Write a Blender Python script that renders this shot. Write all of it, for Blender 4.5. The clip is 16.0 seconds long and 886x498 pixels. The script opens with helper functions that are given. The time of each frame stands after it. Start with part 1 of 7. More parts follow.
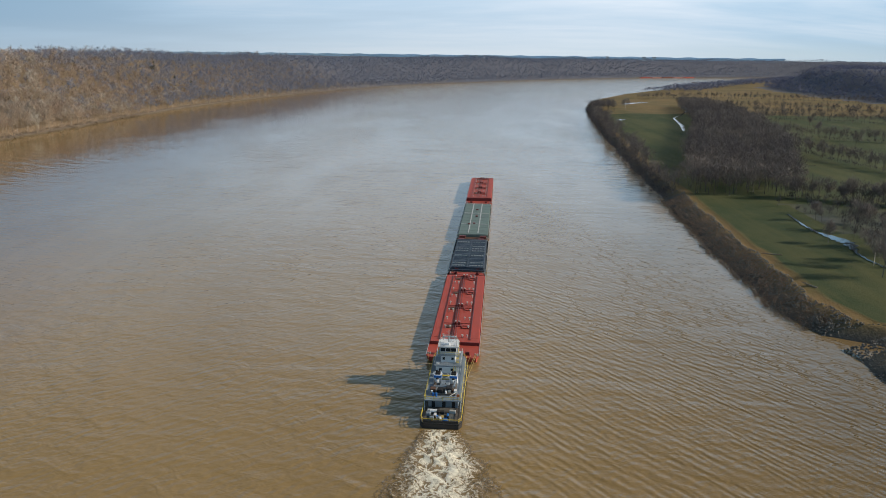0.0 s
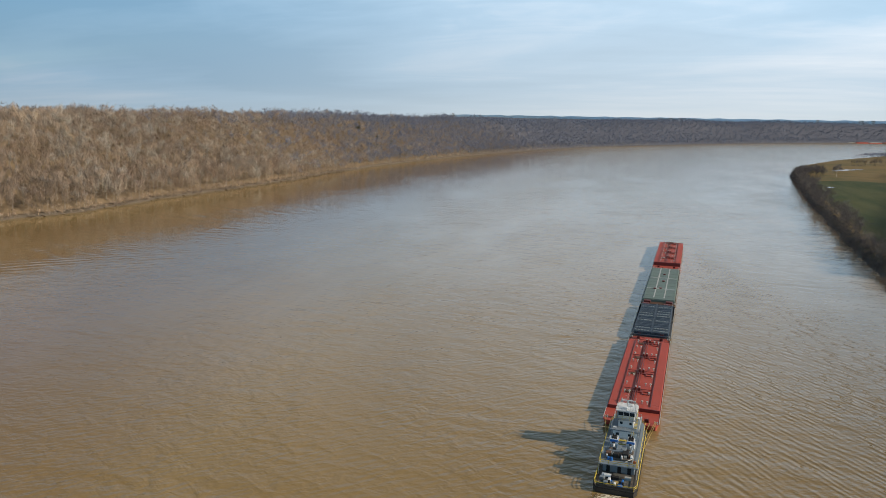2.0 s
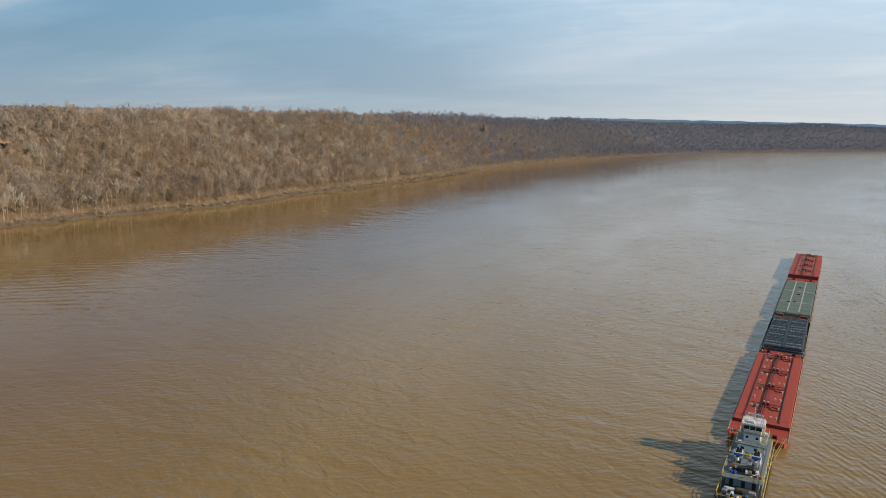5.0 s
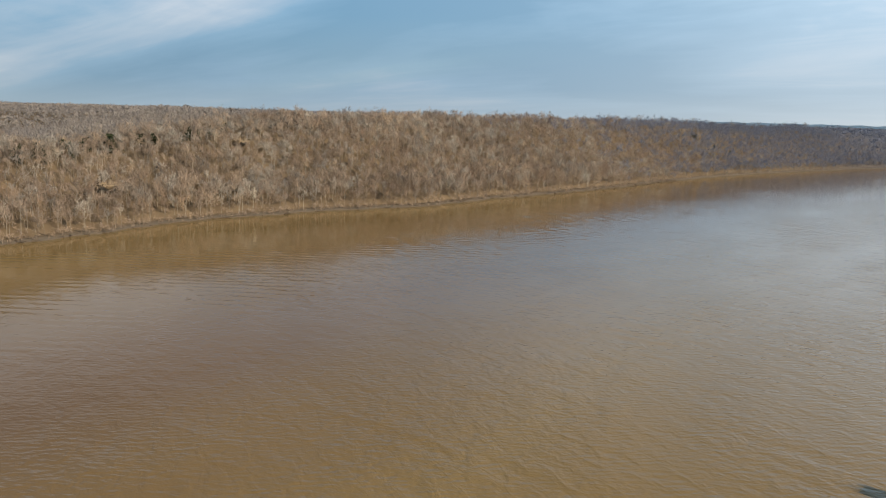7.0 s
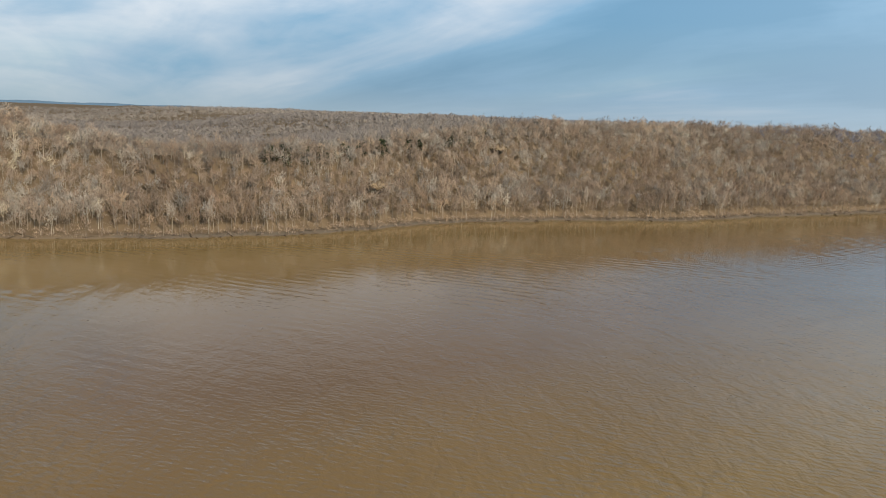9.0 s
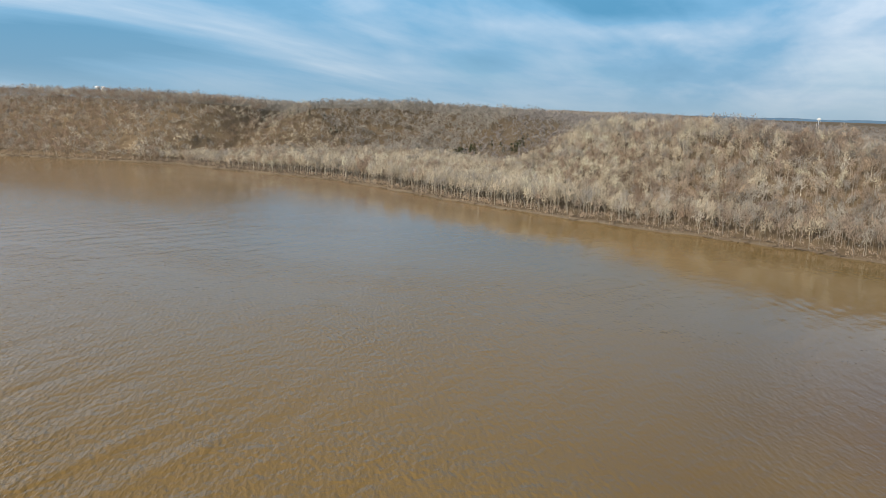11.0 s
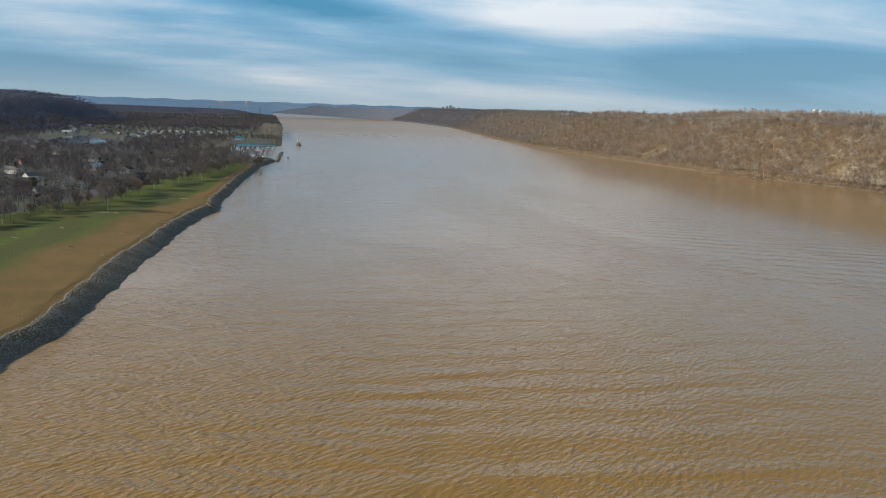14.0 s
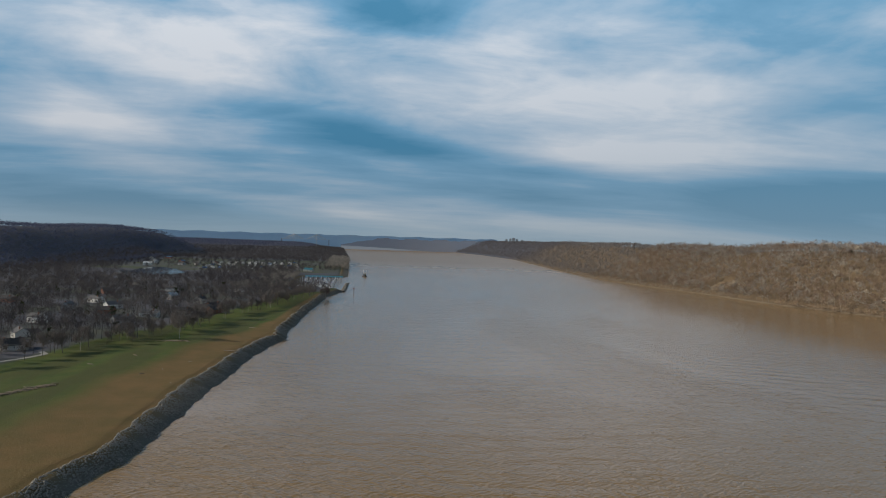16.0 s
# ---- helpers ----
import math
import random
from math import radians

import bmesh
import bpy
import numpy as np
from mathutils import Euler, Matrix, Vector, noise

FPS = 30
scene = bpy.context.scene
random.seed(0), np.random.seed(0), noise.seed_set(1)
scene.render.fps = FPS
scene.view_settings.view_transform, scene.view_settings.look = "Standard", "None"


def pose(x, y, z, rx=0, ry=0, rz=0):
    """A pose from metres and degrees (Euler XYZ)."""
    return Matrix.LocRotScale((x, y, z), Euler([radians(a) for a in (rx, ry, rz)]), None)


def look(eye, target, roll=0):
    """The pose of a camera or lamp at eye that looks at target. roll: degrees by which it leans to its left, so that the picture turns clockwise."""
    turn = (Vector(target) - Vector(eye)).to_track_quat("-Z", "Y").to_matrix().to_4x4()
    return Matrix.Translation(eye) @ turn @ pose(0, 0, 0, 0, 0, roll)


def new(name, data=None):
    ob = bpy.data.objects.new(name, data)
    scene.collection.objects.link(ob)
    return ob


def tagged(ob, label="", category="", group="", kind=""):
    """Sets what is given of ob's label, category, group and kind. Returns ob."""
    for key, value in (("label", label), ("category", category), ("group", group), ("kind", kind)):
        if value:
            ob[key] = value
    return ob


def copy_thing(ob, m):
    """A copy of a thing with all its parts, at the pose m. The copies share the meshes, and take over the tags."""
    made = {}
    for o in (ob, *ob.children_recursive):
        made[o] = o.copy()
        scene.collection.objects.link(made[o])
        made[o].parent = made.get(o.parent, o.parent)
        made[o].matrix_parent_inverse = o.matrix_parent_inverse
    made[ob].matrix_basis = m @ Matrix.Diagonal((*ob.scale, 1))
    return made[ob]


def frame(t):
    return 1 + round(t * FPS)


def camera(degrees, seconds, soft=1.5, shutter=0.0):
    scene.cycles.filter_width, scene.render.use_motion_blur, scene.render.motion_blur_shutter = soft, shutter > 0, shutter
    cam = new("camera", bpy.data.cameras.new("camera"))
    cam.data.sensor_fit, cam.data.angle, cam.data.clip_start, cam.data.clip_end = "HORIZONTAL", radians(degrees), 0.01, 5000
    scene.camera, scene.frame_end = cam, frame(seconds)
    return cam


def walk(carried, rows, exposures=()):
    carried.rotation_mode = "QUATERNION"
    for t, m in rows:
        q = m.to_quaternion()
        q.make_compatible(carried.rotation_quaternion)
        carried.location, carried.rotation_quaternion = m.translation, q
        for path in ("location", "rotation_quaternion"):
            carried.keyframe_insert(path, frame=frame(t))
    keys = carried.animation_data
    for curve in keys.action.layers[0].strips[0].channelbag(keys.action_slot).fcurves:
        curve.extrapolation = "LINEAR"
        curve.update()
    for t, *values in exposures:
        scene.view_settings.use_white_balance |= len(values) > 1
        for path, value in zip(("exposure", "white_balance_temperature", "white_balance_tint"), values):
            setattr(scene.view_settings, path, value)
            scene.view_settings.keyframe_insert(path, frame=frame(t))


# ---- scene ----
cam = camera(62.02, 16.0, soft=0.95)
PATH = [
    (0.0, pose(0, 4.60, 92, 75.19, -0.67, 0.18)),
    (0.5, pose(0, 2.76, 92, 75.20, -0.71, 3.08)),
    (0.6, pose(0, 2.58, 92, 75.20, -0.70, 4.02)),
    (1.0, pose(0, 1.84, 92, 75.19, -0.72, 7.79)),
    (1.5, pose(0, 0.92, 92, 75.20, -0.75, 12.17)),
    (2.0, pose(0, 0.00, 92, 79.60, -0.90, 14.62)),
    (2.5, pose(0, -1.84, 92, 79.67, -0.90, 16.34)),
    (3.0, pose(0, -2.76, 92, 79.65, -0.92, 18.18)),
    (5.3, pose(0, -5.30, 92, 79.66, -1.23, 26.72)),
    (5.5, pose(0, -5.52, 92, 79.61, -1.18, 28.86)),
    (6.0, pose(0, -5.52, 92, 79.59, -1.32, 32.39)),
    (6.5, pose(0, -3.68, 92, 79.58, -1.47, 36.32)),
    (7.0, pose(0, -2.76, 92, 79.57, -1.60, 39.70)),
    (7.5, pose(0, -0.92, 92, 79.58, -1.72, 42.04)),
    (8.0, pose(0, 0.00, 92, 79.59, -1.67, 44.33)),
    (8.2, pose(0, 0.00, 92, 79.59, -1.72, 45.21)),
    (10.3, pose(0, 0.00, 92, 79.17, -1.77, 98.77)),
    (10.5, pose(0, 0.00, 92, 79.08, -1.53, 104.22)),
    (11.0, pose(0, 0.00, 92, 79.07, -1.67, 117.79)),
    (11.5, pose(0, 0.00, 92, 79.05, -1.85, 130.98)),
    (12.0, pose(0, 0.00, 92, 79.02, -1.84, 143.92)),
    (12.5, pose(0, 0.00, 92, 78.97, -1.92, 156.52)),
    (13.0, pose(0, 0.00, 92, 78.93, -1.90, 167.47)),
    (13.5, pose(0, 0.00, 92, 79.05, -1.88, 167.56)),
    (14.0, pose(0, 0.00, 92, 79.15, -1.85, 168.82)),
    (14.5, pose(0, 0.00, 92, 79.25, -1.80, 169.54)),
    (15.0, pose(0, 0.00, 92, 79.30, -1.82, 172.95)),
    (15.5, pose(0, 0.00, 92, 82.58, -1.77, 173.05)),
    (16.0, pose(0, 0.00, 92, 89.16, -1.78, 173.73)),
]
EXPOSURES = [(0, 0, 6360, 10.0), (1.5, 0, 6580, 10.0), (2.0, 0, 6610, 10.0), (2.5, -0.18, 6660, 10.5), (3.0, -0.14, 6750, 11.0), (5.5, -0.05, 6940, 12.5), (6.0, 0, 6880, 12.0), (7.0, 0, 6720, 10.5), (8.0, 0, 6660, 9.0), (10.5, 0.05, 6170, 8.5), (11.0, 0.05, 6120, 8.5), (11.5, 0.03, 6140, 8.5), (12.0, -0.03, 6200, 8.5), (12.5, -0.12, 6250, 8.0), (13.0, 0, 6340, 8.5), (14.0, 0, 6440, 9.0), (15.0, 0, 6530, 9.5), (15.5, 0.05, 6440, 10.0), (16, -0.6, 6280, 10.0)]
walk(cam, PATH, EXPOSURES)

# ---- sun, sky ----
SUN_AZ, SUN_EL = -2.0, 25.0      # degrees: from +x towards +y, and above the horizon
sun = new("sun", bpy.data.lights.new("sun", "SUN"))
sun.data.energy, sun.data.angle, sun.data.color = 5.0, radians(0.6), (1.0, 0.86, 0.68)
sd = Vector((math.cos(radians(SUN_AZ)) * math.cos(radians(SUN_EL)), math.sin(radians(SUN_AZ)) * math.cos(radians(SUN_EL)), math.sin(radians(SUN_EL))))
sun.matrix_world = look(sd * 100, (0, 0, 0))


def nodes_of(tree):
    tree.nodes.clear()

    def add(kind, ins=None, **props):
        n = tree.nodes.new(kind)
        for k, v in props.items():
            setattr(n, k, v)
        for k, v in (ins or {}).items():
            if isinstance(v, bpy.types.NodeSocket):
                tree.links.new(v, n.inputs[k])
            else:
                n.inputs[k].default_value = v
        return n
    return add


def ramp(add, fac, stops):
    n = add("ShaderNodeValToRGB", {"Fac": fac})
    e = n.color_ramp.elements
    while len(e) < len(stops):
        e.new(0.5)
    for el, (p, c) in zip(e, stops):
        el.position, el.color = p, (*c, 1) if len(c) == 3 else c
    return n.outputs["Color"]


def maths(add, op, a, b=0.0, c=0.0):
    n = add("ShaderNodeMath", {0: a, 1: b, 2: c}, operation=op)
    return n.outputs[0]


def mixc(add, fac, a, b, mode="MIX"):
    n = add("ShaderNodeMix", data_type="RGBA", blend_type=mode)
    for k, v in ((0, fac), (6, a), (7, b)):
        if isinstance(v, bpy.types.NodeSocket):
            n.id_data.links.new(v, n.inputs[k])
        else:
            n.inputs[k].default_value = v if k == 0 else (*v[:3], 1)
    return n.outputs[2]


world = bpy.data.worlds.new("world")
scene.world = world
world.use_nodes = True
add = nodes_of(world.node_tree)
sky = add("ShaderNodeTexSky", sky_type="NISHITA", sun_disc=False, sun_elevation=radians(SUN_EL), sun_rotation=radians(90 - SUN_AZ), altitude=150.0, air_density=1.0, dust_density=0.6, ozone_density=2.0)
tc = add("ShaderNodeTexCoord")
sep = add("ShaderNodeSeparateXYZ", {0: tc.outputs["Generated"]})
den = maths(add, "ADD", maths(add, "MAXIMUM", sep.outputs[2], 0.0), 0.14)
u = maths(add, "DIVIDE", sep.outputs[0], den)
v = maths(add, "DIVIDE", sep.outputs[1], den)
comb = add("ShaderNodeCombineXYZ", {0: u, 1: v, 2: 0.0})
mp = add("ShaderNodeMapping", {"Vector": comb.outputs[0], "Rotation": (0, 0, radians(-14)), "Scale": (0.13, 0.34, 1.0), "Location": (3.1, 0.4, 0.0)})
n1 = add("ShaderNodeTexNoise", {"Vector": mp.outputs[0], "Scale": 1.0, "Detail": 5.0, "Roughness": 0.46, "Distortion": 0.5})
mp2 = add("ShaderNodeMapping", {"Vector": comb.outputs[0], "Scale": (0.20, 0.46, 1.0), "Location": (7.4, 2.0, 0.0), "Rotation": (0, 0, radians(-10))})
n2 = add("ShaderNodeTexNoise", {"Vector": mp2.outputs[0], "Scale": 1.0, "Detail": 6.0, "Roughness": 0.52, "Distortion": 0.5})
# long streaks of thinner and thicker cloud: bearing, height, half length, half width (degrees), slope, strength
STREAKS = [(180.0, 8.9, 13.3, 1.4, 0.150, -0.20), (197.1, 1.9, 5.8, 1.4, 0.063, -0.13), (148.9, 3.6, 5.6, 1.3, 0.032, -0.14), (198.6, 7.9, 4.7, 2.1, 0.117, 0.14), (161.5, 9.4, 8.2, 3.7, 0.06, 0.10),
           (178.0, 18.4, 5.5, 1.9, 0.05, -0.24), (171.0, 4.4, 15.0, 1.0, 0.117, -0.12), (158.0, 14.5, 12.0, 4.5, 0.0, 0.07), (38.0, 3.0, 9.0, 1.6, -0.02, -0.10), (55.0, 8.0, 6.0, 1.6, 0.0, 0.03), (181.2, 2.5, 2.8, 0.5, 0.046, 0.12), (29.0, 3.4, 6.0, 1.4, -0.01, -0.12), (49.6, 3.4, 4.6, 1.3, -0.071, -0.08), (54.9, 5.2, 6.7, 1.9, -0.045, 0.09),
           (17.0, 3.8, 5.6, 1.8, -0.111, 0.02), (40.0, 6.5, 9.0, 1.5, 0.03, -0.11), (24.0, 5.0, 7.0, 2.4, 0.0, -0.09), (139.0, 4.8, 8.0, 2.4, 0.0, -0.08), (68.0, 5.0, 9.0, 2.2, 0.0, -0.09), (187.0, 4.5, 9.0, 2.2, 0.05, -0.08), (196.0, 14.5, 8.0, 3.0, 0.1, 0.12), (25.0, 2.2, 8.0, 1.0, 0.0, -0.12), (20.0, 6.5, 6.0, 1.6, 0.05, -0.06), (114.3, 2.6, 3.3, 1.4, -0.138, -0.10), (79.9, 2.6, 4.4, 1.5, -0.127, -0.10), (104.5, 5.5, 6.9, 1.0, 0.01, 0.12), (143.3, 4.5, 7.0, 1.6, 0.03, -0.10), (157.4, 6.2, 5.6, 2.6, -0.10, 0.12)]
bearing = maths(add, "MULTIPLY", maths(add, "ARCTAN2", maths(add, "MULTIPLY", sep.outputs[0], -1.0), sep.outputs[1]), 57.29578)
bearing = maths(add, "FLOORED_MODULO", bearing, 360.0)
height = maths(add, "MULTIPLY", maths(add, "ARCSINE", sep.outputs[2]), 57.29578)
wob = maths(add, "MULTIPLY", maths(add, "SUBTRACT", n1.outputs["Fac"], 0.5), 9.0)
n3 = add("ShaderNodeTexNoise", {"Vector": comb.outputs[0], "Scale": 1.7, "Detail": 6.0, "Roughness": 0.55, "Distortion": 0.4}).outputs["Fac"]
puff = ramp(add, sep.outputs[2], [(0.06, (0, 0, 0)), (0.26, (1, 1, 1))])
puff = maths(add, "MULTIPLY", puff, maths(add, "SUBTRACT", n3, 0.5))
mp3 = add("ShaderNodeMapping", {"Vector": comb.outputs[0], "Scale": (0.75, 2.0, 1.0), "Location": (1.7, 5.2, 0.0), "Rotation": (0, 0, radians(-18))})
n4 = add("ShaderNodeTexNoise", {"Vector": mp3.outputs[0], "Scale": 1.0, "Detail": 7.0, "Roughness": 0.58, "Distortion": 0.9}).outputs["Fac"]
veil = maths(add, "MULTIPLY_ADD", puff, 0.65, n2.outputs["Fac"])
veil = maths(add, "MULTIPLY_ADD", maths(add, "SUBTRACT", n4, 0.5), 0.17, veil)
for b0, e0, ln, wd, sl, st in STREAKS:
    da = maths(add, "SUBTRACT", bearing, b0)
    de = maths(add, "ADD", maths(add, "MULTIPLY_ADD", da, -sl, maths(add, "SUBTRACT", height, e0)), wob)
    p2 = maths(add, "MULTIPLY_ADD", maths(add, "POWER", maths(add, "DIVIDE", da, ln), 2.0), 1.0, maths(add, "POWER", maths(add, "DIVIDE", de, wd), 2.0))
    veil = maths(add, "MULTIPLY_ADD", maths(add, "EXPONENT", maths(add, "MULTIPLY", p2, -1.0)), st, veil)
cover = ramp(add, n1.outputs["Fac"], [(0.26, (0.3, 0.3, 0.3)), (0.34, (0.75, 0.75, 0.75)), (0.43, (1, 1, 1))])
shade = ramp(add, veil, [(0.33, (0.10, 0.32, 0.52)), (0.46, (0.23, 0.47, 0.69)), (0.565, (0.51, 0.66, 0.81)), (0.675, (0.88, 0.92, 0.97))])
blue = mixc(add, 1.0, sky.outputs[0], (0.050, 0.080, 0.098), "MULTIPLY")
thin = ramp(add, sep.outputs[2], [(0.50, (1, 1, 1)), (0.85, (0.3, 0.3, 0.3))])
both = mixc(add, maths(add, "MULTIPLY", cover, thin), blue, shade)
# pale band low over the horizon
low = ramp(add, maths(add, "MULTIPLY", sep.outputs[2], 1.0), [(0.0, (0.8, 0.8, 0.8)), (0.035, (0.35, 0.35, 0.35)), (0.12, (0, 0, 0))])
sky_all = mixc(add, low, both, (0.50, 0.63, 0.71))
north = maths(add, "MULTIPLY", maths(add, "POWER", maths(add, "MAXIMUM", sep.outputs[1], 0.0), 6.0), 0.45)
sky_all = mixc(add, north, sky_all, (0.67, 0.68, 0.70))
nw = maths(add, "ADD", maths(add, "MULTIPLY", sep.outputs[0], -0.72), maths(add, "MULTIPLY", sep.outputs[1], 0.69))
nw = maths(add, "MULTIPLY", maths(add, "POWER", maths(add, "MAXIMUM", nw, 0.0), 7.0), 0.34)
sky_all = mixc(add, nw, sky_all, (0.34, 0.47, 0.64))
sw = maths(add, "ADD", maths(add, "MULTIPLY", sep.outputs[0], -0.78), maths(add, "MULTIPLY", sep.outputs[1], -0.62))
sw = maths(add, "MULTIPLY", maths(add, "POWER", maths(add, "MAXIMUM", sw, 0.0), 6.0), 0.26)
sky_all = mixc(add, sw, sky_all, (0.30, 0.56, 0.76))
glow = maths(add, "ADD", maths(add, "MULTIPLY", sep.outputs[1], 0.84), maths(add, "MULTIPLY", sep.outputs[0], 0.14))
glow = maths(add, "MULTIPLY", maths(add, "POWER", maths(add, "MAXIMUM", glow, 0.0), 4.0), 1.0)
glow = maths(add, "MULTIPLY", glow, ramp(add, sep.outputs[2], [(0.05, (0.62, 0.62, 0.62)), (0.16, (0.85, 0.85, 0.85)), (0.40, (0.4, 0.4, 0.4))]))
strength = maths(add, "ADD", maths(add, "ADD", 0.78, glow), maths(add, "MULTIPLY", maths(add, "MINIMUM", maths(add, "MAXIMUM", sep.outputs[2], 0.0), 0.3), 1.3))
# thinner, darker sky towards the zenith
strength = maths(add, "MULTIPLY", strength, ramp(add, sep.outputs[2], [(0.31, (1, 1, 1)), (0.46, (0.58, 0.58, 0.58)), (0.80, (0.32, 0.32, 0.32))]))
# and deeper high in the unseen north-west, to dim what the river reflects
nw_high = maths(add, "POWER", maths(add, "MAXIMUM", maths(add, "ADD", maths(add, "MULTIPLY", sep.outputs[0], -0.85), maths(add, "MULTIPLY", sep.outputs[1], 0.53)), 0.0), 4.0)
deep = ramp(add, sep.outputs[2], [(0.14, (0, 0, 0)), (0.36, (0.6, 0.6, 0.6))])
strength = maths(add, "MULTIPLY", strength, maths(add, "SUBTRACT", 1.0, maths(add, "MULTIPLY", nw_high, deep)))
bg = add("ShaderNodeBackground", {"Color": sky_all, "Strength": strength})
add("ShaderNodeOutputWorld", {"Surface": bg.outputs[0]})

# ---- materials ----


def material(name, build):
    m = bpy.data.materials.new(name)
    m.use_nodes = True
    add = nodes_of(m.node_tree)
    shader = build(add)
    add("ShaderNodeOutputMaterial", {"Surface": shader})
    return m


def obj_co(add):
    return add("ShaderNodeTexCoord").outputs["Object"]


def noise_tex(add, vec, scale, detail=4.0, rough=0.55, dist=0.0, stretch=None):
    if stretch:
        vec = add("ShaderNodeMapping", {"Vector": vec, "Scale": stretch}).outputs[0]
    return add("ShaderNodeTexNoise", {"Vector": vec, "Scale": scale, "Detail": detail, "Roughness": rough, "Distortion": dist}).outputs["Fac"]


def surface(name, color, rough=0.6, metal=0.0, wear=0.25, scale=0.6, fine=6.0, bump=0.15, second=None):
    """Paint or plain stuff: colour mottled at two scales, with fine relief."""
    second = second or tuple(c * 0.55 for c in color)

    def build(add):
        co = obj_co(add)
        a = noise_tex(add, co, scale, 5)
        b = noise_tex(add, co, fine, 3)
        f = maths(add, "MULTIPLY", maths(add, "ADD", a, maths(add, "MULTIPLY", b, 0.6)), wear)
        info = add("ShaderNodeObjectInfo").outputs["Random"]
        f = maths(add, "ADD", f, maths(add, "MULTIPLY", info, wear * 0.3))
        c = mixc(add, f, color, second)
        bm = add("ShaderNodeBump", {"Strength": bump, "Distance": 0.05, "Height": b})
        p = add("ShaderNodeBsdfPrincipled", {"Base Color": c, "Roughness": rough, "Metallic": metal, "Normal": bm.outputs[0]})
        return p.outputs[0]
    return material(name, build)


def water_build(add):
    co = obj_co(add)
    a = noise_tex(add, co, 0.006, 4, 0.5, 0.6, (1.0, 0.45, 1.0))
    b = noise_tex(add, co, 0.03, 3, 0.5, 0.4, (1.0, 0.5, 1.0))
    c = mixc(add, ramp(add, a, [(0.35, (0, 0, 0)), (0.65, (1, 1, 1))]), WATER_A, WATER_B)
    c = mixc(add, maths(add, "MULTIPLY", b, 0.25), c, WATER_C)
    # darker water along both banks upstream, browner down the channel
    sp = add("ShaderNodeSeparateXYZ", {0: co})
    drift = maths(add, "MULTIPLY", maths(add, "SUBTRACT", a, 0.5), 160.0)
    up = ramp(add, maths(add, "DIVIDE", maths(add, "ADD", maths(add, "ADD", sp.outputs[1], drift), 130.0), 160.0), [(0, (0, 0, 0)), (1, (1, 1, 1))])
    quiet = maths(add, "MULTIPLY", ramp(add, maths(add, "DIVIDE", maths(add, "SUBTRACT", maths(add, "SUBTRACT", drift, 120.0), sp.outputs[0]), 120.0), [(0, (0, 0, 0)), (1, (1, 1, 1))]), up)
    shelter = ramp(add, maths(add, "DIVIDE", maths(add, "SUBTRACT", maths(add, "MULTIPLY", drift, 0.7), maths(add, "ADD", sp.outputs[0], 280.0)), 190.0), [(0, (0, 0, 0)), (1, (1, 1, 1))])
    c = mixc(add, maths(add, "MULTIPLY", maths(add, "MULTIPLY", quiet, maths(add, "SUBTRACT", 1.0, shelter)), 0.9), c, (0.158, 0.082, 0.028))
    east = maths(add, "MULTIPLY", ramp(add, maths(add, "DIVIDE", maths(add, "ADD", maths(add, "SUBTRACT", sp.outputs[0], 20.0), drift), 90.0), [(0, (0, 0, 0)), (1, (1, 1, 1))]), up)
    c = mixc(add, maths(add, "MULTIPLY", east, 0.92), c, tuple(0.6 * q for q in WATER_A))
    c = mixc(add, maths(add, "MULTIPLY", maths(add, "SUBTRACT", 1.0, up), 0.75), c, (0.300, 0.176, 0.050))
    # pale sky reflection put into the colour of the upstream reach
    painted_sheen = maths(add, "MULTIPLY", ramp(add, maths(add, "DIVIDE", maths(add, "ADD", sp.outputs[1], drift), 1000.0), [(0.17, (0, 0, 0)), (0.48, (1, 1, 1)), (1.0, (0.75, 0.75, 0.75))]), ramp(add, b, [(0.3, (0.55, 0.55, 0.55)), (0.6, (1, 1, 1))]))
    painted_sheen = maths(add, "MULTIPLY", painted_sheen, ramp(add, maths(add, "DIVIDE", maths(add, "ADD", maths(add, "ADD", sp.outputs[0], 330.0), drift), 220.0), [(0, (0, 0, 0)), (1, (1, 1, 1))]))
    c = mixc(add, maths(add, "MULTIPLY", painted_sheen, 0.75), c, (0.365, 0.305, 0.235))
    # a browner painted reflection further downstream
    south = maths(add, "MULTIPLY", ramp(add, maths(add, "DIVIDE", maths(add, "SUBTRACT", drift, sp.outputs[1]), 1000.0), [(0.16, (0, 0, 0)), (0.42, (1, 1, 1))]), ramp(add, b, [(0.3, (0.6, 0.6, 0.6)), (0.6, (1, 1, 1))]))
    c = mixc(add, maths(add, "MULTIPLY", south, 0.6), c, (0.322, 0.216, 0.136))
    # wind ripples in lanes and patches, smoother under the bluff
    patch = noise_tex(add, co, 0.011, 4, 0.6, 0.8, (1.0, 0.55, 1.0))
    lanes = ramp(add, noise_tex(add, co, 0.0045, 4, 0.6, 0.8, (1.5, 0.8, 1.0)), [(0.36, (0.45, 0.45, 0.45)), (0.62, (1, 1, 1))])
    lanes = maths(add, "MULTIPLY", lanes, maths(add, "SUBTRACT", 1.0, maths(add, "MULTIPLY", shelter, 0.72)))
    lanes = maths(add, "MULTIPLY", lanes, maths(add, "SUBTRACT", 1.0, maths(add, "MULTIPLY", quiet, 0.62)))
    slant = add("ShaderNodeMapping", {"Vector": co, "Rotation": (0, 0, radians(24))}).outputs[0]
    cross = add("ShaderNodeMapping", {"Vector": co, "Rotation": (0, 0, radians(-33))}).outputs[0]
    chop = noise_tex(add, cross, 0.50, 2, 0.45, 0.0, (0.65, 1.25, 1.0))
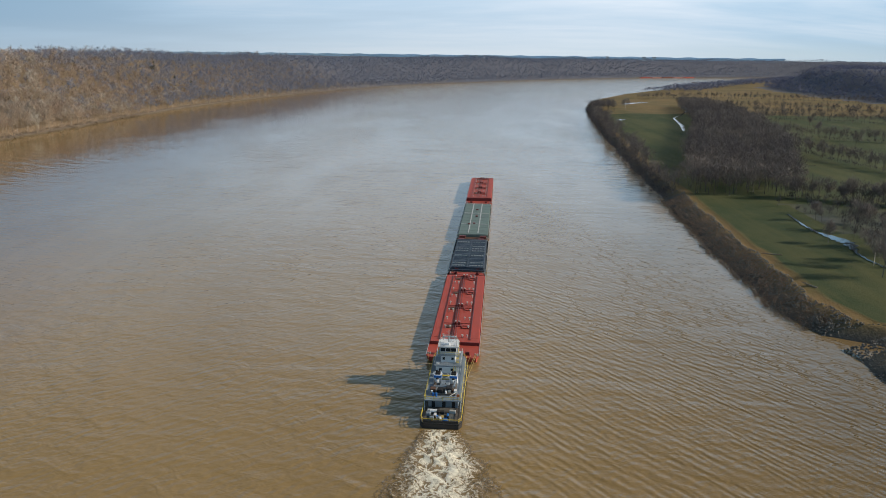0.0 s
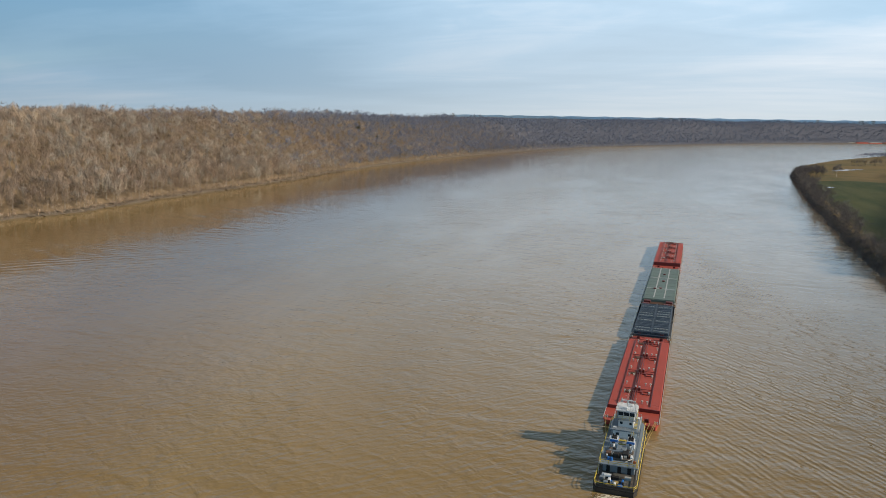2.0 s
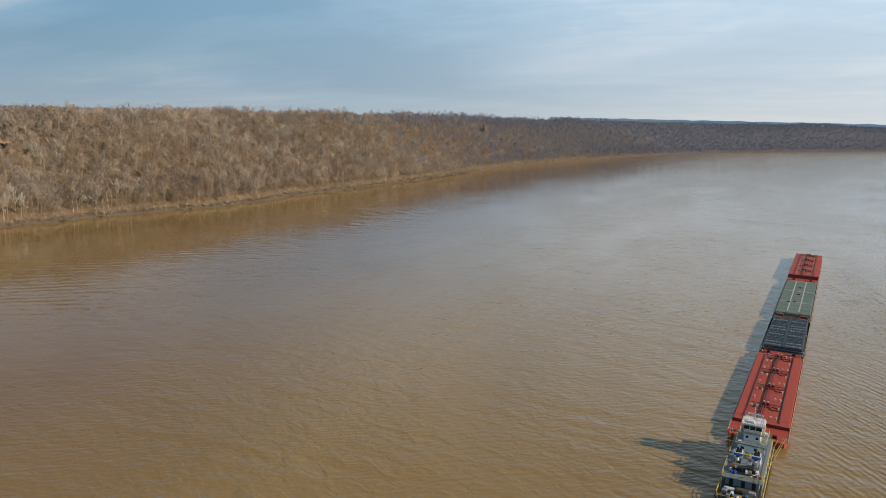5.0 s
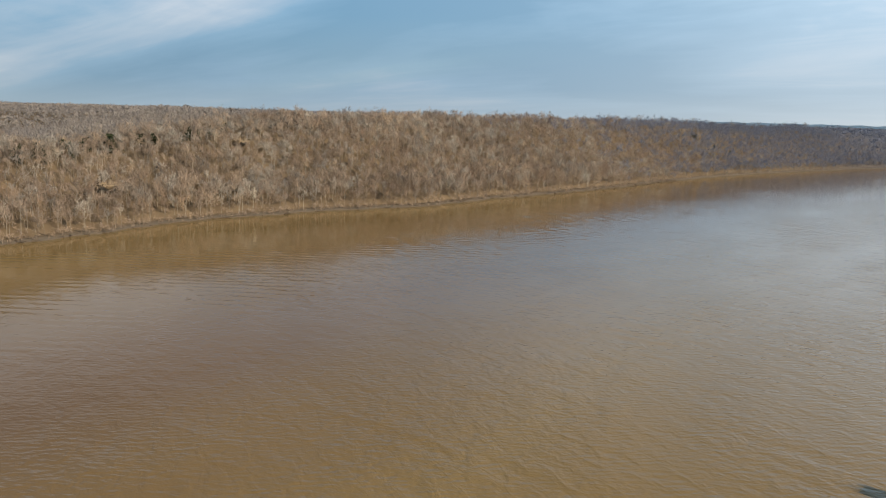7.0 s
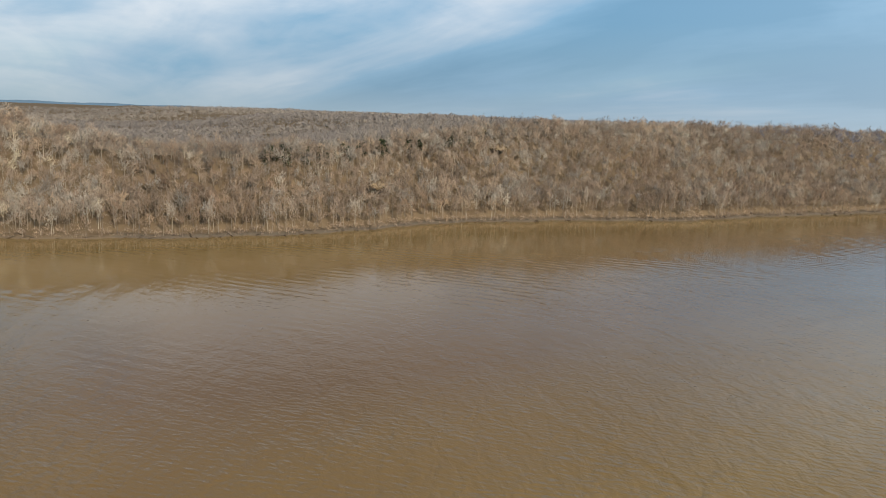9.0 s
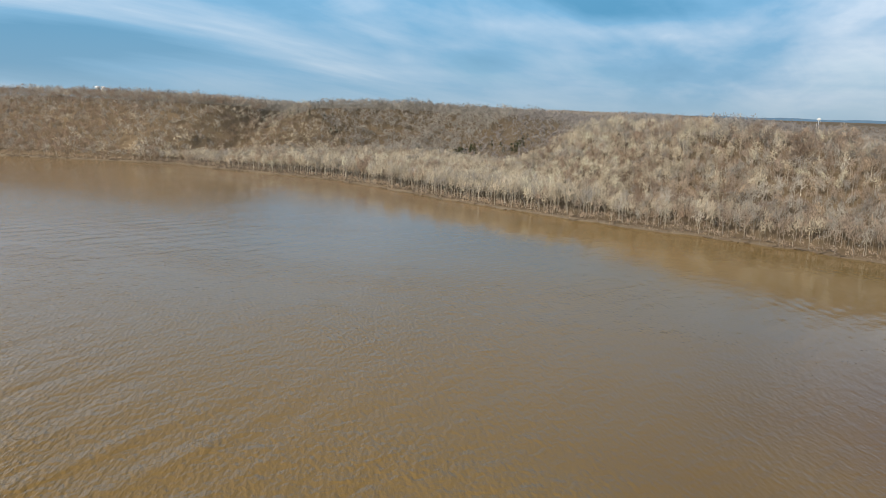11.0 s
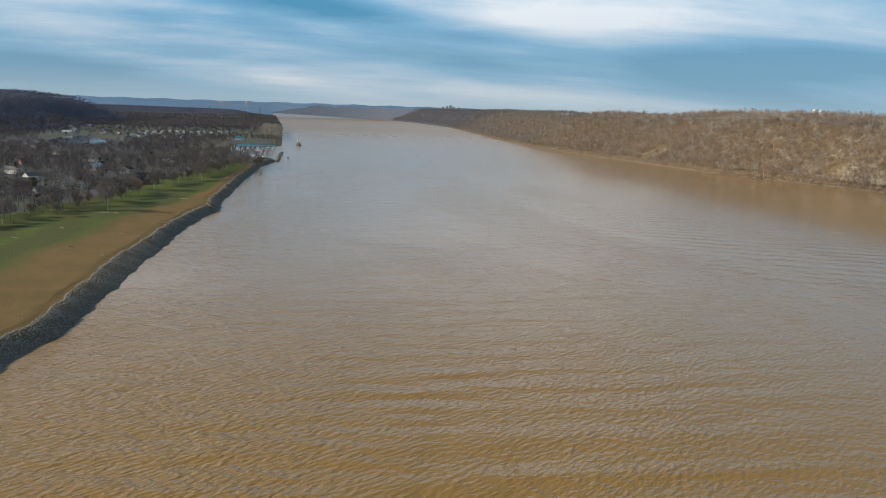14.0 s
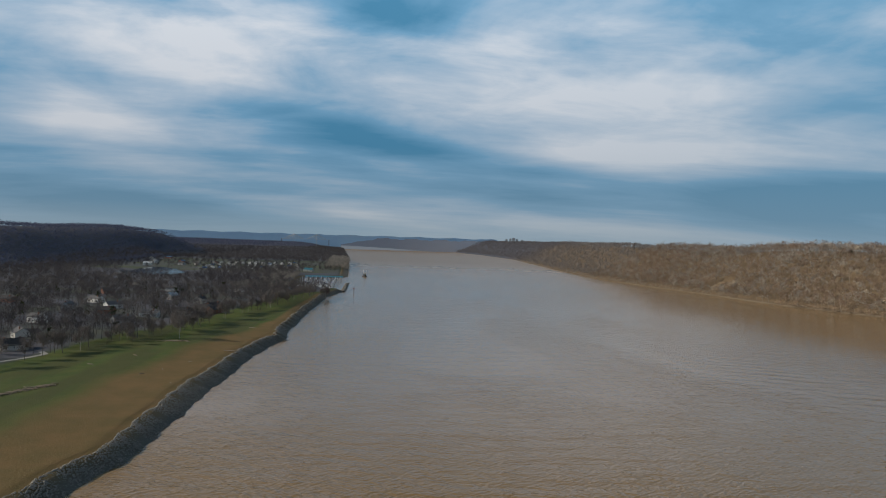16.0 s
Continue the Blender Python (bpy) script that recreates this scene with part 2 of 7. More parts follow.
    mid = noise_tex(add, slant, 0.15, 3, 0.5, 0.5, (0.6, 1.25, 1.0))
    swell = noise_tex(add, co, 0.035, 2, 0.5, 0.9, (0.5, 1.7, 1.0))
    h = maths(add, "ADD", maths(add, "MULTIPLY", chop, maths(add, "MULTIPLY_ADD", maths(add, "SUBTRACT", 1.0, up), 0.32, 0.34)), maths(add, "MULTIPLY", mid, 0.62))
    h = maths(add, "ADD", h, maths(add, "MULTIPLY", swell, 0.8))
    off = add("ShaderNodeVectorMath", {0: co}, operation="LENGTH").outputs["Value"]
    ease = ramp(add, maths(add, "DIVIDE", off, 4000.0), [(0.05, (1, 1, 1)), (0.15, (0.58, 0.58, 0.58)), (0.40, (0.40, 0.40, 0.40)), (0.80, (0.9, 0.9, 0.9))])
    h = maths(add, "MULTIPLY", h, maths(add, "MULTIPLY", lanes, ease))

    def train(vec, angle, length, height, warp, mask, seed):
        """Long-crested waves running along one bearing, with wandering, broken crests."""
        turned = add("ShaderNodeMapping", {"Vector": vec, "Rotation": (0, 0, radians(angle)), "Location": (0, 0, seed)}).outputs[0]
        q = add("ShaderNodeSeparateXYZ", {0: turned})
        bend = noise_tex(add, turned, 0.16 / length, 3, 0.5, 0.0, (0.6, 1.0, 1.0))
        phase = maths(add, "MULTIPLY_ADD", q.outputs[1], 6.2832 / length, maths(add, "MULTIPLY", bend, warp))
        gaps = ramp(add, noise_tex(add, turned, 0.30 / length, 3, 0.55, 0.5, (0.45, 1.0, 1.0)), [(0.36, (0.1, 0.1, 0.1)), (0.62, (1, 1, 1))])
        wave = maths(add, "MULTIPLY", maths(add, "SINE", phase), maths(add, "MULTIPLY", gaps, height))
        return maths(add, "MULTIPLY", wave, mask)
    # waves thrown by the tow: a train on each side, and cross waves far astern
    tow = add("ShaderNodeMapping", {"Vector": co, "Location": (12.97, -213.7, 0.0), "Rotation": (0, 0, radians(4.39))}).outputs[0]
    st = add("ShaderNodeSeparateXYZ", {0: tow})
    ax = maths(add, "ABSOLUTE", st.outputs[0])
    reach = maths(add, "MAXIMUM", maths(add, "SUBTRACT", 345.0, st.outputs[1]), 1.0)
    k = maths(add, "DIVIDE", maths(add, "SUBTRACT", ax, 8.0), reach)
    mask = ramp(add, k, [(0.0, (0, 0, 0)), (0.03, (0.8, 0.8, 0.8)), (0.26, (1, 1, 1)), (0.50, (0, 0, 0))])
    mask = maths(add, "MULTIPLY", mask, ramp(add, maths(add, "DIVIDE", reach, 900.0), [(0.0, (1, 1, 1)), (0.45, (0.9, 0.9, 0.9)), (1.0, (0.1, 0.1, 0.1))]))
    mask = maths(add, "MULTIPLY", mask, ramp(add, maths(add, "DIVIDE", maths(add, "SUBTRACT", 340.0, st.outputs[1]), 80.0), [(0.0, (0, 0, 0)), (1.0, (1, 1, 1))]))
    mask = maths(add, "MULTIPLY", mask, maths(add, "ADD", 0.45, maths(add, "MULTIPLY", maths(add, "GREATER_THAN", st.outputs[0], 0.0), 0.55)))
    arm = add("ShaderNodeCombineXYZ", {0: ax, 1: st.outputs[1], 2: 0.0}).outputs[0]
    h = maths(add, "ADD", h, train(arm, 55.0, 2.1, 0.052, 10.0, mask, 1.0))
    h = maths(add, "ADD", h, train(arm, 42.0, 3.3, 0.058, 10.0, mask, 5.0))
    # astern the crests lie across the river and bow back at their ends
    bowed = add("ShaderNodeCombineXYZ", {0: st.outputs[0], 1: maths(add, "MULTIPLY_ADD", maths(add, "MULTIPLY", ax, ax), 0.0007, st.outputs[1]), 2: 0.0}).outputs[0]
    aft = maths(add, "SUBTRACT", -150.0, st.outputs[1])
    m2 = maths(add, "MULTIPLY", ramp(add, maths(add, "DIVIDE", aft, 500.0), [(0.0, (0, 0, 0)), (0.22, (0.15, 0.15, 0.15)), (0.45, (1, 1, 1)), (1.0, (0.12, 0.12, 0.12))]), ramp(add, maths(add, "DIVIDE", ax, 200.0), [(0.0, (1, 1, 1)), (0.4, (0.7, 0.7, 0.7)), (1.0, (0.04, 0.04, 0.04))]))
    h = maths(add, "ADD", h, train(bowed, 0.0, 20.0, 0.34, 16.0, m2, 2.0))
    h = maths(add, "ADD", h, train(bowed, 9.0, 10.0, 0.10, 12.0, m2, 3.0))
    # spent waves running in under the bluff
    lap = ramp(add, maths(add, "DIVIDE", maths(add, "SUBTRACT", -180.0, sp.outputs[0]), 400.0), [(0.0, (0, 0, 0)), (0.3, (1, 1, 1)), (0.55, (0.6, 0.6, 0.6)), (0.9, (0.1, 0.1, 0.1))])
    lap = maths(add, "MULTIPLY", lap, ramp(add, patch, [(0.40, (0, 0, 0)), (0.58, (1, 1, 1))]))
    h = maths(add, "ADD", h, train(co, 24.0, 16.0, 0.075, 14.0, lap, 4.0))
    h = maths(add, "ADD", h, train(co, -38.0, 8.0, 0.045, 12.0, lap, 6.0))
    bm = add("ShaderNodeBump", {"Strength": 1.0, "Distance": 1.0, "Height": h})
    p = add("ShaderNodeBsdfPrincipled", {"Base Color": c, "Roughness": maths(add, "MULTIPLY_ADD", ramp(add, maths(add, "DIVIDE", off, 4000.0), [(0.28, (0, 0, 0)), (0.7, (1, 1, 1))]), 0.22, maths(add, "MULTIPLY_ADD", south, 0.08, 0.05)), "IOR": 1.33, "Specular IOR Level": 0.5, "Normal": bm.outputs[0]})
    return p.outputs[0]


WATER_A, WATER_B, WATER_C = (0.246, 0.162, 0.064), (0.284, 0.191, 0.076), (0.206, 0.137, 0.055)
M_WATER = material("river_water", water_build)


def ground_build(add):
    co = obj_co(add)
    att = add("ShaderNodeVertexColor", layer_name="cover")
    s = add("ShaderNodeSeparateColor", {0: att.outputs["Color"]})
    big, mid, fine = noise_tex(add, co, 0.012, 5, 0.6), noise_tex(add, co, 0.07, 5, 0.6), noise_tex(add, co, 0.9, 4, 0.65)
    grass = mixc(add, ramp(add, mid, [(0.35, (0, 0, 0)), (0.68, (1, 1, 1))]), (0.080, 0.130, 0.026), (0.140, 0.158, 0.038))
    grass = mixc(add, maths(add, "MULTIPLY", fine, 0.5), grass, (0.05, 0.06, 0.02))
    # the same grass pattern in darker greens, for the upstream fields
    darker_grass = mixc(add, ramp(add, mid, [(0.35, (0, 0, 0)), (0.68, (1, 1, 1))]), (0.036, 0.058, 0.017), (0.066, 0.078, 0.026))
    darker_grass = mixc(add, maths(add, "MULTIPLY", fine, 0.5), darker_grass, (0.030, 0.034, 0.014))
    place = add("ShaderNodeSeparateXYZ", {0: co}).outputs[1]
    grass = mixc(add, ramp(add, maths(add, "DIVIDE", place, 1000.0), [(0.0, (0, 0, 0)), (0.15, (1, 1, 1))]), grass, darker_grass)
    mow = noise_tex(add, co, 0.05, 3, 0.6, 0.0, (1.0, 0.12, 1.0))
    grass = mixc(add, ramp(add, mow, [(0.42, (0, 0, 0)), (0.6, (0.7, 0.7, 0.7))]), grass, (0.085, 0.085, 0.030))
    dry = mixc(add, ramp(add, mid, [(0.35, (0, 0, 0)), (0.65, (1, 1, 1))]), (0.235, 0.150, 0.058), (0.176, 0.130, 0.046))
    dry = mixc(add, maths(add, "MULTIPLY", fine, 0.4), dry, (0.10, 0.065, 0.035))
    litter = mixc(add, ramp(add, mid, [(0.32, (0, 0, 0)), (0.7, (1, 1, 1))]), (0.165, 0.120, 0.074), (0.245, 0.182, 0.112))
    litter = mixc(add, maths(add, "MULTIPLY", fine, 0.5), litter, (0.090, 0.062, 0.040))
    # distance haze and shade mixed into the litter colour as dim blue-grey
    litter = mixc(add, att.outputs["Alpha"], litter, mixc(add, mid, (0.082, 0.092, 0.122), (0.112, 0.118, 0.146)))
    soil = mixc(add, fine, (0.052, 0.046, 0.040), (0.150, 0.132, 0.112))
    soil = mixc(add, ramp(add, maths(add, "DIVIDE", place, -1000.0), [(0.0, (0, 0, 0)), (0.15, (1, 1, 1))]), soil, mixc(add, fine, (0.105, 0.097, 0.082), (0.235, 0.215, 0.180)))
    edge = maths(add, "MULTIPLY", maths(add, "SUBTRACT", big, 0.5), 0.7)

    def soft(x):
        return ramp(add, maths(add, "ADD", x, edge), [(0.35, (0, 0, 0)), (0.65, (1, 1, 1))])
    c = mixc(add, soft(s.outputs[1]), grass, dry)
    c = mixc(add, soft(s.outputs[0]), c, litter)
    c = mixc(add, s.outputs[2], c, soil)
    bm = add("ShaderNodeBump", {"Strength": 0.6, "Distance": 0.5, "Height": maths(add, "ADD", fine, mid)})
    p = add("ShaderNodeBsdfPrincipled", {"Base Color": c, "Roughness": 0.9, "Normal": bm.outputs[0], "Specular IOR Level": 0.2})
    return p.outputs[0]


M_GROUND = material("ground_cover", ground_build)


def twig_build(a, b, c, rough=0.85, thin=True):
    def build(add):
        att = add("ShaderNodeAttribute", attribute_name="tint").outputs["Fac"]
        isl = add("ShaderNodeNewGeometry").outputs["Random Per Island"]
        col = ramp(add, att, [(0.0, a), (0.55, b), (1.0, c)])
        col = mixc(add, maths(add, "MULTIPLY", isl, 0.25), col, tuple(0.45 * x for x in b))
        face = add("ShaderNodeBsdfPrincipled", {"Base Color": col, "Roughness": rough, "Specular IOR Level": 0.1}).outputs[0]
        if not thin:
            return face
        # light filters through a spray of fine twigs
        return add("ShaderNodeMixShader", {0: 0.20, 1: face, 2: add("ShaderNodeBsdfTranslucent", {"Color": col}).outputs[0]}).outputs[0]
    return build


M_TWIG = material("bare_twigs", twig_build((0.168, 0.130, 0.103), (0.414, 0.329, 0.260), (0.577, 0.435, 0.293)))
M_GREYTWIG = material("grey_twigs", twig_build((0.193, 0.181, 0.169), (0.459, 0.416, 0.362), (0.644, 0.580, 0.483)))
M_RUDDY = material("ruddy_twigs", twig_build((0.165, 0.118, 0.088), (0.360, 0.266, 0.198), (0.49, 0.365, 0.255)))
# distance haze is painted into the upland, hillside and valley twig colours
M_UPLAND_HAZE = material("hazed_upland_twigs", twig_build((0.205, 0.190, 0.195), (0.310, 0.280, 0.255), (0.40, 0.345, 0.29)))
# dim grey twigs: shade and haze are in the colour, near trees included
M_DIMWOOD = material("dimmed_twigs", twig_build((0.060, 0.058, 0.066), (0.124, 0.112, 0.112), (0.225, 0.195, 0.175)))
M_HILL_HAZE = material("hazed_hill_twigs", twig_build((0.119, 0.134, 0.210), (0.171, 0.182, 0.249), (0.294, 0.266, 0.259)))
M_NORTH_HAZE = material("hazed_valley_twigs", twig_build((0.165, 0.193, 0.267), (0.228, 0.244, 0.307), (0.342, 0.321, 0.325)))
M_BARK = material("bark", twig_build((0.13, 0.115, 0.10), (0.34, 0.295, 0.24), (0.66, 0.61, 0.52), thin=False))
M_FLOOD = material("bottomland_twigs", twig_build((0.306, 0.262, 0.202), (0.646, 0.554, 0.422), (0.720, 0.720, 0.547)))
M_PALEBARK = material("pale_bark", twig_build((0.24, 0.21, 0.17), (0.42, 0.38, 0.31), (0.60, 0.56, 0.48), thin=False))
M_GREEN = material("evergreen_needles", twig_build((0.028, 0.038, 0.022), (0.042, 0.052, 0.027), (0.065, 0.072, 0.034)))

# ---- the lie of the land ----
IN_Y = np.array([-5200, -4900, -4226, -3483, -2376, -1861, -1547, -1415, -1145, -1000, -900, -837, -770, -700, -535, -400, -254, -140, -2, 109, 198, 334, 431, 541, 689, 867, 1110, 1315, 1560, 1790, 1922, 2237, 2465, 2744, 3020, 3270, 3468, 3703, 3900, 4100, 5200], float)
IN_X = np.array([-570, -610, -692, -724, -631, -600, -624, -646, -675, -715, -752, -772, -752, -748, -738, -682, -625, -594, -564, -526, -518, -536, -520, -482, -474, -453, -449, -430, -380, -315, -270, -146, 23, 230, 478, 762, 1066, 1662, 2500, 4500, 6500], float)
KY_Y = np.array([-5200, -4900, -2970, -2116, -1821, -1640, -1600, -1560, -1245, -1222, -1204, -1094, -895, -693, -650, -641, -633, -566, -508, -395, -351, -312, -276, -120, 60, 202, 229, 232, 236, 242, 250, 268, 307, 360, 433, 506, 656, 863, 1000, 1195, 1400, 1572, 1814, 2041, 2235, 2700, 3316, 3600, 3900, 4100, 5200], float)
KY_X = np.array([125, 115, 46, 34, 28, 26, 40, 112, 112, 30, 27, 47, 58, 65, 63, 58, 66, 76, 79, 85, 86, 87, 95, 112, 126, 128, 130, 150, 150, 129, 127, 125, 127, 131, 138, 147, 162, 186, 203, 231, 262, 310, 425, 569, 673, 1010, 1489, 1760, 2560, 4520, 6520], float)


def x_in(y):
    y = np.asarray(y, float)
    return np.interp(y, IN_Y, IN_X) + 3.5 * np.sin(y / 17.0) * np.sin(y / 41.0 + 1) + 2.0 * np.sin(y / 6.3)


def x_ky(y):
    y = np.asarray(y, float)
    return np.interp(y, KY_Y, KY_X) + 1.2 * np.sin(y / 9.0) * np.sin(y / 23.0 + 2) + 0.6 * np.sin(y / 3.1)


def hump(x, y, k):
    """Smooth rolling noise, about -1 to 1."""
    return (np.sin(x / k + 1.3 * np.sin(y / (1.7 * k))) + np.sin(y / (0.8 * k) + 1.7 * np.sin(x / (1.3 * k) + 2)) + 0.5 * np.sin((x + y) / (0.45 * k))) / 2.5


def ramp01(v):
    v = np.clip(v, 0, 1)
    return v * v * (3 - 2 * v)


def table(y, *rows):
    ys = [r[0] for r in rows]
    return [np.interp(y, ys, [r[i] for r in rows]) for i in range(1, len(rows[0]))]


def h_in(x, y):
    """Bluff side: a narrow foot, a steep wooded slope and rolling upland; a bottom land round the creek mouth."""
    s = x_in(y) - x
    top, foot, slope, back = table(y, (-5000, 70, 6, 200, 60), (-2600, 80, 6, 190, 60), (-1500, 82, 6, 170, 68), (-1100, 88, 6, 170, 76), (-940, 84, 6, 150, 74), (-870, 82, 40, 180, 74),
                                   (-800, 84, 150, 260, 78), (-700, 82, 330, 280, 74), (-600, 80, 360, 300, 72), (-400, 70, 260, 300, 62), (-250, 64, 70, 240, 48), (-120, 68, 36, 190, 40), (-10, 66, 22, 170, 36), (70, 52, 14, 120, 36),
                                   (180, 45, 10, 90, 34), (280, 50, 9, 95, 38), (400, 62, 8, 130, 50), (520, 72, 7, 170, 66), (680, 78, 6, 190, 74), (1000, 77, 6, 190, 74), (2000, 72, 6, 200, 70), (3000, 72, 6, 200, 70), (5000, 70, 6, 200, 70))
    h = 2.2 * ramp01(s / 4.5) + 4.0 * ramp01((s - 5) / np.maximum(foot, 12)) - 1.2 * (s < 0.5)
    h = h + (top - 6) * (0.75 * ramp01((s - foot) / slope) + 0.25 * np.clip((s - foot) / slope, 0, 1))
    h = h - (top - back) * ramp01((s - foot - slope - 40) / 260)
    h = h + ramp01((s - foot) / slope) * 5 * hump(x, y, 90) + ramp01((s - 60) / 300) * 4 * hump(x, y, 210)
    ravine = np.exp(-((y + 850 + 0.10 * s) / 26.0) ** 2) * ramp01(s / 60) * 40 * ramp01(1 - (s - 500) / 400)
    h = np.maximum(h - ravine, 2.0 * ramp01(s / 6.0))
    r = np.hypot(x, y)
    return h + (70 - np.minimum(h, 70)) * ramp01((r - 2800) / 1700) * ramp01((s - 10) / 380)


POND = (424.0, -1602.0, 50.0, 150.0, 0.256)      # centre, half width, half length, turn


def pond_reach(x, y):
    c, s = math.cos(POND[4]), math.sin(POND[4])
    return np.hypot(((x - POND[0]) * c + (y - POND[1]) * s) / (POND[2] + 12), ((y - POND[1]) * c - (x - POND[0]) * s) / (POND[3] + 15))


BANK_WIDTH = ((-5000, 22), (-1700, 20), (-1250, 13), (-1100, 11), (-660, 11), (-500, 13), (-420, 15.2), (-345, 13.4), (-300, 12), (0, 14), (250, 15), (330, 16), (480, 15), (560, 12), (5000, 12))


def h_ky(x, y):
    s = x - x_ky(y)
    w, = table(y, *BANK_WIDTH)
    h = -1.0 + 6.2 * np.clip(s / w, 0, 1) ** 0.85 + 0.9 * ramp01((s - w) / 60) - 0.9 * np.exp(-((s - w - 1.2) / 1.3) ** 2)
    h = h + ramp01((s - w - 4) / 60) * 0.5 * hump(x, y, 45)
    h = h - 2.2 * np.exp(-pond_reach(x, y) ** 4)
    foot, top = table(y, (-5000, 5000, 10), (-3300, 2600, 20), (-3040, 1100, 60), (-2930, 640, 78), (-2830, 520, 80), (-2715, 540, 82), (-2400, 600, 80), (-1974, 600, 80), (-1000, 700, 72), (0, 800, 62), (1000, 880, 52), (1700, 880, 52), (2000, 900, 54), (2300, 960, 56), (2450, 1250, 50), (3000, 2400, 40), (5000, 4000, 40))
    h = h + top * ramp01((x - foot) / np.interp(y, [-500, 500], [260, 190])) + ramp01((x - foot) / np.interp(y, [-500, 500], [260, 190])) * 6 * hump(x, y, 130)
    r = np.hypot(x, y)
    rise = np.interp(x, [500, 1000], [30, 36])
    return h + (rise - np.minimum(h, rise)) * ramp01((r - 3600) / 1200) * ramp01((s - 40) / 300)


def land(x, y):
    x, y = np.asarray(x, float), np.asarray(y, float)
    return np.where(x > 0.5 * (x_in(y) + x_ky(y)), h_ky(x, y), h_in(x, y))


def raw_mesh(name, verts, tris, mats, mat_index=None, tint=None):
    """A triangle mesh straight from arrays."""
    me = bpy.data.meshes.new(name)
    n, m = len(verts), len(tris)
    me.vertices.add(n)
    me.vertices.foreach_set("co", np.asarray(verts, np.float32).ravel())
    me.loops.add(3 * m)
    me.loops.foreach_set("vertex_index", np.asarray(tris, np.int32).ravel())
    me.polygons.add(m)
    me.polygons.foreach_set("loop_start", np.arange(0, 3 * m, 3, dtype=np.int32))
    for mt in mats:
        me.materials.append(mt)
    if mat_index is not None:
        me.polygons.foreach_set("material_index", np.asarray(mat_index, np.int32))
    if tint is not None:
        me.attributes.new("tint", "FLOAT", "POINT").data.foreach_set("value", np.asarray(tint, np.float32))
    me.update(calc_edges=True)
    return me


def grow(a, b, first, ratio, cap):
    out, step = [a], first
    while out[-1] < b:
        out.append(out[-1] + step)
        step = min(step * ratio, cap)
    return out


def in_zone(x, y):
    """Cover of the ground: woods floor, dry grass, bare soil."""
    s_i, s_k = x_in(y) - x, x - x_ky(y)
    inside = s_i > -1
    w, = table(y, *BANK_WIDTH)
    wood = np.where(inside, 1.0, 0.0)
    lawn = table(y, (-5000, 0), (-1130, 4), (-1090, 30), (-765, 72), (-630, 105), (-525, 116), (-300, 150), (0, 160), (300, 90), (480, 60), (520, 40), (5000, 40))[0]
    south = (y < 100)
    wood = np.where(~inside & south, np.where((y < -1640) & (y > -2380), 0.52, np.where(y < -1180, 0.85, 0.62)) * ramp01((s_k - lawn) / 25.0), wood)
    wood = np.where(~inside & ~south & (y < 450) & (x > 203), 0.42, wood)
    hill = np.interp(y, [-5000, -3300, -3040, -2930, -2830, -2715, -2400, -1974, -1000, 0, 1000, 1700, 2000, 2300, 2450, 3000, 5000], [5000, 2600, 1100, 640, 520, 540, 600, 600, 700, 800, 880, 880, 900, 960, 1250, 2400, 4000])
    wood = np.where(~inside & (x > hill - 20), 1.0, wood)
    dry = np.where(~inside & south, ramp01(1 - (s_k - w) / np.maximum(lawn * np.interp(y, [-760, -560], [0.30, 0.66]), 1.0)), 0.0)
    dry = np.where(~inside & ~south, 0.75 * ramp01(1 - (s_k - w) / 11.0), dry)
    dry = np.where(~inside & (y > 200), np.maximum(dry, 0.22), dry)
    dry = np.where(~inside & (y > 1150), 0.6, dry)
    soil = np.where(~inside, ramp01(1.15 - s_k / w) * np.where(y > 180, 0.92, 1.0), np.where(y > 60, ramp01(1.3 - s_i / 7.0) * 0.75, ramp01(1 - s_i / 5.0) * 0.6))
    return wood, dry, soil


rows_y = np.array(sorted(set(list(-np.array(grow(0, 5100, 8, 1.012, 45))) + grow(0, 5100, 8, 1.012, 45))))
s_in = np.array(grow(0, 1500, 2.0, 1.06, 26) + grow(1540, 6200, 50, 1.2, 150))[::-1]
s_ky = np.array([0, 1.5, 3, 5, 7, 9, 11, 13, 15, 17, 19, 20.5, 22, 24] + grow(27, 1500, 4.0, 1.05, 34) + grow(1550, 6200, 60, 1.2, 150))
gx, gy, gz = [], [], []
for yy in rows_y:
    xi, xk = float(x_in(yy)), float(x_ky(yy))
    row = np.concatenate([xi - s_in, [xi + 3, 0.5 * (xi + xk), xk - 3], xk + s_ky])
    z = np.concatenate([h_in(xi - s_in, np.full(len(s_in), yy)), [-5, -6, -5], h_ky(xk + s_ky, np.full(len(s_ky), yy))])
    z[len(s_in) - 1] = -1.2
    gx.append(row), gy.append(np.full(len(row), yy)), gz.append(z)
gx, gy, gz = np.array(gx), np.array(gy), np.array(gz)
nr, nc = gx.shape
idx = np.arange(nr * nc).reshape(nr, nc)
q = np.stack([idx[:-1, :-1], idx[:-1, 1:], idx[1:, 1:], idx[1:, :-1]], -1).reshape(-1, 4)
me = raw_mesh("ground", np.stack([gx, gy, gz], -1).reshape(-1, 3), np.concatenate([q[:, [0, 1, 2]], q[:, [0, 2, 3]]]), [M_GROUND])
wood, dry, soil = in_zone(gx.ravel(), gy.ravel())
# how much haze is painted into the woods floor, by place
haze_tint = np.where(gx.ravel() < 0.5 * (x_in(gy.ravel()) + x_ky(gy.ravel())), np.maximum(np.maximum(ramp01((gy.ravel() - 1400) / 900), ramp01((-3000 - gy.ravel()) / 700)), 0.0), 0.85)
col = np.stack([wood, dry, soil, haze_tint], -1)
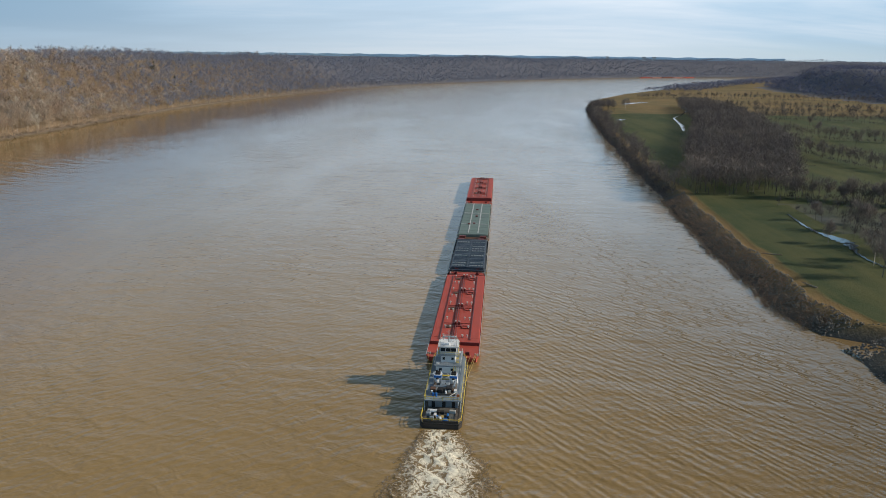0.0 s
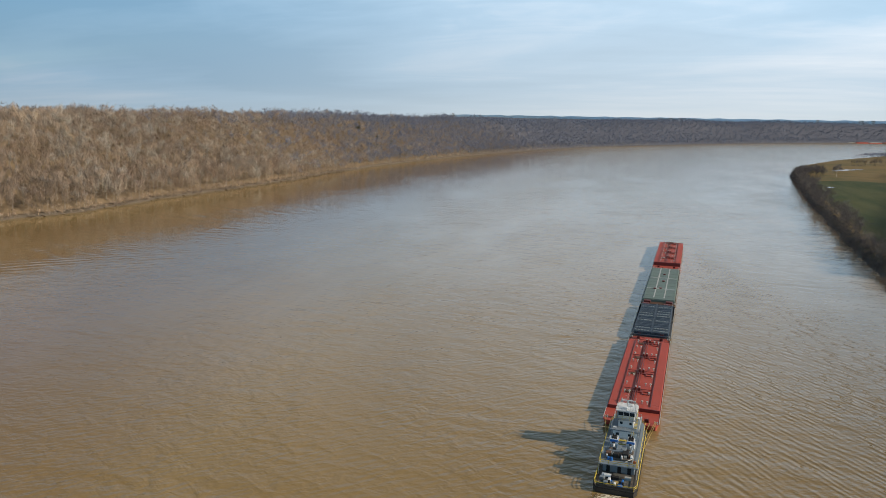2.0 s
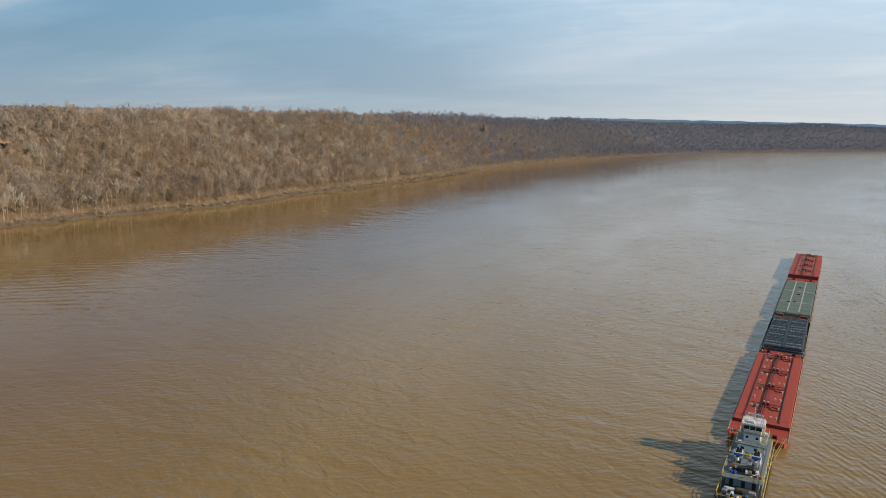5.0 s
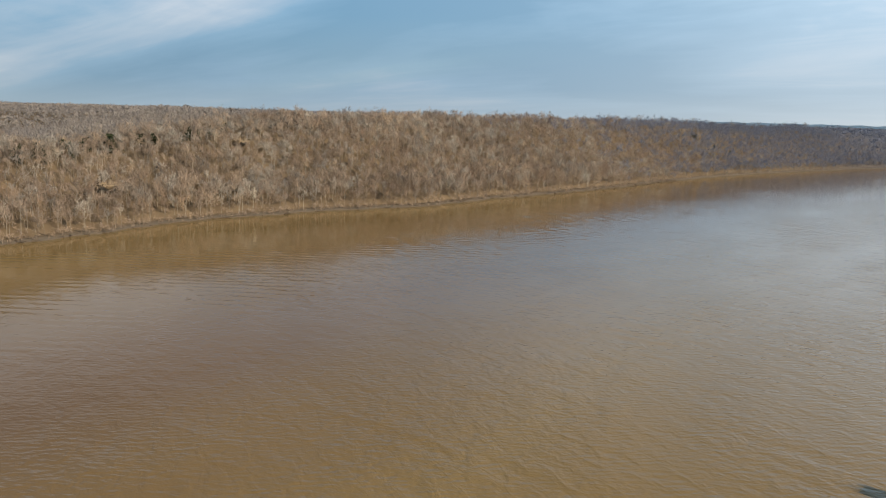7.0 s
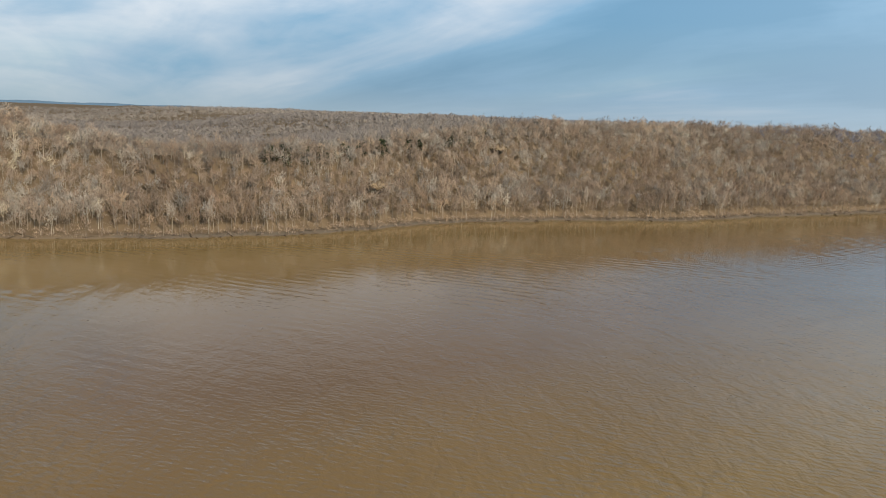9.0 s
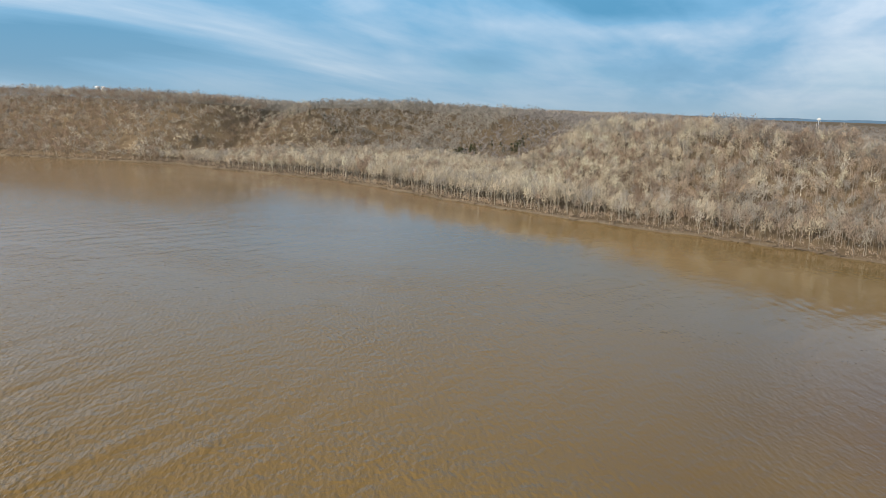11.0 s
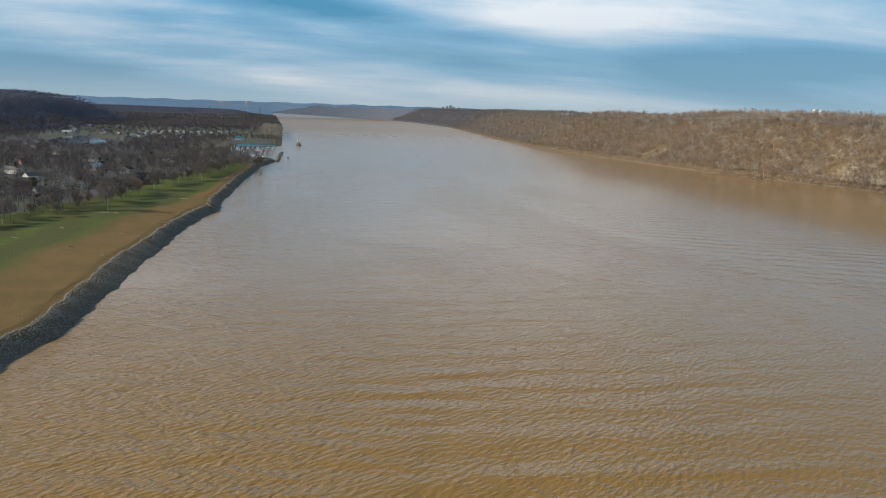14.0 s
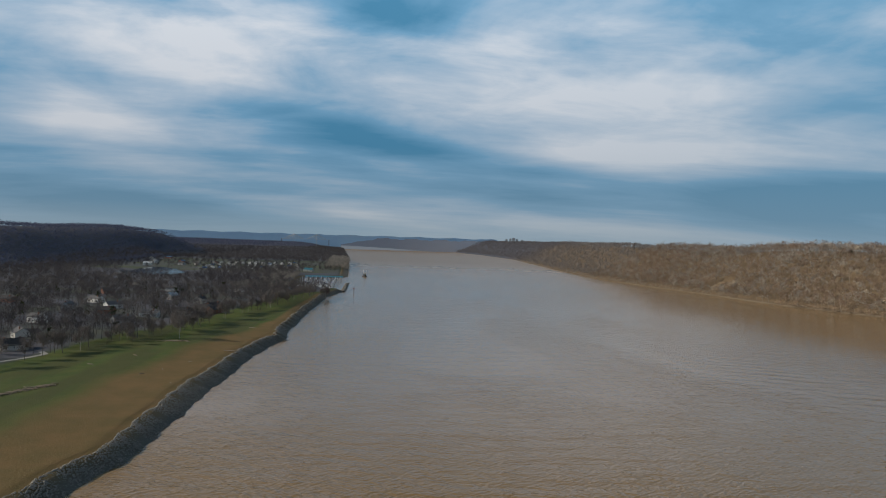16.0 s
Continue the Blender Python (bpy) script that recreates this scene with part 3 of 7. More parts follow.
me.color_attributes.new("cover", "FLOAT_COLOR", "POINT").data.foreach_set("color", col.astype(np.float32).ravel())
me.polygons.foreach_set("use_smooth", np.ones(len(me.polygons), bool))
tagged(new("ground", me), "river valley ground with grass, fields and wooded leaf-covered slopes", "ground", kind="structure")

# the river: one broad sheet at level zero
bm = bmesh.new()
bmesh.ops.create_grid(bm, x_segments=40, y_segments=40, size=5600)
me = bpy.data.meshes.new("water")
bm.to_mesh(me), bm.free()
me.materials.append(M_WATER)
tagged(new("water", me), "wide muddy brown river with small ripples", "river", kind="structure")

# ---- bare woods ----


def sliver(base, tip, width, rng, facing=None):
    """A thin triangle from base to tip, turned so that its flat side looks along facing."""
    d = tip - base
    side = np.cross(d, rng.normal(size=3) if facing is None else facing + rng.normal(size=3) * 0.22)
    side = side / (np.linalg.norm(side) + 1e-9) * width * 0.5
    return [base - side, base + side, tip]


def tree_proto(seed, twigs, width, limbs=5, crown=(0.36, 0.30), trunk_w=0.016, base=0.34):
    """A leafless tree of height 1: tapered trunk, limbs and a ragged crown of twigs in a few lobes, from base to top. Returns points, triangles and slots."""
    rng = np.random.default_rng(seed)
    v, f, m = [], [], []

    def tri(p, slot):
        f.append([len(v), len(v) + 1, len(v) + 2])
        v.extend(p)
        m.append(slot)
    a = np.array([0, 0, -0.05])
    lean = rng.normal(size=2) * 0.03
    top = np.array([lean[0], lean[1], 0.90])
    for k in range(3 if trunk_w > 0 else 0):
        w0 = 2.1 * k
        c0 = np.array([math.cos(w0), math.sin(w0), 0]) * trunk_w
        c1 = np.array([math.cos(w0 + 2.1), math.sin(w0 + 2.1), 0]) * trunk_w
        tri([a + c0, a + c1, top], 1)
    wide, mid, tall = crown[1], (1 + base) / 2, (1 - base) / 2
    lobes = [np.array([math.cos(q) * wide * 0.45 * w, math.sin(q) * wide * 0.45 * w, mid + tall * z]) for q, w, z in zip(rng.uniform(0, 6.28, 5), rng.uniform(0.5, 1.15, 5), (-0.45, -0.15, 0.1, 0.3, 0.5))]
    for k in range(limbs):
        lobe = lobes[k % 5]
        z0 = lobe[2] - rng.uniform(0.12, 0.26)
        b = np.array([lean[0] * z0, lean[1] * z0, z0])
        e = lobe + rng.normal(size=3) * 0.05 + np.array([lobe[0] * 0.5, lobe[1] * 0.5, 0.08])
        tri(sliver(b, e, trunk_w * 1.1, rng), 1)
    for k in range(twigs):
        # fine twigs over each lobe reach up and out to a ragged edge
        lobe = lobes[rng.integers(5)]
        way = rng.normal(size=3) + np.array([lobe[0] * 3.0, lobe[1] * 3.0, 0.45])
        way = way / np.linalg.norm(way)
        rad = rng.uniform(0.55, 1.1)
        e = lobe + way * np.array([wide * 0.62, wide * 0.62, tall * 0.56]) * rad
        e[2] = min(e[2], 1.03)
        out = way + np.array([lobe[0] * 2.0, lobe[1] * 2.0, 0.25])
        d = way * 0.5 + rng.normal(size=3) * 0.45 + np.array([0, 0, 0.75])
        p = e - d / (np.linalg.norm(d) + 1e-9) * rng.uniform(0.11, 0.22)
        if rng.random() < 0.4:
            p, e = e, p
        tri(sliver(p, e, width * rng.uniform(0.6, 1.5), rng, out), 0)
    v = np.array(v)
    if trunk_w == 0:
        v[:, 2] -= 0.2
    return v, np.array(f), np.array(m)


def cedar_proto(seed, n=46):
    rng = np.random.default_rng(seed)
    v, f, m = [], [], []
    for k in range(n):
        z = rng.uniform(0.04, 0.98)
        r = 0.26 * (1 - z) ** 0.7 * rng.uniform(0.5, 1.1) + 0.02
        a = rng.uniform(0, 6.28)
        c = np.array([math.cos(a) * r * 0.5, math.sin(a) * r * 0.5, z])
        o = np.array([math.cos(a) * r, math.sin(a) * r, z - 0.03])
        s = rng.normal(size=3) * 0.07
        f.append([len(v), len(v) + 1, len(v) + 2])
        v += [c + s + [0, 0, 0.09], o - s, o + s * [1, -1, 0.3]]
        m.append(0)
    return np.array(v), np.array(f), np.array(m)


def stand(name, protos, pts, heights, spread, tints, mats, label, seed=1):
    """One mesh of many trees set on the land."""
    rng = np.random.default_rng(seed)
    V, F, S, T = [], [], [], []
    base = 0
    pick = rng.integers(len(protos), size=len(pts))
    for k, (pv, pf, pm) in enumerate(protos):
        sel = np.where(pick == k)[0]
        if not len(sel):
            continue
        a = rng.uniform(0, 2 * np.pi, len(sel))
        c, s = np.cos(a), np.sin(a)
        hh = heights[sel]
        w = hh * spread[sel]
        x = (pv[None, :, 0] * c[:, None] - pv[None, :, 1] * s[:, None]) * w[:, None] + pts[sel, 0][:, None]
        y = (pv[None, :, 0] * s[:, None] + pv[None, :, 1] * c[:, None]) * w[:, None] + pts[sel, 1][:, None]
        z = pv[None, :, 2] * hh[:, None] + pts[sel, 2][:, None]
        V.append(np.stack([x, y, z], -1).reshape(-1, 3))
        n = len(pv)
        F.append((pf[None] + (np.arange(len(sel)) * n)[:, None, None]).reshape(-1, 3) + base)
        S.append(np.tile(pm, len(sel)))
        T.append(np.repeat(tints[sel], n))
        base += n * len(sel)
    me = raw_mesh(name, np.concatenate(V), np.concatenate(F), mats, np.concatenate(S), np.concatenate(T))
    return tagged(new(name, me), label, "woods", kind="stuff")


def scatter(x0, x1, y0, y1, spacing, seed):
    """Jittered grid of points."""
    rng = np.random.default_rng(seed)
    xs, ys = np.meshgrid(np.arange(x0, x1, spacing), np.arange(y0, y1, spacing))
    p = np.stack([xs.ravel(), ys.ravel()], -1) + rng.uniform(-0.48, 0.48, (xs.size, 2)) * spacing
    return p, rng


def plant(p):
    return np.concatenate([p, land(p[:, 0], p[:, 1])[:, None]], 1)


FINE = [tree_proto(s, 96, 0.0155, 6, trunk_w=0.014) for s in range(10)]
MID = [tree_proto(20 + s, 42, 0.024, 0, trunk_w=0.009) for s in range(10)]
MID2 = [tree_proto(90 + s, 12, 0.064, 0, trunk_w=0.0) for s in range(6)]
FAR = [tree_proto(40 + s, 12, 0.070, 0, trunk_w=0.0) for s in range(6)]


CLIFFS = [(-697.0, -1352.0, 30.0), (-778.0, -945.0, 17.0)]      # bare limestone in the slope: place and radius


def bluff_points(spacing, seed, lo, hi):
    p, rng = scatter(-3600, 2600, -4960, 4300, spacing, seed)
    s = x_in(p[:, 1]) - p[:, 0]
    r = np.hypot(p[:, 0], p[:, 1])
    bare = np.zeros(len(p), bool)
    for cx, cy, rad in CLIFFS:
        bare |= np.hypot(p[:, 0] - cx - 8, (p[:, 1] - cy) * 1.0) < rad
    return p[(s > 1.8) & (r > lo) & (r < hi) & ~bare], rng


def crest(y):
    """How far behind the water's edge the bluff tops out."""
    return np.interp(y, [-250, -120, -10, 70, 180, 280, 400, 520, 680], [310, 226, 192, 134, 100, 104, 138, 177, 196])


def in_view_depth(p):
    return x_in(p[:, 1]) - p[:, 0]


p, rng = bluff_points(7.1, 3, 0, 1050)
s = in_view_depth(p)
p = p[(s < np.where(p[:, 1] > 480, 245, 330)) | ((s < 900) & (p[:, 1] > -860) & (p[:, 1] < 480) & (rng.random(len(p)) < 0.6))]
s = in_view_depth(p)
p = plant(p)
hgt = rng.uniform(11, 20, len(p)) + 3 * (s < 40) + 2.5 * hump(p[:, 0], p[:, 1], 30) + 5.5 * (rng.random(len(p)) < 0.10)
tint = np.clip(0.42 + 0.12 * hump(p[:, 0], p[:, 1], 70) + 0.12 * hump(p[:, 1], p[:, 0], 22) + rng.normal(0, 0.17, len(p)), 0, 1)
wid = rng.uniform(1.0, 1.5, len(p))
low = s < np.where(p[:, 1] > -120, crest(p[:, 1]) + 22 + 10 * hump(p[:, 0], p[:, 1], 40), 330)
shore = s < np.interp(p[:, 1], [-800, -650, -380, -230, 0], [25, 90, 90, 45, 25])
TALL = [tree_proto(210 + k, 84, 0.0140, 7, trunk_w=0.0090, base=0.40) for k in range(8)]
down = p[:, 1] + 170 * rng.normal(0, 0.6, len(p)) + 60 * hump(p[:, 0], p[:, 1], 50) < -90
kind = rng.random(len(p)) + 0.22 * hump(p[:, 0], p[:, 1], 45)
grey, ruddy = kind < 0.24, kind > 0.84
MIXED = ((grey, M_GREYTWIG), (ruddy, M_RUDDY), (~grey & ~ruddy & down, M_FLOOD), (~grey & ~ruddy & ~down, M_TWIG))
low &= ~shore
for part_of, twig in MIXED:
    on = shore & part_of
    stand("woods_shore_near", TALL, p[on], hgt[on] + np.interp(p[on, 1], [-700, -550, -250, -100], [1, 6, 6, 1]), wid[on] * 0.8, tint[on], [twig, M_PALEBARK if twig in (M_GREYTWIG, M_FLOOD) else M_BARK], "pale-trunked bare trees along the river edge")
    on = low & part_of
    stand("woods_bluff_near", FINE, p[on], hgt[on], wid[on], tint[on], [twig, M_PALEBARK if twig is M_FLOOD else M_BARK], "leafless grey-brown hardwood forest on the river bluff")
up = ~low & ~shore
stand("woods_upland_near", MID, p[up], hgt[up], wid[up], tint[up], [M_UPLAND_HAZE, M_BARK], "leafless woods on the upland behind the bluff, paled for haze")
p, rng = bluff_points(8.2, 4, 1050, 2000)
s = in_view_depth(p)
ridge = (p[:, 1] < -600) & (p[:, 1] > -1300) & (s < 700)
p = plant(p[(s < np.where((p[:, 1] > 480) | (p[:, 1] < -1300), 235, 300)) | ((p[:, 1] > -1500) & (p[:, 1] < 1000) & (rng.random(len(p)) < np.where(ridge, 0.72, 0.4)))])
# tint drops with distance, standing in for haze and shade along the bluff
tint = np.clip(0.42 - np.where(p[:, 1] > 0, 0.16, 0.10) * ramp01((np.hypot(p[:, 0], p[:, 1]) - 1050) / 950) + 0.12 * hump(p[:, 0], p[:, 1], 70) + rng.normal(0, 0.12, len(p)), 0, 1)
s = in_view_depth(p)
low = s < 300
hgt, wid = rng.uniform(11, 19, len(p)) + 6 * (rng.random(len(p)) < 0.13), rng.uniform(1.3, 1.8, len(p))
down = (p[:, 1] < 0) & (p[:, 1] + 250 * rng.normal(0, 0.7, len(p)) > -1000)
kind = rng.random(len(p)) + 0.22 * hump(p[:, 0], p[:, 1], 60)
grey, ruddy = kind < np.where(p[:, 1] < -900, 0.42, 0.26), kind > np.where(p[:, 1] < -900, 0.55, 0.82)
# haze-coloured twigs take over with distance up the valley
haze_mix = rng.random(len(p)) < 0.92 * ramp01((p[:, 1] - 800) / 800)
for part_of, twig in ((haze_mix, M_NORTH_HAZE), (grey & ~haze_mix, M_GREYTWIG), (ruddy & ~haze_mix, M_RUDDY), (~grey & ~ruddy & down & ~haze_mix, M_FLOOD), (~grey & ~ruddy & ~down & ~haze_mix, M_TWIG)):
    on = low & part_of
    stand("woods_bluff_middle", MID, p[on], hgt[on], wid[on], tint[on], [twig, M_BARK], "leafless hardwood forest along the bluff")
ridge = ~low & (p[:, 1] < -560) & (p[:, 1] > -1300) & (s < 760)
up = ~low & ~ridge
stand("woods_ridge", MID, p[ridge], hgt[ridge] + 2, wid[ridge] * 1.25, 0.8 * tint[ridge], [M_GREYTWIG, M_BARK], "bare grey-tan woods on the ridge behind the bottom land")
stand("woods_upland_middle", MID2, p[up], hgt[up], wid[up], tint[up], [M_UPLAND_HAZE, M_BARK], "leafless woods rolling over the upland, paled for haze")
p, rng = bluff_points(12.5, 5, 2000, 4960)
s = in_view_depth(p)
az = np.degrees(np.arctan2(-p[:, 0], p[:, 1]))
p = plant(p[(s < np.where(np.hypot(p[:, 0], p[:, 1]) > 2600, 270, 220)) | ((az > 48) & (az < 135) & (rng.random(len(p)) < 0.24))])
# far tints fall with distance towards the haze-painted tones
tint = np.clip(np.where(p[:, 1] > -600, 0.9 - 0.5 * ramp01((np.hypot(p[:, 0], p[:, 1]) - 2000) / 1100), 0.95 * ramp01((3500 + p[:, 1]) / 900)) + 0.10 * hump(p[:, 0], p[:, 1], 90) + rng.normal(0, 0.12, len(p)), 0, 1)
hh, ww = rng.uniform(14, 21, len(p)), rng.uniform(1.6, 2.2, len(p))
up = p[:, 1] > 0
west = ~up & (p[:, 1] > -1900) | up & (p[:, 0] < -1700)
up, south = up & ~west, ~up & ~west
stand("woods_upland_far", FAR, p[west], hh[west], ww[west], 0.3 + 0.5 * tint[west], [M_UPLAND_HAZE, M_BARK], "leafless forest far over the upland, paled for haze")
stand("woods_bluff_far", FAR, p[south], hh[south], ww[south], 0.35 * tint[south], [M_UPLAND_HAZE, M_BARK], "distant leafless forest to the skyline")
stand("woods_bluff_north", FAR, p[up], hh[up], ww[up], tint[up] * 0.28, [M_NORTH_HAZE, M_BARK], "distant leafless forest up the valley, greyed for haze")

# hazy hills and the river's last reach as flat backdrop bands, at the edge of sight downstream and upstream
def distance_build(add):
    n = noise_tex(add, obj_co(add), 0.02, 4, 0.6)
    # distance haze is painted into the blue base colour
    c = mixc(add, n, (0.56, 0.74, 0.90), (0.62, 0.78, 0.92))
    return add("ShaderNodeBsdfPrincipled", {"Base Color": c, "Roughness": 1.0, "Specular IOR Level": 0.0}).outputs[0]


def far_band(name, spans, mat, label, fixed=None):
    """A plain upright band at the edge of sight: bearing, lower and upper height in degrees."""
    V, F = [], []
    for i, (b, lo, hi) in enumerate(spans):
        R = fixed or 4930.0 / max(math.cos(radians(min(b % 180, 180 - b % 180))), 0.5)
        for e in (lo, hi):
            V.append((-math.sin(radians(b)) * R, math.cos(radians(b)) * R, 92 + R * math.tan(radians(e))))
        if i:
            F += [[2 * i - 2, 2 * i, 2 * i + 1], [2 * i - 2, 2 * i + 1, 2 * i - 1]]
    tagged(new(name, raw_mesh(name, np.array(V), np.array(F), [mat])), label, "backdrop", kind="structure")


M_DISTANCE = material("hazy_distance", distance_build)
# the wooded band has haze in its grey-blue paint
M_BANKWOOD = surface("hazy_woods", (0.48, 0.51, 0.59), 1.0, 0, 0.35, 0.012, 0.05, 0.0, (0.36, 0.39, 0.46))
# an upright band that glows in place of pale, sky-lit far water
M_REACH_GLOW = material("glowing_water_band", lambda add: add("ShaderNodeEmission", {"Color": (0.235, 0.262, 0.290, 1), "Strength": 1.0}).outputs[0])
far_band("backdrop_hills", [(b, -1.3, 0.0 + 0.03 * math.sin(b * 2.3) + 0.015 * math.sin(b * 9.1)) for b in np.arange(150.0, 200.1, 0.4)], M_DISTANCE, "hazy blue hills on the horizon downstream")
BANK = [(170.6, -1.34), (172.6, -1.21), (174.9, -1.06), (177.0, -0.95), (179.0, -0.87), (181.6, -0.79)]
far_band("backdrop_water", [(b0, -1.40, e0 + 0.02) for b0, e0 in BANK], M_REACH_GLOW, "glowing backdrop band for the pale last reach of the river")
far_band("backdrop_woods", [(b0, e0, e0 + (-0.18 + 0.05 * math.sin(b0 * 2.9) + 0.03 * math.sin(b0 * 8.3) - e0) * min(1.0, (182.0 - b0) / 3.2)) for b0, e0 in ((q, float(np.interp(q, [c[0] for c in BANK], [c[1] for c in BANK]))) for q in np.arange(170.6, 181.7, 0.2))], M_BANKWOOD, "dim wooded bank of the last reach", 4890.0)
# west hills, likewise blue from painted haze
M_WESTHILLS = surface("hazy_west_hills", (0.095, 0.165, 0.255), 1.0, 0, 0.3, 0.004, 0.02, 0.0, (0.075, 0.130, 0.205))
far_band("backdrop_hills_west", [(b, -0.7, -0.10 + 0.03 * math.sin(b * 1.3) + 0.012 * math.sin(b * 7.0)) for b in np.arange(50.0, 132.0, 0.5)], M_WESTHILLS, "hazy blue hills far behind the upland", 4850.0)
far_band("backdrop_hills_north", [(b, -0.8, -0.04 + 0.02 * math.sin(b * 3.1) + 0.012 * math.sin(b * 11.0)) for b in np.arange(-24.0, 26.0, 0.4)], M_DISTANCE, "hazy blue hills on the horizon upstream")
bpy.data.objects["backdrop_water"].location = (0, 30, 0)

# lowland woods
p, rng = scatter(20, 3000, -4960, 4300, 16.5, 6)
hill = np.interp(p[:, 1], [-5000, -3300, -3040, -2930, -2830, -2715, -2400, -1974, -1000, 0, 1000, 1700, 2000, 2300, 2450, 3000, 5000], [5000, 2600, 1100, 640, 520, 540, 600, 600, 700, 800, 880, 880, 900, 960, 1250, 2400, 4000])
s = p[:, 0] - x_ky(p[:, 1])
r = np.hypot(p[:, 0], p[:, 1])
on = (p[:, 0] > hill) & (p[:, 0] < hill + np.where(p[:, 1] < -1400, 340, 260)) & (s > 30)
on |= (p[:, 1] < -2350) & (s > 6) & ((p[:, 0] < 1000) | ((p[:, 1] < -3100) & (p[:, 0] < 1700)))
on |= (p[:, 1] > 1900) & (p[:, 1] < 4300) & (s > 5) & (s < 160) & (rng.random(len(p)) < 0.8)
on |= (p[:, 1] > 2500) & (s > 5) & (s < 330) & (rng.random(len(p)) < 0.8)
on &= p[:, 0] < np.where(p[:, 1] < 0, -0.46, 0.66) * p[:, 1] + 70
p = plant(p[on & (r < 4960)])
tint = np.clip(np.where(p[:, 0] < 520, 0.5, 0.2) + 0.12 * hump(p[:, 0], p[:, 1], 90) + rng.normal(0, 0.06, len(p)), 0, 1)
hh, ww = rng.uniform(14, 20, len(p)), rng.uniform(1.9, 2.7, len(p))
flat = (p[:, 1] < -2350) & (p[:, 2] < 16)
stand("woods_valley_far", FAR, p[~flat], hh[~flat], ww[~flat], tint[~flat], [M_HILL_HAZE, M_BARK], "dark leafless woods on the valley side, blued for haze")
stand("woods_lowland_south", FAR, p[flat], 0.75 * hh[flat], ww[flat], 0.9 * tint[flat], [M_DIMWOOD, M_BARK], "grey-brown leafless woods on the low ground downstream")

# ---- building helpers ----


def part(name, bm, mats, parent, label="", smooth=False):
    """One bmesh as one mesh object under a thing or a part."""
    me = bpy.data.meshes.new(name)
    bm.to_mesh(me)
    bm.free()
    for m in (mats if isinstance(mats, (list, tuple)) else [mats]):
        me.materials.append(m)
    if smooth:
        me.polygons.foreach_set("use_smooth", np.ones(len(me.polygons), bool))
    ob = new(name, me)
    ob.parent = parent
    if label:
        tagged(ob, label)
    return ob


def thing(name, m, label, category, group=""):
    ob = new(name)
    ob.matrix_world = m
    return tagged(ob, label, category, group)


def box(bm, x0, x1, y0, y1, z0, z1, bevel=0.0):
    r = bmesh.ops.create_cube(bm, size=1.0)
    vs = r["verts"]
    bmesh.ops.scale(bm, vec=(x1 - x0, y1 - y0, z1 - z0), verts=vs)
    bmesh.ops.translate(bm, vec=((x0 + x1) / 2, (y0 + y1) / 2, (z0 + z1) / 2), verts=vs)
    if bevel:
        es = list({e for v in vs for e in v.link_edges})
        bmesh.ops.bevel(bm, geom=es, offset=bevel, segments=1, affect="EDGES")
    return bm


def boxes(*dims, bevel=0.0):
    bm = bmesh.new()
    for d in dims:
        box(bm, *d, bevel=bevel)
    return bm


def rod(bm, a, b, r0, r1=None, n=8):
    """A round bar from a to b, tapering from r0 to r1."""
    a, b = Vector(a), Vector(b)
    r1 = r0 if r1 is None else r1
    d = b - a
    r = bmesh.ops.create_cone(bm, cap_ends=True, segments=n, radius1=r0, radius2=r1, depth=d.length)
    bmesh.ops.transform(bm, matrix=Matrix.Translation((a + b) / 2) @ d.to_track_quat("Z", "Y").to_matrix().to_4x4(), verts=r["verts"])
    return bm


def rods(*specs, n=8):
    bm = bmesh.new()
    for s in specs:
        rod(bm, *s, n=n)
    return bm


def prism(outline, z0, z1, taper=1.0):
    """An upright block over a plan outline; the top is scaled by taper."""
    bm = bmesh.new()
    cx = sum(p[0] for p in outline) / len(outline)
    cy = sum(p[1] for p in outline) / len(outline)
    lo = [bm.verts.new((x, y, z0)) for x, y in outline]
    hi = [bm.verts.new((cx + (x - cx) * taper, cy + (y - cy) * taper, z1)) for x, y in outline]
    n = len(outline)
    bm.faces.new(lo[::-1])
    bm.faces.new(hi)
    for i in range(n):
        bm.faces.new((lo[i], lo[(i + 1) % n], hi[(i + 1) % n], hi[i]))
    return bm


def rail(points, z, height=1.05, posts=2.4, r=0.045):
    """A ship's rail: posts, a top bar and a middle bar along a plan line."""
    bm = bmesh.new()
    for (ax, ay), (bx, by) in zip(points[:-1], points[1:]):
        for k in (0.5, 1.0):
            rod(bm, (ax, ay, z + height * k), (bx, by, z + height * k), r, n=5)
        n = max(1, int(math.hypot(bx - ax, by - ay) / posts))
        for i in range(n + 1):
            f = i / n
            x, y = ax + (bx - ax) * f, ay + (by - ay) * f
            rod(bm, (x, y, z), (x, y, z + height), r, n=5)
    return bm


P_RED = surface("red_deck_paint", (0.50, 0.060, 0.036), 0.7, 0, 0.5, 0.25, 3.0, 0.2, (0.24, 0.052, 0.034))
P_DARKRED = surface("dark_red_paint", (0.20, 0.030, 0.024), 0.5, 0, 0.5, 0.5, 4.0)
P_RUST = surface("rusty_steel", (0.13, 0.062, 0.035), 0.85, 0, 0.6, 0.8, 6.0)
P_NAVY = surface("dark_blue_cover_paint", (0.024, 0.040, 0.064), 0.45, 0, 0.5, 0.4, 4.0)
P_PALE = surface("pale_worn_steel", (0.52, 0.52, 0.49), 0.5, 0, 0.5, 0.6, 5.0)
P_GREEN = surface("green_grey_cover_paint", (0.165, 0.245, 0.205), 0.6, 0, 0.7, 0.3, 3.0, 0.2, (0.08, 0.105, 0.095))
P_BLACK = surface("black_hull_paint", (0.018, 0.018, 0.020), 0.55, 0, 0.4, 0.5, 4.0, 0.2, (0.05, 0.042, 0.035))
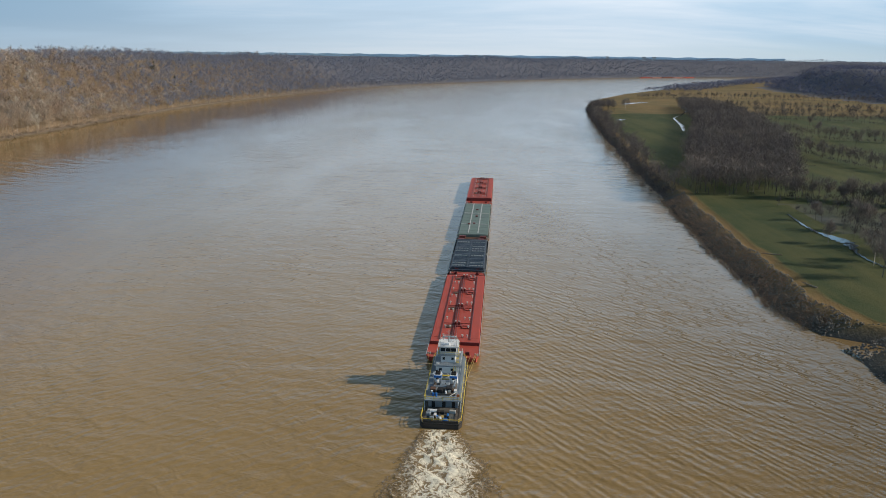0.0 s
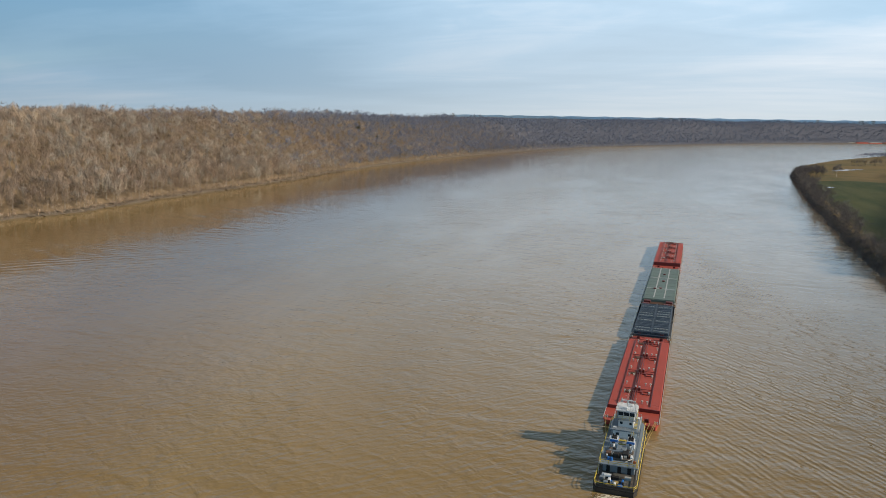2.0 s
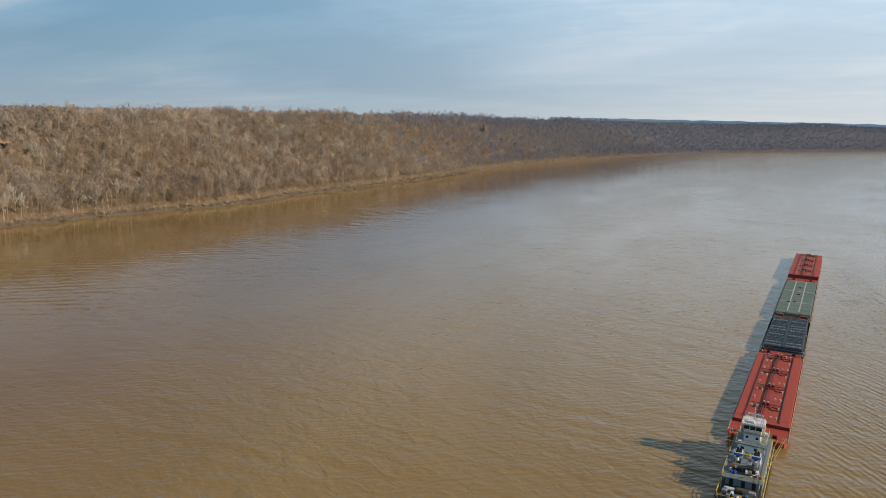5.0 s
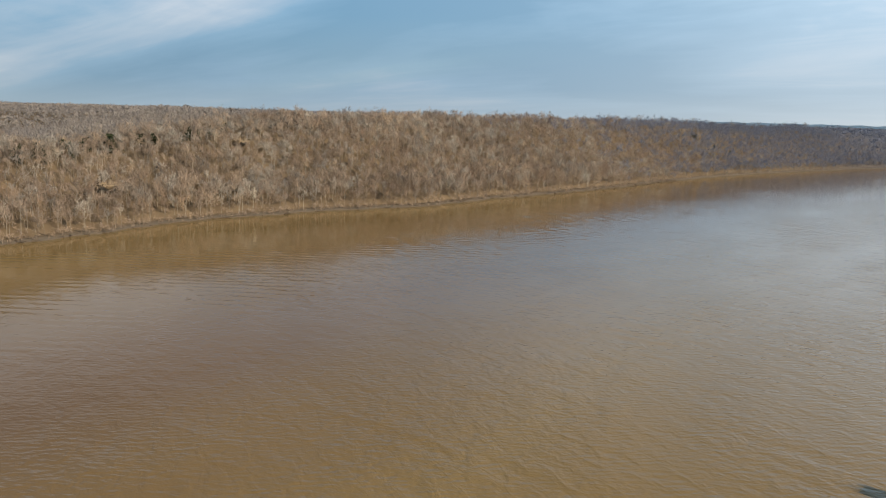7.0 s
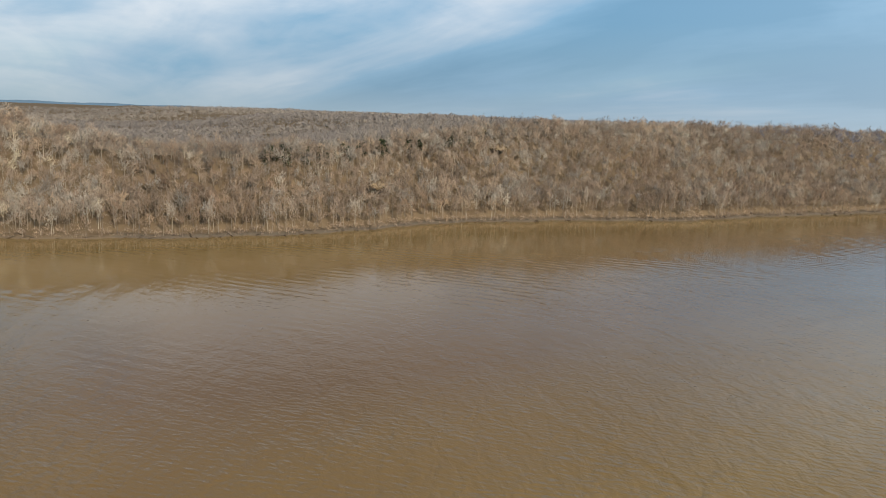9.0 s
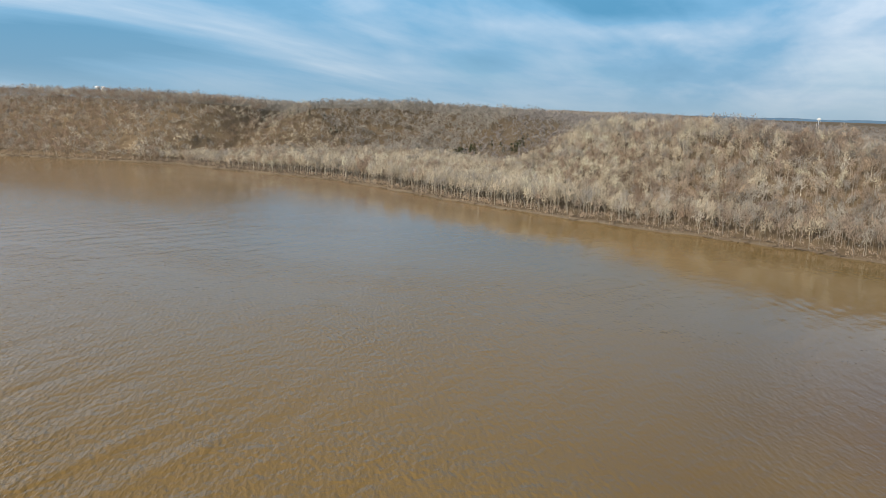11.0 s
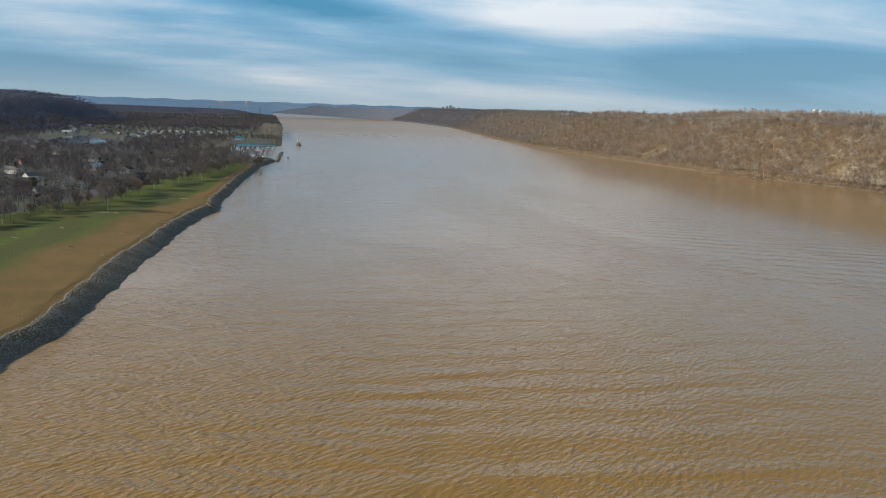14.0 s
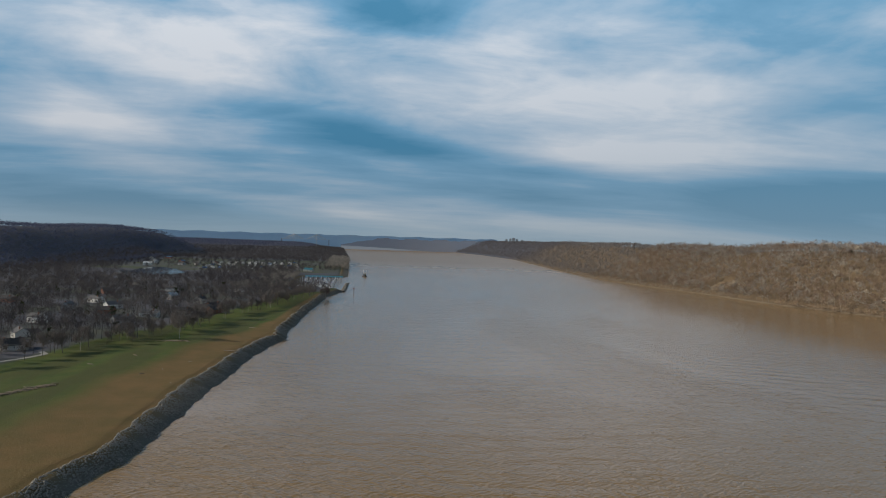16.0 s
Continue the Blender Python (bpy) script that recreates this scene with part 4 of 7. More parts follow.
P_GREY = surface("grey_deck_paint", (0.27, 0.33, 0.39), 0.6, 0, 0.5, 0.5, 4.0, 0.15, (0.10, 0.12, 0.135))
P_RIB = surface("blue_grey_rib_paint", (0.15, 0.18, 0.215), 0.5, 0, 0.5, 0.5, 4.0)
P_AFT = surface("dirty_aft_deck", (0.060, 0.064, 0.066), 0.8, 0, 0.6, 0.7, 4.0, 0.25, (0.13, 0.10, 0.075))
P_PLANK = surface("worn_grey_planks", (0.125, 0.132, 0.120), 0.85, 0, 0.6, 0.7, 5.0, 0.25, (0.06, 0.06, 0.055))
P_WHITE = surface("white_ship_paint", (0.74, 0.76, 0.78), 0.45, 0, 0.22, 0.6, 5.0, 0.1, (0.45, 0.44, 0.42))
P_YELLOW = surface("yellow_paint", (0.66, 0.50, 0.060), 0.5, 0, 0.4, 1.0, 6.0)
P_BLUE = surface("blue_band_paint", (0.025, 0.165, 0.52), 0.4, 0, 0.2)
P_SOOT = surface("sooty_black", (0.012, 0.012, 0.013), 0.8, 0, 0.3)
P_ROPE = surface("yellow_rope", (0.50, 0.36, 0.12), 0.9, 0, 0.4, 2.0, 12.0)
P_ORANGE = surface("orange_plastic", (0.62, 0.16, 0.03), 0.5)
P_GLASS = material("tinted_glass", lambda add: add("ShaderNodeBsdfPrincipled", {"Base Color": (0.02, 0.028, 0.034, 1), "Roughness": 0.06, "IOR": 1.5}).outputs[0])

TOW = pose(3.2, 214.6, 0, 0, 0, -4.39)


def at_tow(x, y, z=0.0, rz=0.0):
    return TOW @ pose(x, y, z, 0, 0, rz)


# ---- the tow: four barges in line ----


def barge_hull(length, width, deck, rake=9.0):
    """A box barge: square sides, both ends raked up under the deck, corners cut."""
    w, c = width / 2, 0.9
    bm = bmesh.new()
    prof = [(0, deck), (0, deck - 1.3), (rake, -2.4), (length - rake, -2.4), (length, deck - 1.3), (length, deck)]
    for sx in (1,):
        left = [bm.verts.new((-w + (c if i in (0, 1, 4, 5) else 0), y, z)) for i, (y, z) in enumerate(prof)]
        right = [bm.verts.new((w - (c if i in (0, 1, 4, 5) else 0), y, z)) for i, (y, z) in enumerate(prof)]
    m0 = [bm.verts.new((-w, 1.6, deck)), bm.verts.new((-w, length - 1.6, deck))]
    m1 = [bm.verts.new((w, 1.6, deck)), bm.verts.new((w, length - 1.6, deck))]
    bm.faces.new([left[0], m0[0], m0[1], left[5], right[5], m1[1], m1[0], right[0]][::-1])
    bm.faces.new([left[0], left[1], left[2], left[3], left[4], left[5], m0[1], m0[0]])
    bm.faces.new([right[0], m1[0], m1[1], right[5], right[4], right[3], right[2], right[1]])
    for i in range(5):
        bm.faces.new([left[i], right[i], right[i + 1], left[i + 1]])
    bmesh.ops.recalc_face_normals(bm, faces=bm.faces[:])
    return bm


def bitt_bm():
    return rods(((-0.35, 0, 0), (-0.35, 0, 0.75), 0.17), ((0.35, 0, 0), (0.35, 0, 0.75), 0.17), ((-0.62, 0, 0.5), (0.62, 0, 0.5), 0.07))


def winch_bm():
    bm = rods(((-0.5, 0, 0.55), (0.5, 0, 0.55), 0.42), ((-0.55, 0, 0.55), (-0.62, 0, 0.55), 0.75), ((0.55, 0, 0.55), (0.62, 0, 0.55), 0.75), n=12)
    return box(bm, -0.75, 0.75, -0.45, 0.45, 0, 0.22)


def deck_fittings(b, length, width, z, paint):
    """Bitts at the corners and winches at both ends."""
    w = width / 2 - 0.9
    for x, y in ((-w, 2.0), (w, 2.0), (-w, length - 2.0), (w, length - 2.0), (-w, length * 0.5), (w, length * 0.5)):
        part("bitt", bitt_bm(), P_PALE, b).location = (x, y, z)
    for x, y in ((-w * 0.62, 2.6), (w * 0.62, 2.6), (-w * 0.62, length - 2.8), (w * 0.62, length - 2.8)):
        part("winch", winch_bm(), paint, b).location = (x, y, z)
    bm = boxes((-width / 2 - 0.06, -width / 2 + 0.10, 1.8, length - 1.8, z - 0.30, z + 0.10))
    part("rub_rail", bm, P_PALE, b, "pale worn rub rail")
    bm = boxes((width / 2 - 0.10, width / 2 + 0.06, 1.8, length - 1.8, z - 0.30, z + 0.10))
    part("rub_rail", bm, P_PALE, b, "pale worn rub rail")


def tank_barge(y0, length, width, deck, t0, t1, trunk_h, fore_high, label):
    b = thing("tank_barge", at_tow(0, y0), label, "barge", "barges of the tow")
    part("hull", barge_hull(length, width, deck), P_RED, b)
    w = width / 2
    bm = boxes((-w + 0.35, w - 0.35, t0, t1, deck - 0.05, deck + trunk_h), bevel=0.12)
    part("trunk_deck", bm, P_RED, b, "raised red tank deck")
    top = deck + trunk_h
    # trunk ends plated dark red: the shade of the end faces as paint
    part("deck_step", boxes((-w + 0.3, w - 0.3, t0 - 0.25, t0 - 0.01, deck, top + 0.12)), P_DARKRED, b, "step plate with the end face's shade in its dark red")
    part("deck_step", boxes((-w + 0.3, w - 0.3, t1 + 0.01, t1 + 0.25, deck, top + 0.12)), P_DARKRED, b, "step plate with the end face's shade in its dark red")
    for x in (-w * 0.60, w * 0.60):
        part("side_coaming", boxes((x - 0.12, x + 0.12, t0 + 2, t1 - 2, top - 0.02, top + 0.28)), P_DARKRED, b)
    for x in (-w * 0.92, w * 0.92):
        part("deck_plate", boxes((x * 0.83 - 1.4, x * 0.83 + 1.4, t0 + 4, t1 - 4, top - 0.02, top + 0.03)), P_RED, b)
    specs = [((-0.55, t0 + 1, top + 0.4), (-0.55, t1 - 1, top + 0.4), 0.17), ((0.1, t0 + 3, top + 0.35), (0.1, t1 - 3, top + 0.35), 0.13), ((-1.1, t0 + 5, top + 0.3), (-1.1, t1 - 8, top + 0.3), 0.11)]
    part("cargo_pipe", rods(*specs), P_DARKRED, b, "dark red cargo pipes along the deck")
    n = 4
    for i in range(n):
        y = t0 + (t1 - t0) * (i + 0.82) / n * 0.985
        pump = part("pump_station", boxes((-1.5, 1.5, y - 1.5, y + 1.5, top, top + 0.3), (-0.9, -0.2, y - 0.6, y + 0.5, top, top + 1.5), (0.3, 1.0, y - 0.3, y + 0.8, top, top + 1.35), bevel=0.06), P_DARKRED, b)
        part("valve_head", rods(((-0.55, y, top + 1.5), (-0.55, y, top + 1.75), 0.3)), P_PALE, pump, "pale valve head")
        part("valve_head", rods(((0.65, y + 0.2, top + 1.35), (0.65, y + 0.2, top + 1.6), 0.3)), P_PALE, pump, "pale valve head")
        part("hatch", boxes((-3.5, -1.9, y - 2.6, y - 0.7, top, top + 0.32), bevel=0.08), P_RUST, b, "rusty tank hatch")
        part("hatch_coaming", boxes((1.7, 4.1, y - 3.1, y - 2.95, top, top + 0.3), (1.7, 4.1, y - 0.75, y - 0.6, top, top + 0.3), (1.7, 1.85, y - 3.1, y - 0.6, top, top + 0.3), (3.95, 4.1, y - 3.1, y - 0.6, top, top + 0.3)), P_DARKRED, b)
        part("cross_pipe", rods(((-w * 0.56, y + 0.9, top + 0.45), (w * 0.56, y + 0.9, top + 0.45), 0.12)), P_DARKRED, b)
    for k in range(9):
        y = t0 + 4 + (t1 - t0 - 8) * k / 8
        for x in (-w * 0.47, w * 0.47, -w * 0.28) if k % 2 else (-w * 0.47, w * 0.47, w * 0.28):
            part("vent", rods(((x, y, top), (x, y, top + 0.75), 0.13), ((x, y, top + 0.75), (x, y, top + 1.05), 0.33)), P_PALE, b, "pale vent cap")
    deck_fittings(b, length, width, deck, P_DARKRED)
    return b


WIDTH = 16.4
tank_barge(0.0, 92.0, WIDTH, 2.1, 10.3, 84.5, 0.95, 0, "red steel tank barge with deck pipes, pushed by the towboat")

# the dark covered barge
b = thing("hopper_barge", at_tow(0, 92.8), "dark blue covered hopper barge with ribbed lids", "barge", "barges of the tow")
part("hull", barge_hull(57.5, WIDTH, 1.9, 7.0), P_BLACK, b)
part("coaming", boxes((-7.3, 7.3, 2.4, 53.0, 1.8, 2.9), bevel=0.1), P_NAVY, b)
nl = 12
for side in (-1, 1):
    for i in range(nl):
        y0 = 2.9 + i * 4.16
        c = part("cover", boxes((min(side * 0.18, side * 7.1), max(side * 0.18, side * 7.1), y0, y0 + 4.06, 2.85, 3.25), bevel=0.09), P_NAVY, b)
        for k in range(2):
            yk = y0 + 1.0 + k * 2.08
            part("cover_rib", boxes((min(side * 0.5, side * 6.8), max(side * 0.5, side * 6.8), yk - 0.13, yk + 0.13, 3.22, 3.44)), P_RIB, c)
        if i in (0, 1, 4, 6, 7, 10) or (i == 8 and side > 0):
            for k in range(5):
                x0 = side * (0.9 + k * 1.2)
                part("cover_clamp", boxes((min(x0, x0 + side * 0.95), max(x0, x0 + side * 0.95), y0 + 1.9, y0 + 2.3, 3.22, 3.55)), P_PALE, c, "pale cover clamp")
part("ridge_walk", boxes((-0.16, 0.16, 2.6, 53.0, 2.9, 3.55)), P_NAVY, b)
part("end_plate", boxes((-7.3, 7.3, 0.9, 2.38, 1.85, 2.55), bevel=0.1), P_NAVY, b)
part("spill_bar", rods(((0.6, 53.6, 2.3), (5.4, 56.4, 2.5), 0.2)), P_PALE, b, "pale loose spar")
for x in (-5.6, 4.4):
    part("pump_box", boxes((x - 1.4, x + 1.4, 54.2, 56.2, 1.85, 3.0), bevel=0.1), P_DARKRED, b, "dark red machinery box")
deck_fittings(b, 57.5, WIDTH, 1.9, P_DARKRED)

# the green covered barge
b = thing("hopper_barge", at_tow(0, 151.2), "grey-green covered barge with white cross lines", "barge", "barges of the tow")
part("hull", barge_hull(90.5, WIDTH, 1.9, 9.0), P_RUST, b)
part("coaming", boxes((-7.7, 7.7, 4.6, 85.5, 1.8, 3.0), bevel=0.1), P_GREEN, b)
for i in range(10):
    for j in range(3):
        x0 = -7.5 + j * 5.02
        part("cover", boxes((x0, x0 + 4.94, 5.0 + i * 8.02, 5.0 + i * 8.02 + 7.92, 2.95, 3.32), bevel=0.08), P_GREEN, b)
for x in (-2.50, 2.52):
    part("walkway", boxes((x - 0.28, x + 0.28, 8.0, 84.5, 3.30, 3.44)), P_PALE, b, "white walkway strip")
for y in (28.4, 56.3):
    part("walkway", boxes((-7.2, 7.2, y - 0.40, y + 0.40, 3.30, 3.45)), P_PALE, b, "white walkway strip")
for x, y in ((-0.3, 29.5), (0.4, 48.0), (-3.0, 28.0), (0.2, 66.0)):
    part("hatch", boxes((x - 0.7, x + 0.7, y - 0.7, y + 0.7, 3.3, 3.85), bevel=0.1), P_DARKRED, b, "small dark red hatch")
for x in (-5.2, 5.2):
    part("pump_box", boxes((x - 1.6, x + 1.6, 1.6, 3.6, 1.85, 3.0), bevel=0.1), P_DARKRED, b, "dark red machinery box")
part("end_rail", boxes((-7.6, 7.6, 86.2, 86.5, 1.85, 3.1)), P_PALE, b)
deck_fittings(b, 90.5, WIDTH, 1.9, P_DARKRED)

tank_barge(242.6, 90.5, WIDTH, 2.1, 8.5, 86.0, 2.0, 0, "red steel tank barge at the head of the tow")

# lashing wires between the barges
for y in (92.4, 151.0, 242.1):
    for x in (-6.2, -2.0, 2.0, 6.2):
        w = thing("lashing_wire", at_tow(x, y, 2.2), "rusty steel lashing wire between two barges", "wire", "lashing wires")
        part("wire", rods(((-0.7, -2.6, 0.2), (0.6, 2.6, 0.15), 0.05), ((0.7, -2.6, 0.2), (-0.6, 2.6, 0.15), 0.05), n=5), P_RUST, w)

# ---- the towboat ----
T = thing("towboat", at_tow(-0.2, -41.0), "grey and white river towboat with twin blue-banded stacks", "towboat")
# y runs from the stern, 0, to the push knees, 40.5
hull_plan = [(-4.6, 0), (4.6, 0), (5.35, 1.6), (5.4, 36), (4.6, 39.4), (-4.6, 39.4), (-5.4, 36), (-5.35, 1.6)]
part("hull", prism(hull_plan, -2.0, 1.55), P_BLACK, T, "black steel hull")
part("deck", prism([(x * 0.985, 0.1 + y * 0.995) for x, y in hull_plan], 1.5, 1.62), P_AFT, T, "dirty dark main deck")
bm = bmesh.new()
loop = hull_plan + hull_plan[:1]
for a, c in zip(loop[:-1], loop[1:]):
    rod(bm, (*a, 1.35), (*c, 1.35), 0.16, n=6)
part("fender", bm, P_SOOT, T, "black rubber fender")
part("bulwark_rail", rail([(5.2, 21), (5.2, 1.8), (4.5, 0.25), (-4.5, 0.25), (-5.2, 1.8), (-5.2, 12)], 1.6, 1.0, 2.0, 0.08), P_YELLOW, T, "yellow stern rail")
part("bulwark_rail", rail([(5.2, 21), (5.2, 36)], 1.6, 1.0, 2.0, 0.08), P_YELLOW, T, "yellow side rail")
part("stern_plate", boxes((-4.5, 4.5, 0.12, 0.22, 1.6, 2.2), (-1.1, 1.1, -0.18, 0.1, 0.7, 1.3)), P_BLACK, T)
for i in range(10):
    part("deck_plank", boxes((-4.4 + i * 0.88, -4.4 + i * 0.88 + 0.82, 1.0, 8.3, 1.62, 1.68)), P_PLANK if i % 3 else P_AFT, T)
part("main_deckhouse", boxes((-4.0, 4.0, 8.9, 35.0, 1.6, 4.5), bevel=0.12), P_GREY, T)
part("aft_bulkhead", boxes((-3.9, 3.9, 8.7, 8.88, 1.7, 4.4)), P_GREY, T, "scuffed grey aft bulkhead")
# solid black panels give the darkness of open doorways
for x in (-2.6, 0.2, 2.7):
    part("aft_door", boxes((x - 0.45, x + 0.45, 8.60, 8.69, 1.7, 3.7)), P_SOOT, T, "black panel standing in for a dark open doorway")
part("upper_deck", prism([(-4.9, 6.4), (4.9, 6.4), (4.9, 34), (4.1, 36.5), (-4.1, 36.5), (-4.9, 34)], 4.5, 4.68), P_GREY, T, "grey upper deck")
part("deck_rail", rail([(4.8, 34), (4.8, 6.5), (-4.8, 6.5), (-4.8, 34), (-4.0, 36.3), (4.0, 36.3), (4.8, 34)], 4.68, 1.0, 2.4, 0.05), P_YELLOW, T, "pale yellow deck rail")
for y in (6.7, 12.0, 18.0, 24.0, 30.0):
    for x in (-4.75, 4.75):
        part("deck_post", rods(((x, y, 1.6), (x, y, 4.5), 0.09), n=6), P_WHITE, T)
for x in (-4.03, 4.03):
    for y in (11, 13.5, 17, 20.5, 24, 27.5, 31):
        part("window", boxes((x - 0.04, x + 0.04, y - 0.5, y + 0.5, 2.9, 3.7)), P_GLASS, T)
# engine room casing and deck gear, aft
part("engine_casing", boxes((-3.2, 3.2, 9.5, 15.9, 4.68, 5.25), bevel=0.1), P_AFT, T)
part("skylight", boxes((-1.3, 1.3, 13.6, 17.0, 5.25, 5.75), bevel=0.12), P_GREY, T)
part("locker", boxes((-3.6, -2.2, 10.0, 11.6, 5.25, 6.2), bevel=0.06), P_RUST, T, "brown deck locker")
part("locker", boxes((-1.6, -0.3, 9.6, 11.0, 5.25, 6.3), bevel=0.06), P_SOOT, T, "black machinery box")
part("generator", boxes((0.6, 2.2, 10.2, 12.4, 5.25, 6.4), bevel=0.1), P_SOOT, T, "dark generator set")
part("air_duct", rods(((-3.0, 12.2, 5.9), (2.6, 12.6, 5.9), 0.28), ((2.6, 12.6, 5.9), (2.6, 15.8, 5.9), 0.28)), P_GREY, T)
part("fuel_barrel", rods(((-2.7, 8.95, 4.68), (-2.7, 8.95, 5.6), 0.32), n=12), P_BLUE, T, "blue barrel")
part("fuel_barrel", rods(((-1.9, 8.95, 4.68), (-1.9, 8.95, 5.6), 0.32), n=12), P_BLUE, T, "blue barrel")
part("life_ring", rods(((3.9, 8.45, 5.3), (3.9, 8.55, 5.3), 0.42), n=14), P_ORANGE, T, "orange life ring")
part("davit", rods(((3.6, 8.9, 4.68), (3.6, 8.9, 6.2), 0.11), ((3.6, 8.9, 6.2), (1.9, 5.4, 6.6), 0.08)), P_PALE, T, "pale davit arm")
part("light_pole", rods(((4.5, 6.8, 4.6), (4.5, 6.8, 6.9), 0.07), ((-4.5, 6.8, 4.6), (-4.5, 6.8, 6.4), 0.07)), P_YELLOW, T)
part("capstan", rods(((-1.6, 2.3, 1.6), (-1.6, 2.3, 2.5), 0.35, 0.25), n=12), P_SOOT, T)
part("capstan", rods(((1.8, 2.3, 1.6), (1.8, 2.3, 2.5), 0.35, 0.25), n=12), P_SOOT, T)
part("rope_coil", rods(((0.2, 3.2, 1.66), (0.2, 3.2, 1.95), 0.6, 0.5), n=14), P_ROPE, T)
part("tank", rods(((-3.2, 5.4, 2.2), (-1.4, 5.4, 2.2), 0.5), n=12), P_WHITE, T)
part("workbench", boxes((1.9, 3.5, 5.2, 6.0, 1.68, 2.5), bevel=0.05), P_PALE, T)
part("deck_crate", boxes((-0.8, 0.6, 4.6, 5.6, 1.6, 2.4), bevel=0.05), P_SOOT, T)
# loose gear on the after decks
gear = random.Random(8)
for k in range(26):
    up = k < 12
    x, y, z = gear.uniform(-3.6, 3.6), gear.uniform(9.8, 11.9) if up else gear.uniform(1.2, 5.9), 5.25 if up else 1.68
    a, b, c = gear.uniform(0.2, 0.6), gear.uniform(0.2, 0.8), gear.uniform(0.3, 0.9)
    nm, mt = gear.choice((("deck_box", P_SOOT), ("toolbox", P_WHITE), ("hose_box", P_SOOT), ("deck_box", P_RUST), ("spare_pump", P_GREY), ("crate", P_PALE), ("tarp_heap", P_BLUE)))
    part(nm, boxes((x - a, x + a, y - b, y + b, z, z + c), bevel=0.06), mt, T)
for k in range(7):
    x, y = gear.uniform(-3.5, 3.5), gear.uniform(9.8, 15.5)
    part("standpipe", rods(((x, y, 4.68), (x, y, gear.uniform(5.7, 6.4)), 0.09), ((x, y, 5.7), (x + 0.4, y, 5.7), 0.09), n=6), gear.choice((P_SOOT, P_PALE, P_RUST)), T)
# exhaust stacks, amidships on the upper deck
for x in (-2.25, 2.1):
    st = part("exhaust_stack", prism([(x - 1.1, 17.0), (x + 1.1, 17.0), (x + 1.15, 19.4), (x + 0.7, 20.2), (x - 0.7, 20.2), (x - 1.15, 19.4)], 4.66, 6.9, 0.9), P_WHITE, T, "white exhaust stack")
    part("band", prism([(x - 1.06, 16.97), (x + 1.06, 16.97), (x + 1.08, 19.4), (x + 0.7, 20.2), (x - 0.7, 20.2), (x - 1.08, 19.4)], 6.2, 6.8, 0.96), P_BLUE, st, "blue stack band")
    part("cap", prism([(x - 0.72, 17.5), (x + 0.72, 17.5), (x + 0.72, 19.5), (x - 0.72, 19.5)], 6.88, 7.25, 0.85), P_SOOT, st, "black sooty cap")
    part("exhaust_pipe", rods(((x - 0.3, 18.5, 7.2), (x - 0.3, 18.2, 7.9), 0.26), ((x + 0.35, 18.8, 7.2), (x + 0.35, 18.5, 7.8), 0.2), n=10), P_SOOT, st)
    part("silencer", rods(((x, 16.2, 4.66), (x, 16.2, 5.9), 0.42, 0.36), ((x, 16.2, 5.9), (x, 16.2, 6.3), 0.25), n=12), P_WHITE, st)
    part("silencer_top", rods(((x, 16.2, 6.3), (x, 16.2, 6.5), 0.42), n=12), P_SOOT, st)
for y in (18.0, 20.4):
    part("catwalk", boxes((-1.2, 1.0, y, y + 0.6, 5.3, 5.42)), P_YELLOW, T, "yellow catwalk between the stacks")
# crew house forward, and the pilothouse on its tower
part("crew_house", boxes((-3.6, 3.6, 23.6, 34.5, 4.68, 6.9), bevel=0.12), P_GREY, T)
part("crew_roof", boxes((-3.9, 3.9, 23.3, 34.8, 6.9, 7.05)), P_GREY, T, "grey house roof")
part("after_wall", boxes((-3.2, 3.2, 23.36, 23.58, 4.8, 6.7)), P_WHITE, T, "white after wall")
for x in (-2.4, 0.9):
    part("after_window", boxes((x, x + 0.9, 23.29, 23.35, 5.6, 6.3)), P_GLASS, T)
for x in (-3.63, 3.63):
    for y in (25.5, 27.7, 29.9, 32.1):
        part("window", boxes((x - 0.04, x + 0.04, y - 0.45, y + 0.45, 5.5, 6.3)), P_GLASS, T)
part("roof_rail", rail([(-3.7, 23.5), (-3.7, 34.4), (3.7, 34.4), (3.7, 23.5), (-3.7, 23.5)], 7.05, 0.95, 2.6, 0.04), P_PALE, T)
part("tower", boxes((-2.1, 2.1, 25.8, 30.6, 7.05, 9.36), bevel=0.1), P_WHITE, T, "white pilothouse tower")
for x in (-1.6, 0.9):
    part("tower_window", boxes((x, x + 0.7, 25.74, 25.80, 7.9, 8.6)), P_GLASS, T)
part("bridge_deck", boxes((-2.9, 2.9, 24.9, 31.4, 9.36, 9.5)), P_GREY, T)
part("bridge_rail", rail([(-2.8, 31.3), (-2.8, 25.0), (2.8, 25.0), (2.8, 31.3)], 9.5, 0.95, 1.6, 0.04), P_YELLOW, T, "yellow bridge rail")
part("pilothouse", boxes((-2.2, 2.2, 25.6, 30.2, 9.5, 12.0), bevel=0.1), P_WHITE, T, "white pilothouse")
ph = T.children[-1]
part("window_band", boxes((-2.24, 2.24, 25.55, 30.25, 10.5, 11.55)), P_GLASS, ph, "dark pilothouse windows")
for x in (-2.26, -0.75, 0.75, 2.26):
    for y in (25.54, 30.26):
        part("window_post", boxes((x - 0.06, x + 0.06, y - 0.04, y + 0.04, 10.45, 11.6)), P_WHITE, ph)
part("roof", prism([(-2.95, 24.9), (2.95, 24.9), (2.95, 29.6), (2.3, 30.9), (-2.3, 30.9), (-2.95, 29.6)], 12.0, 12.22), P_WHITE, ph, "white pilothouse roof")
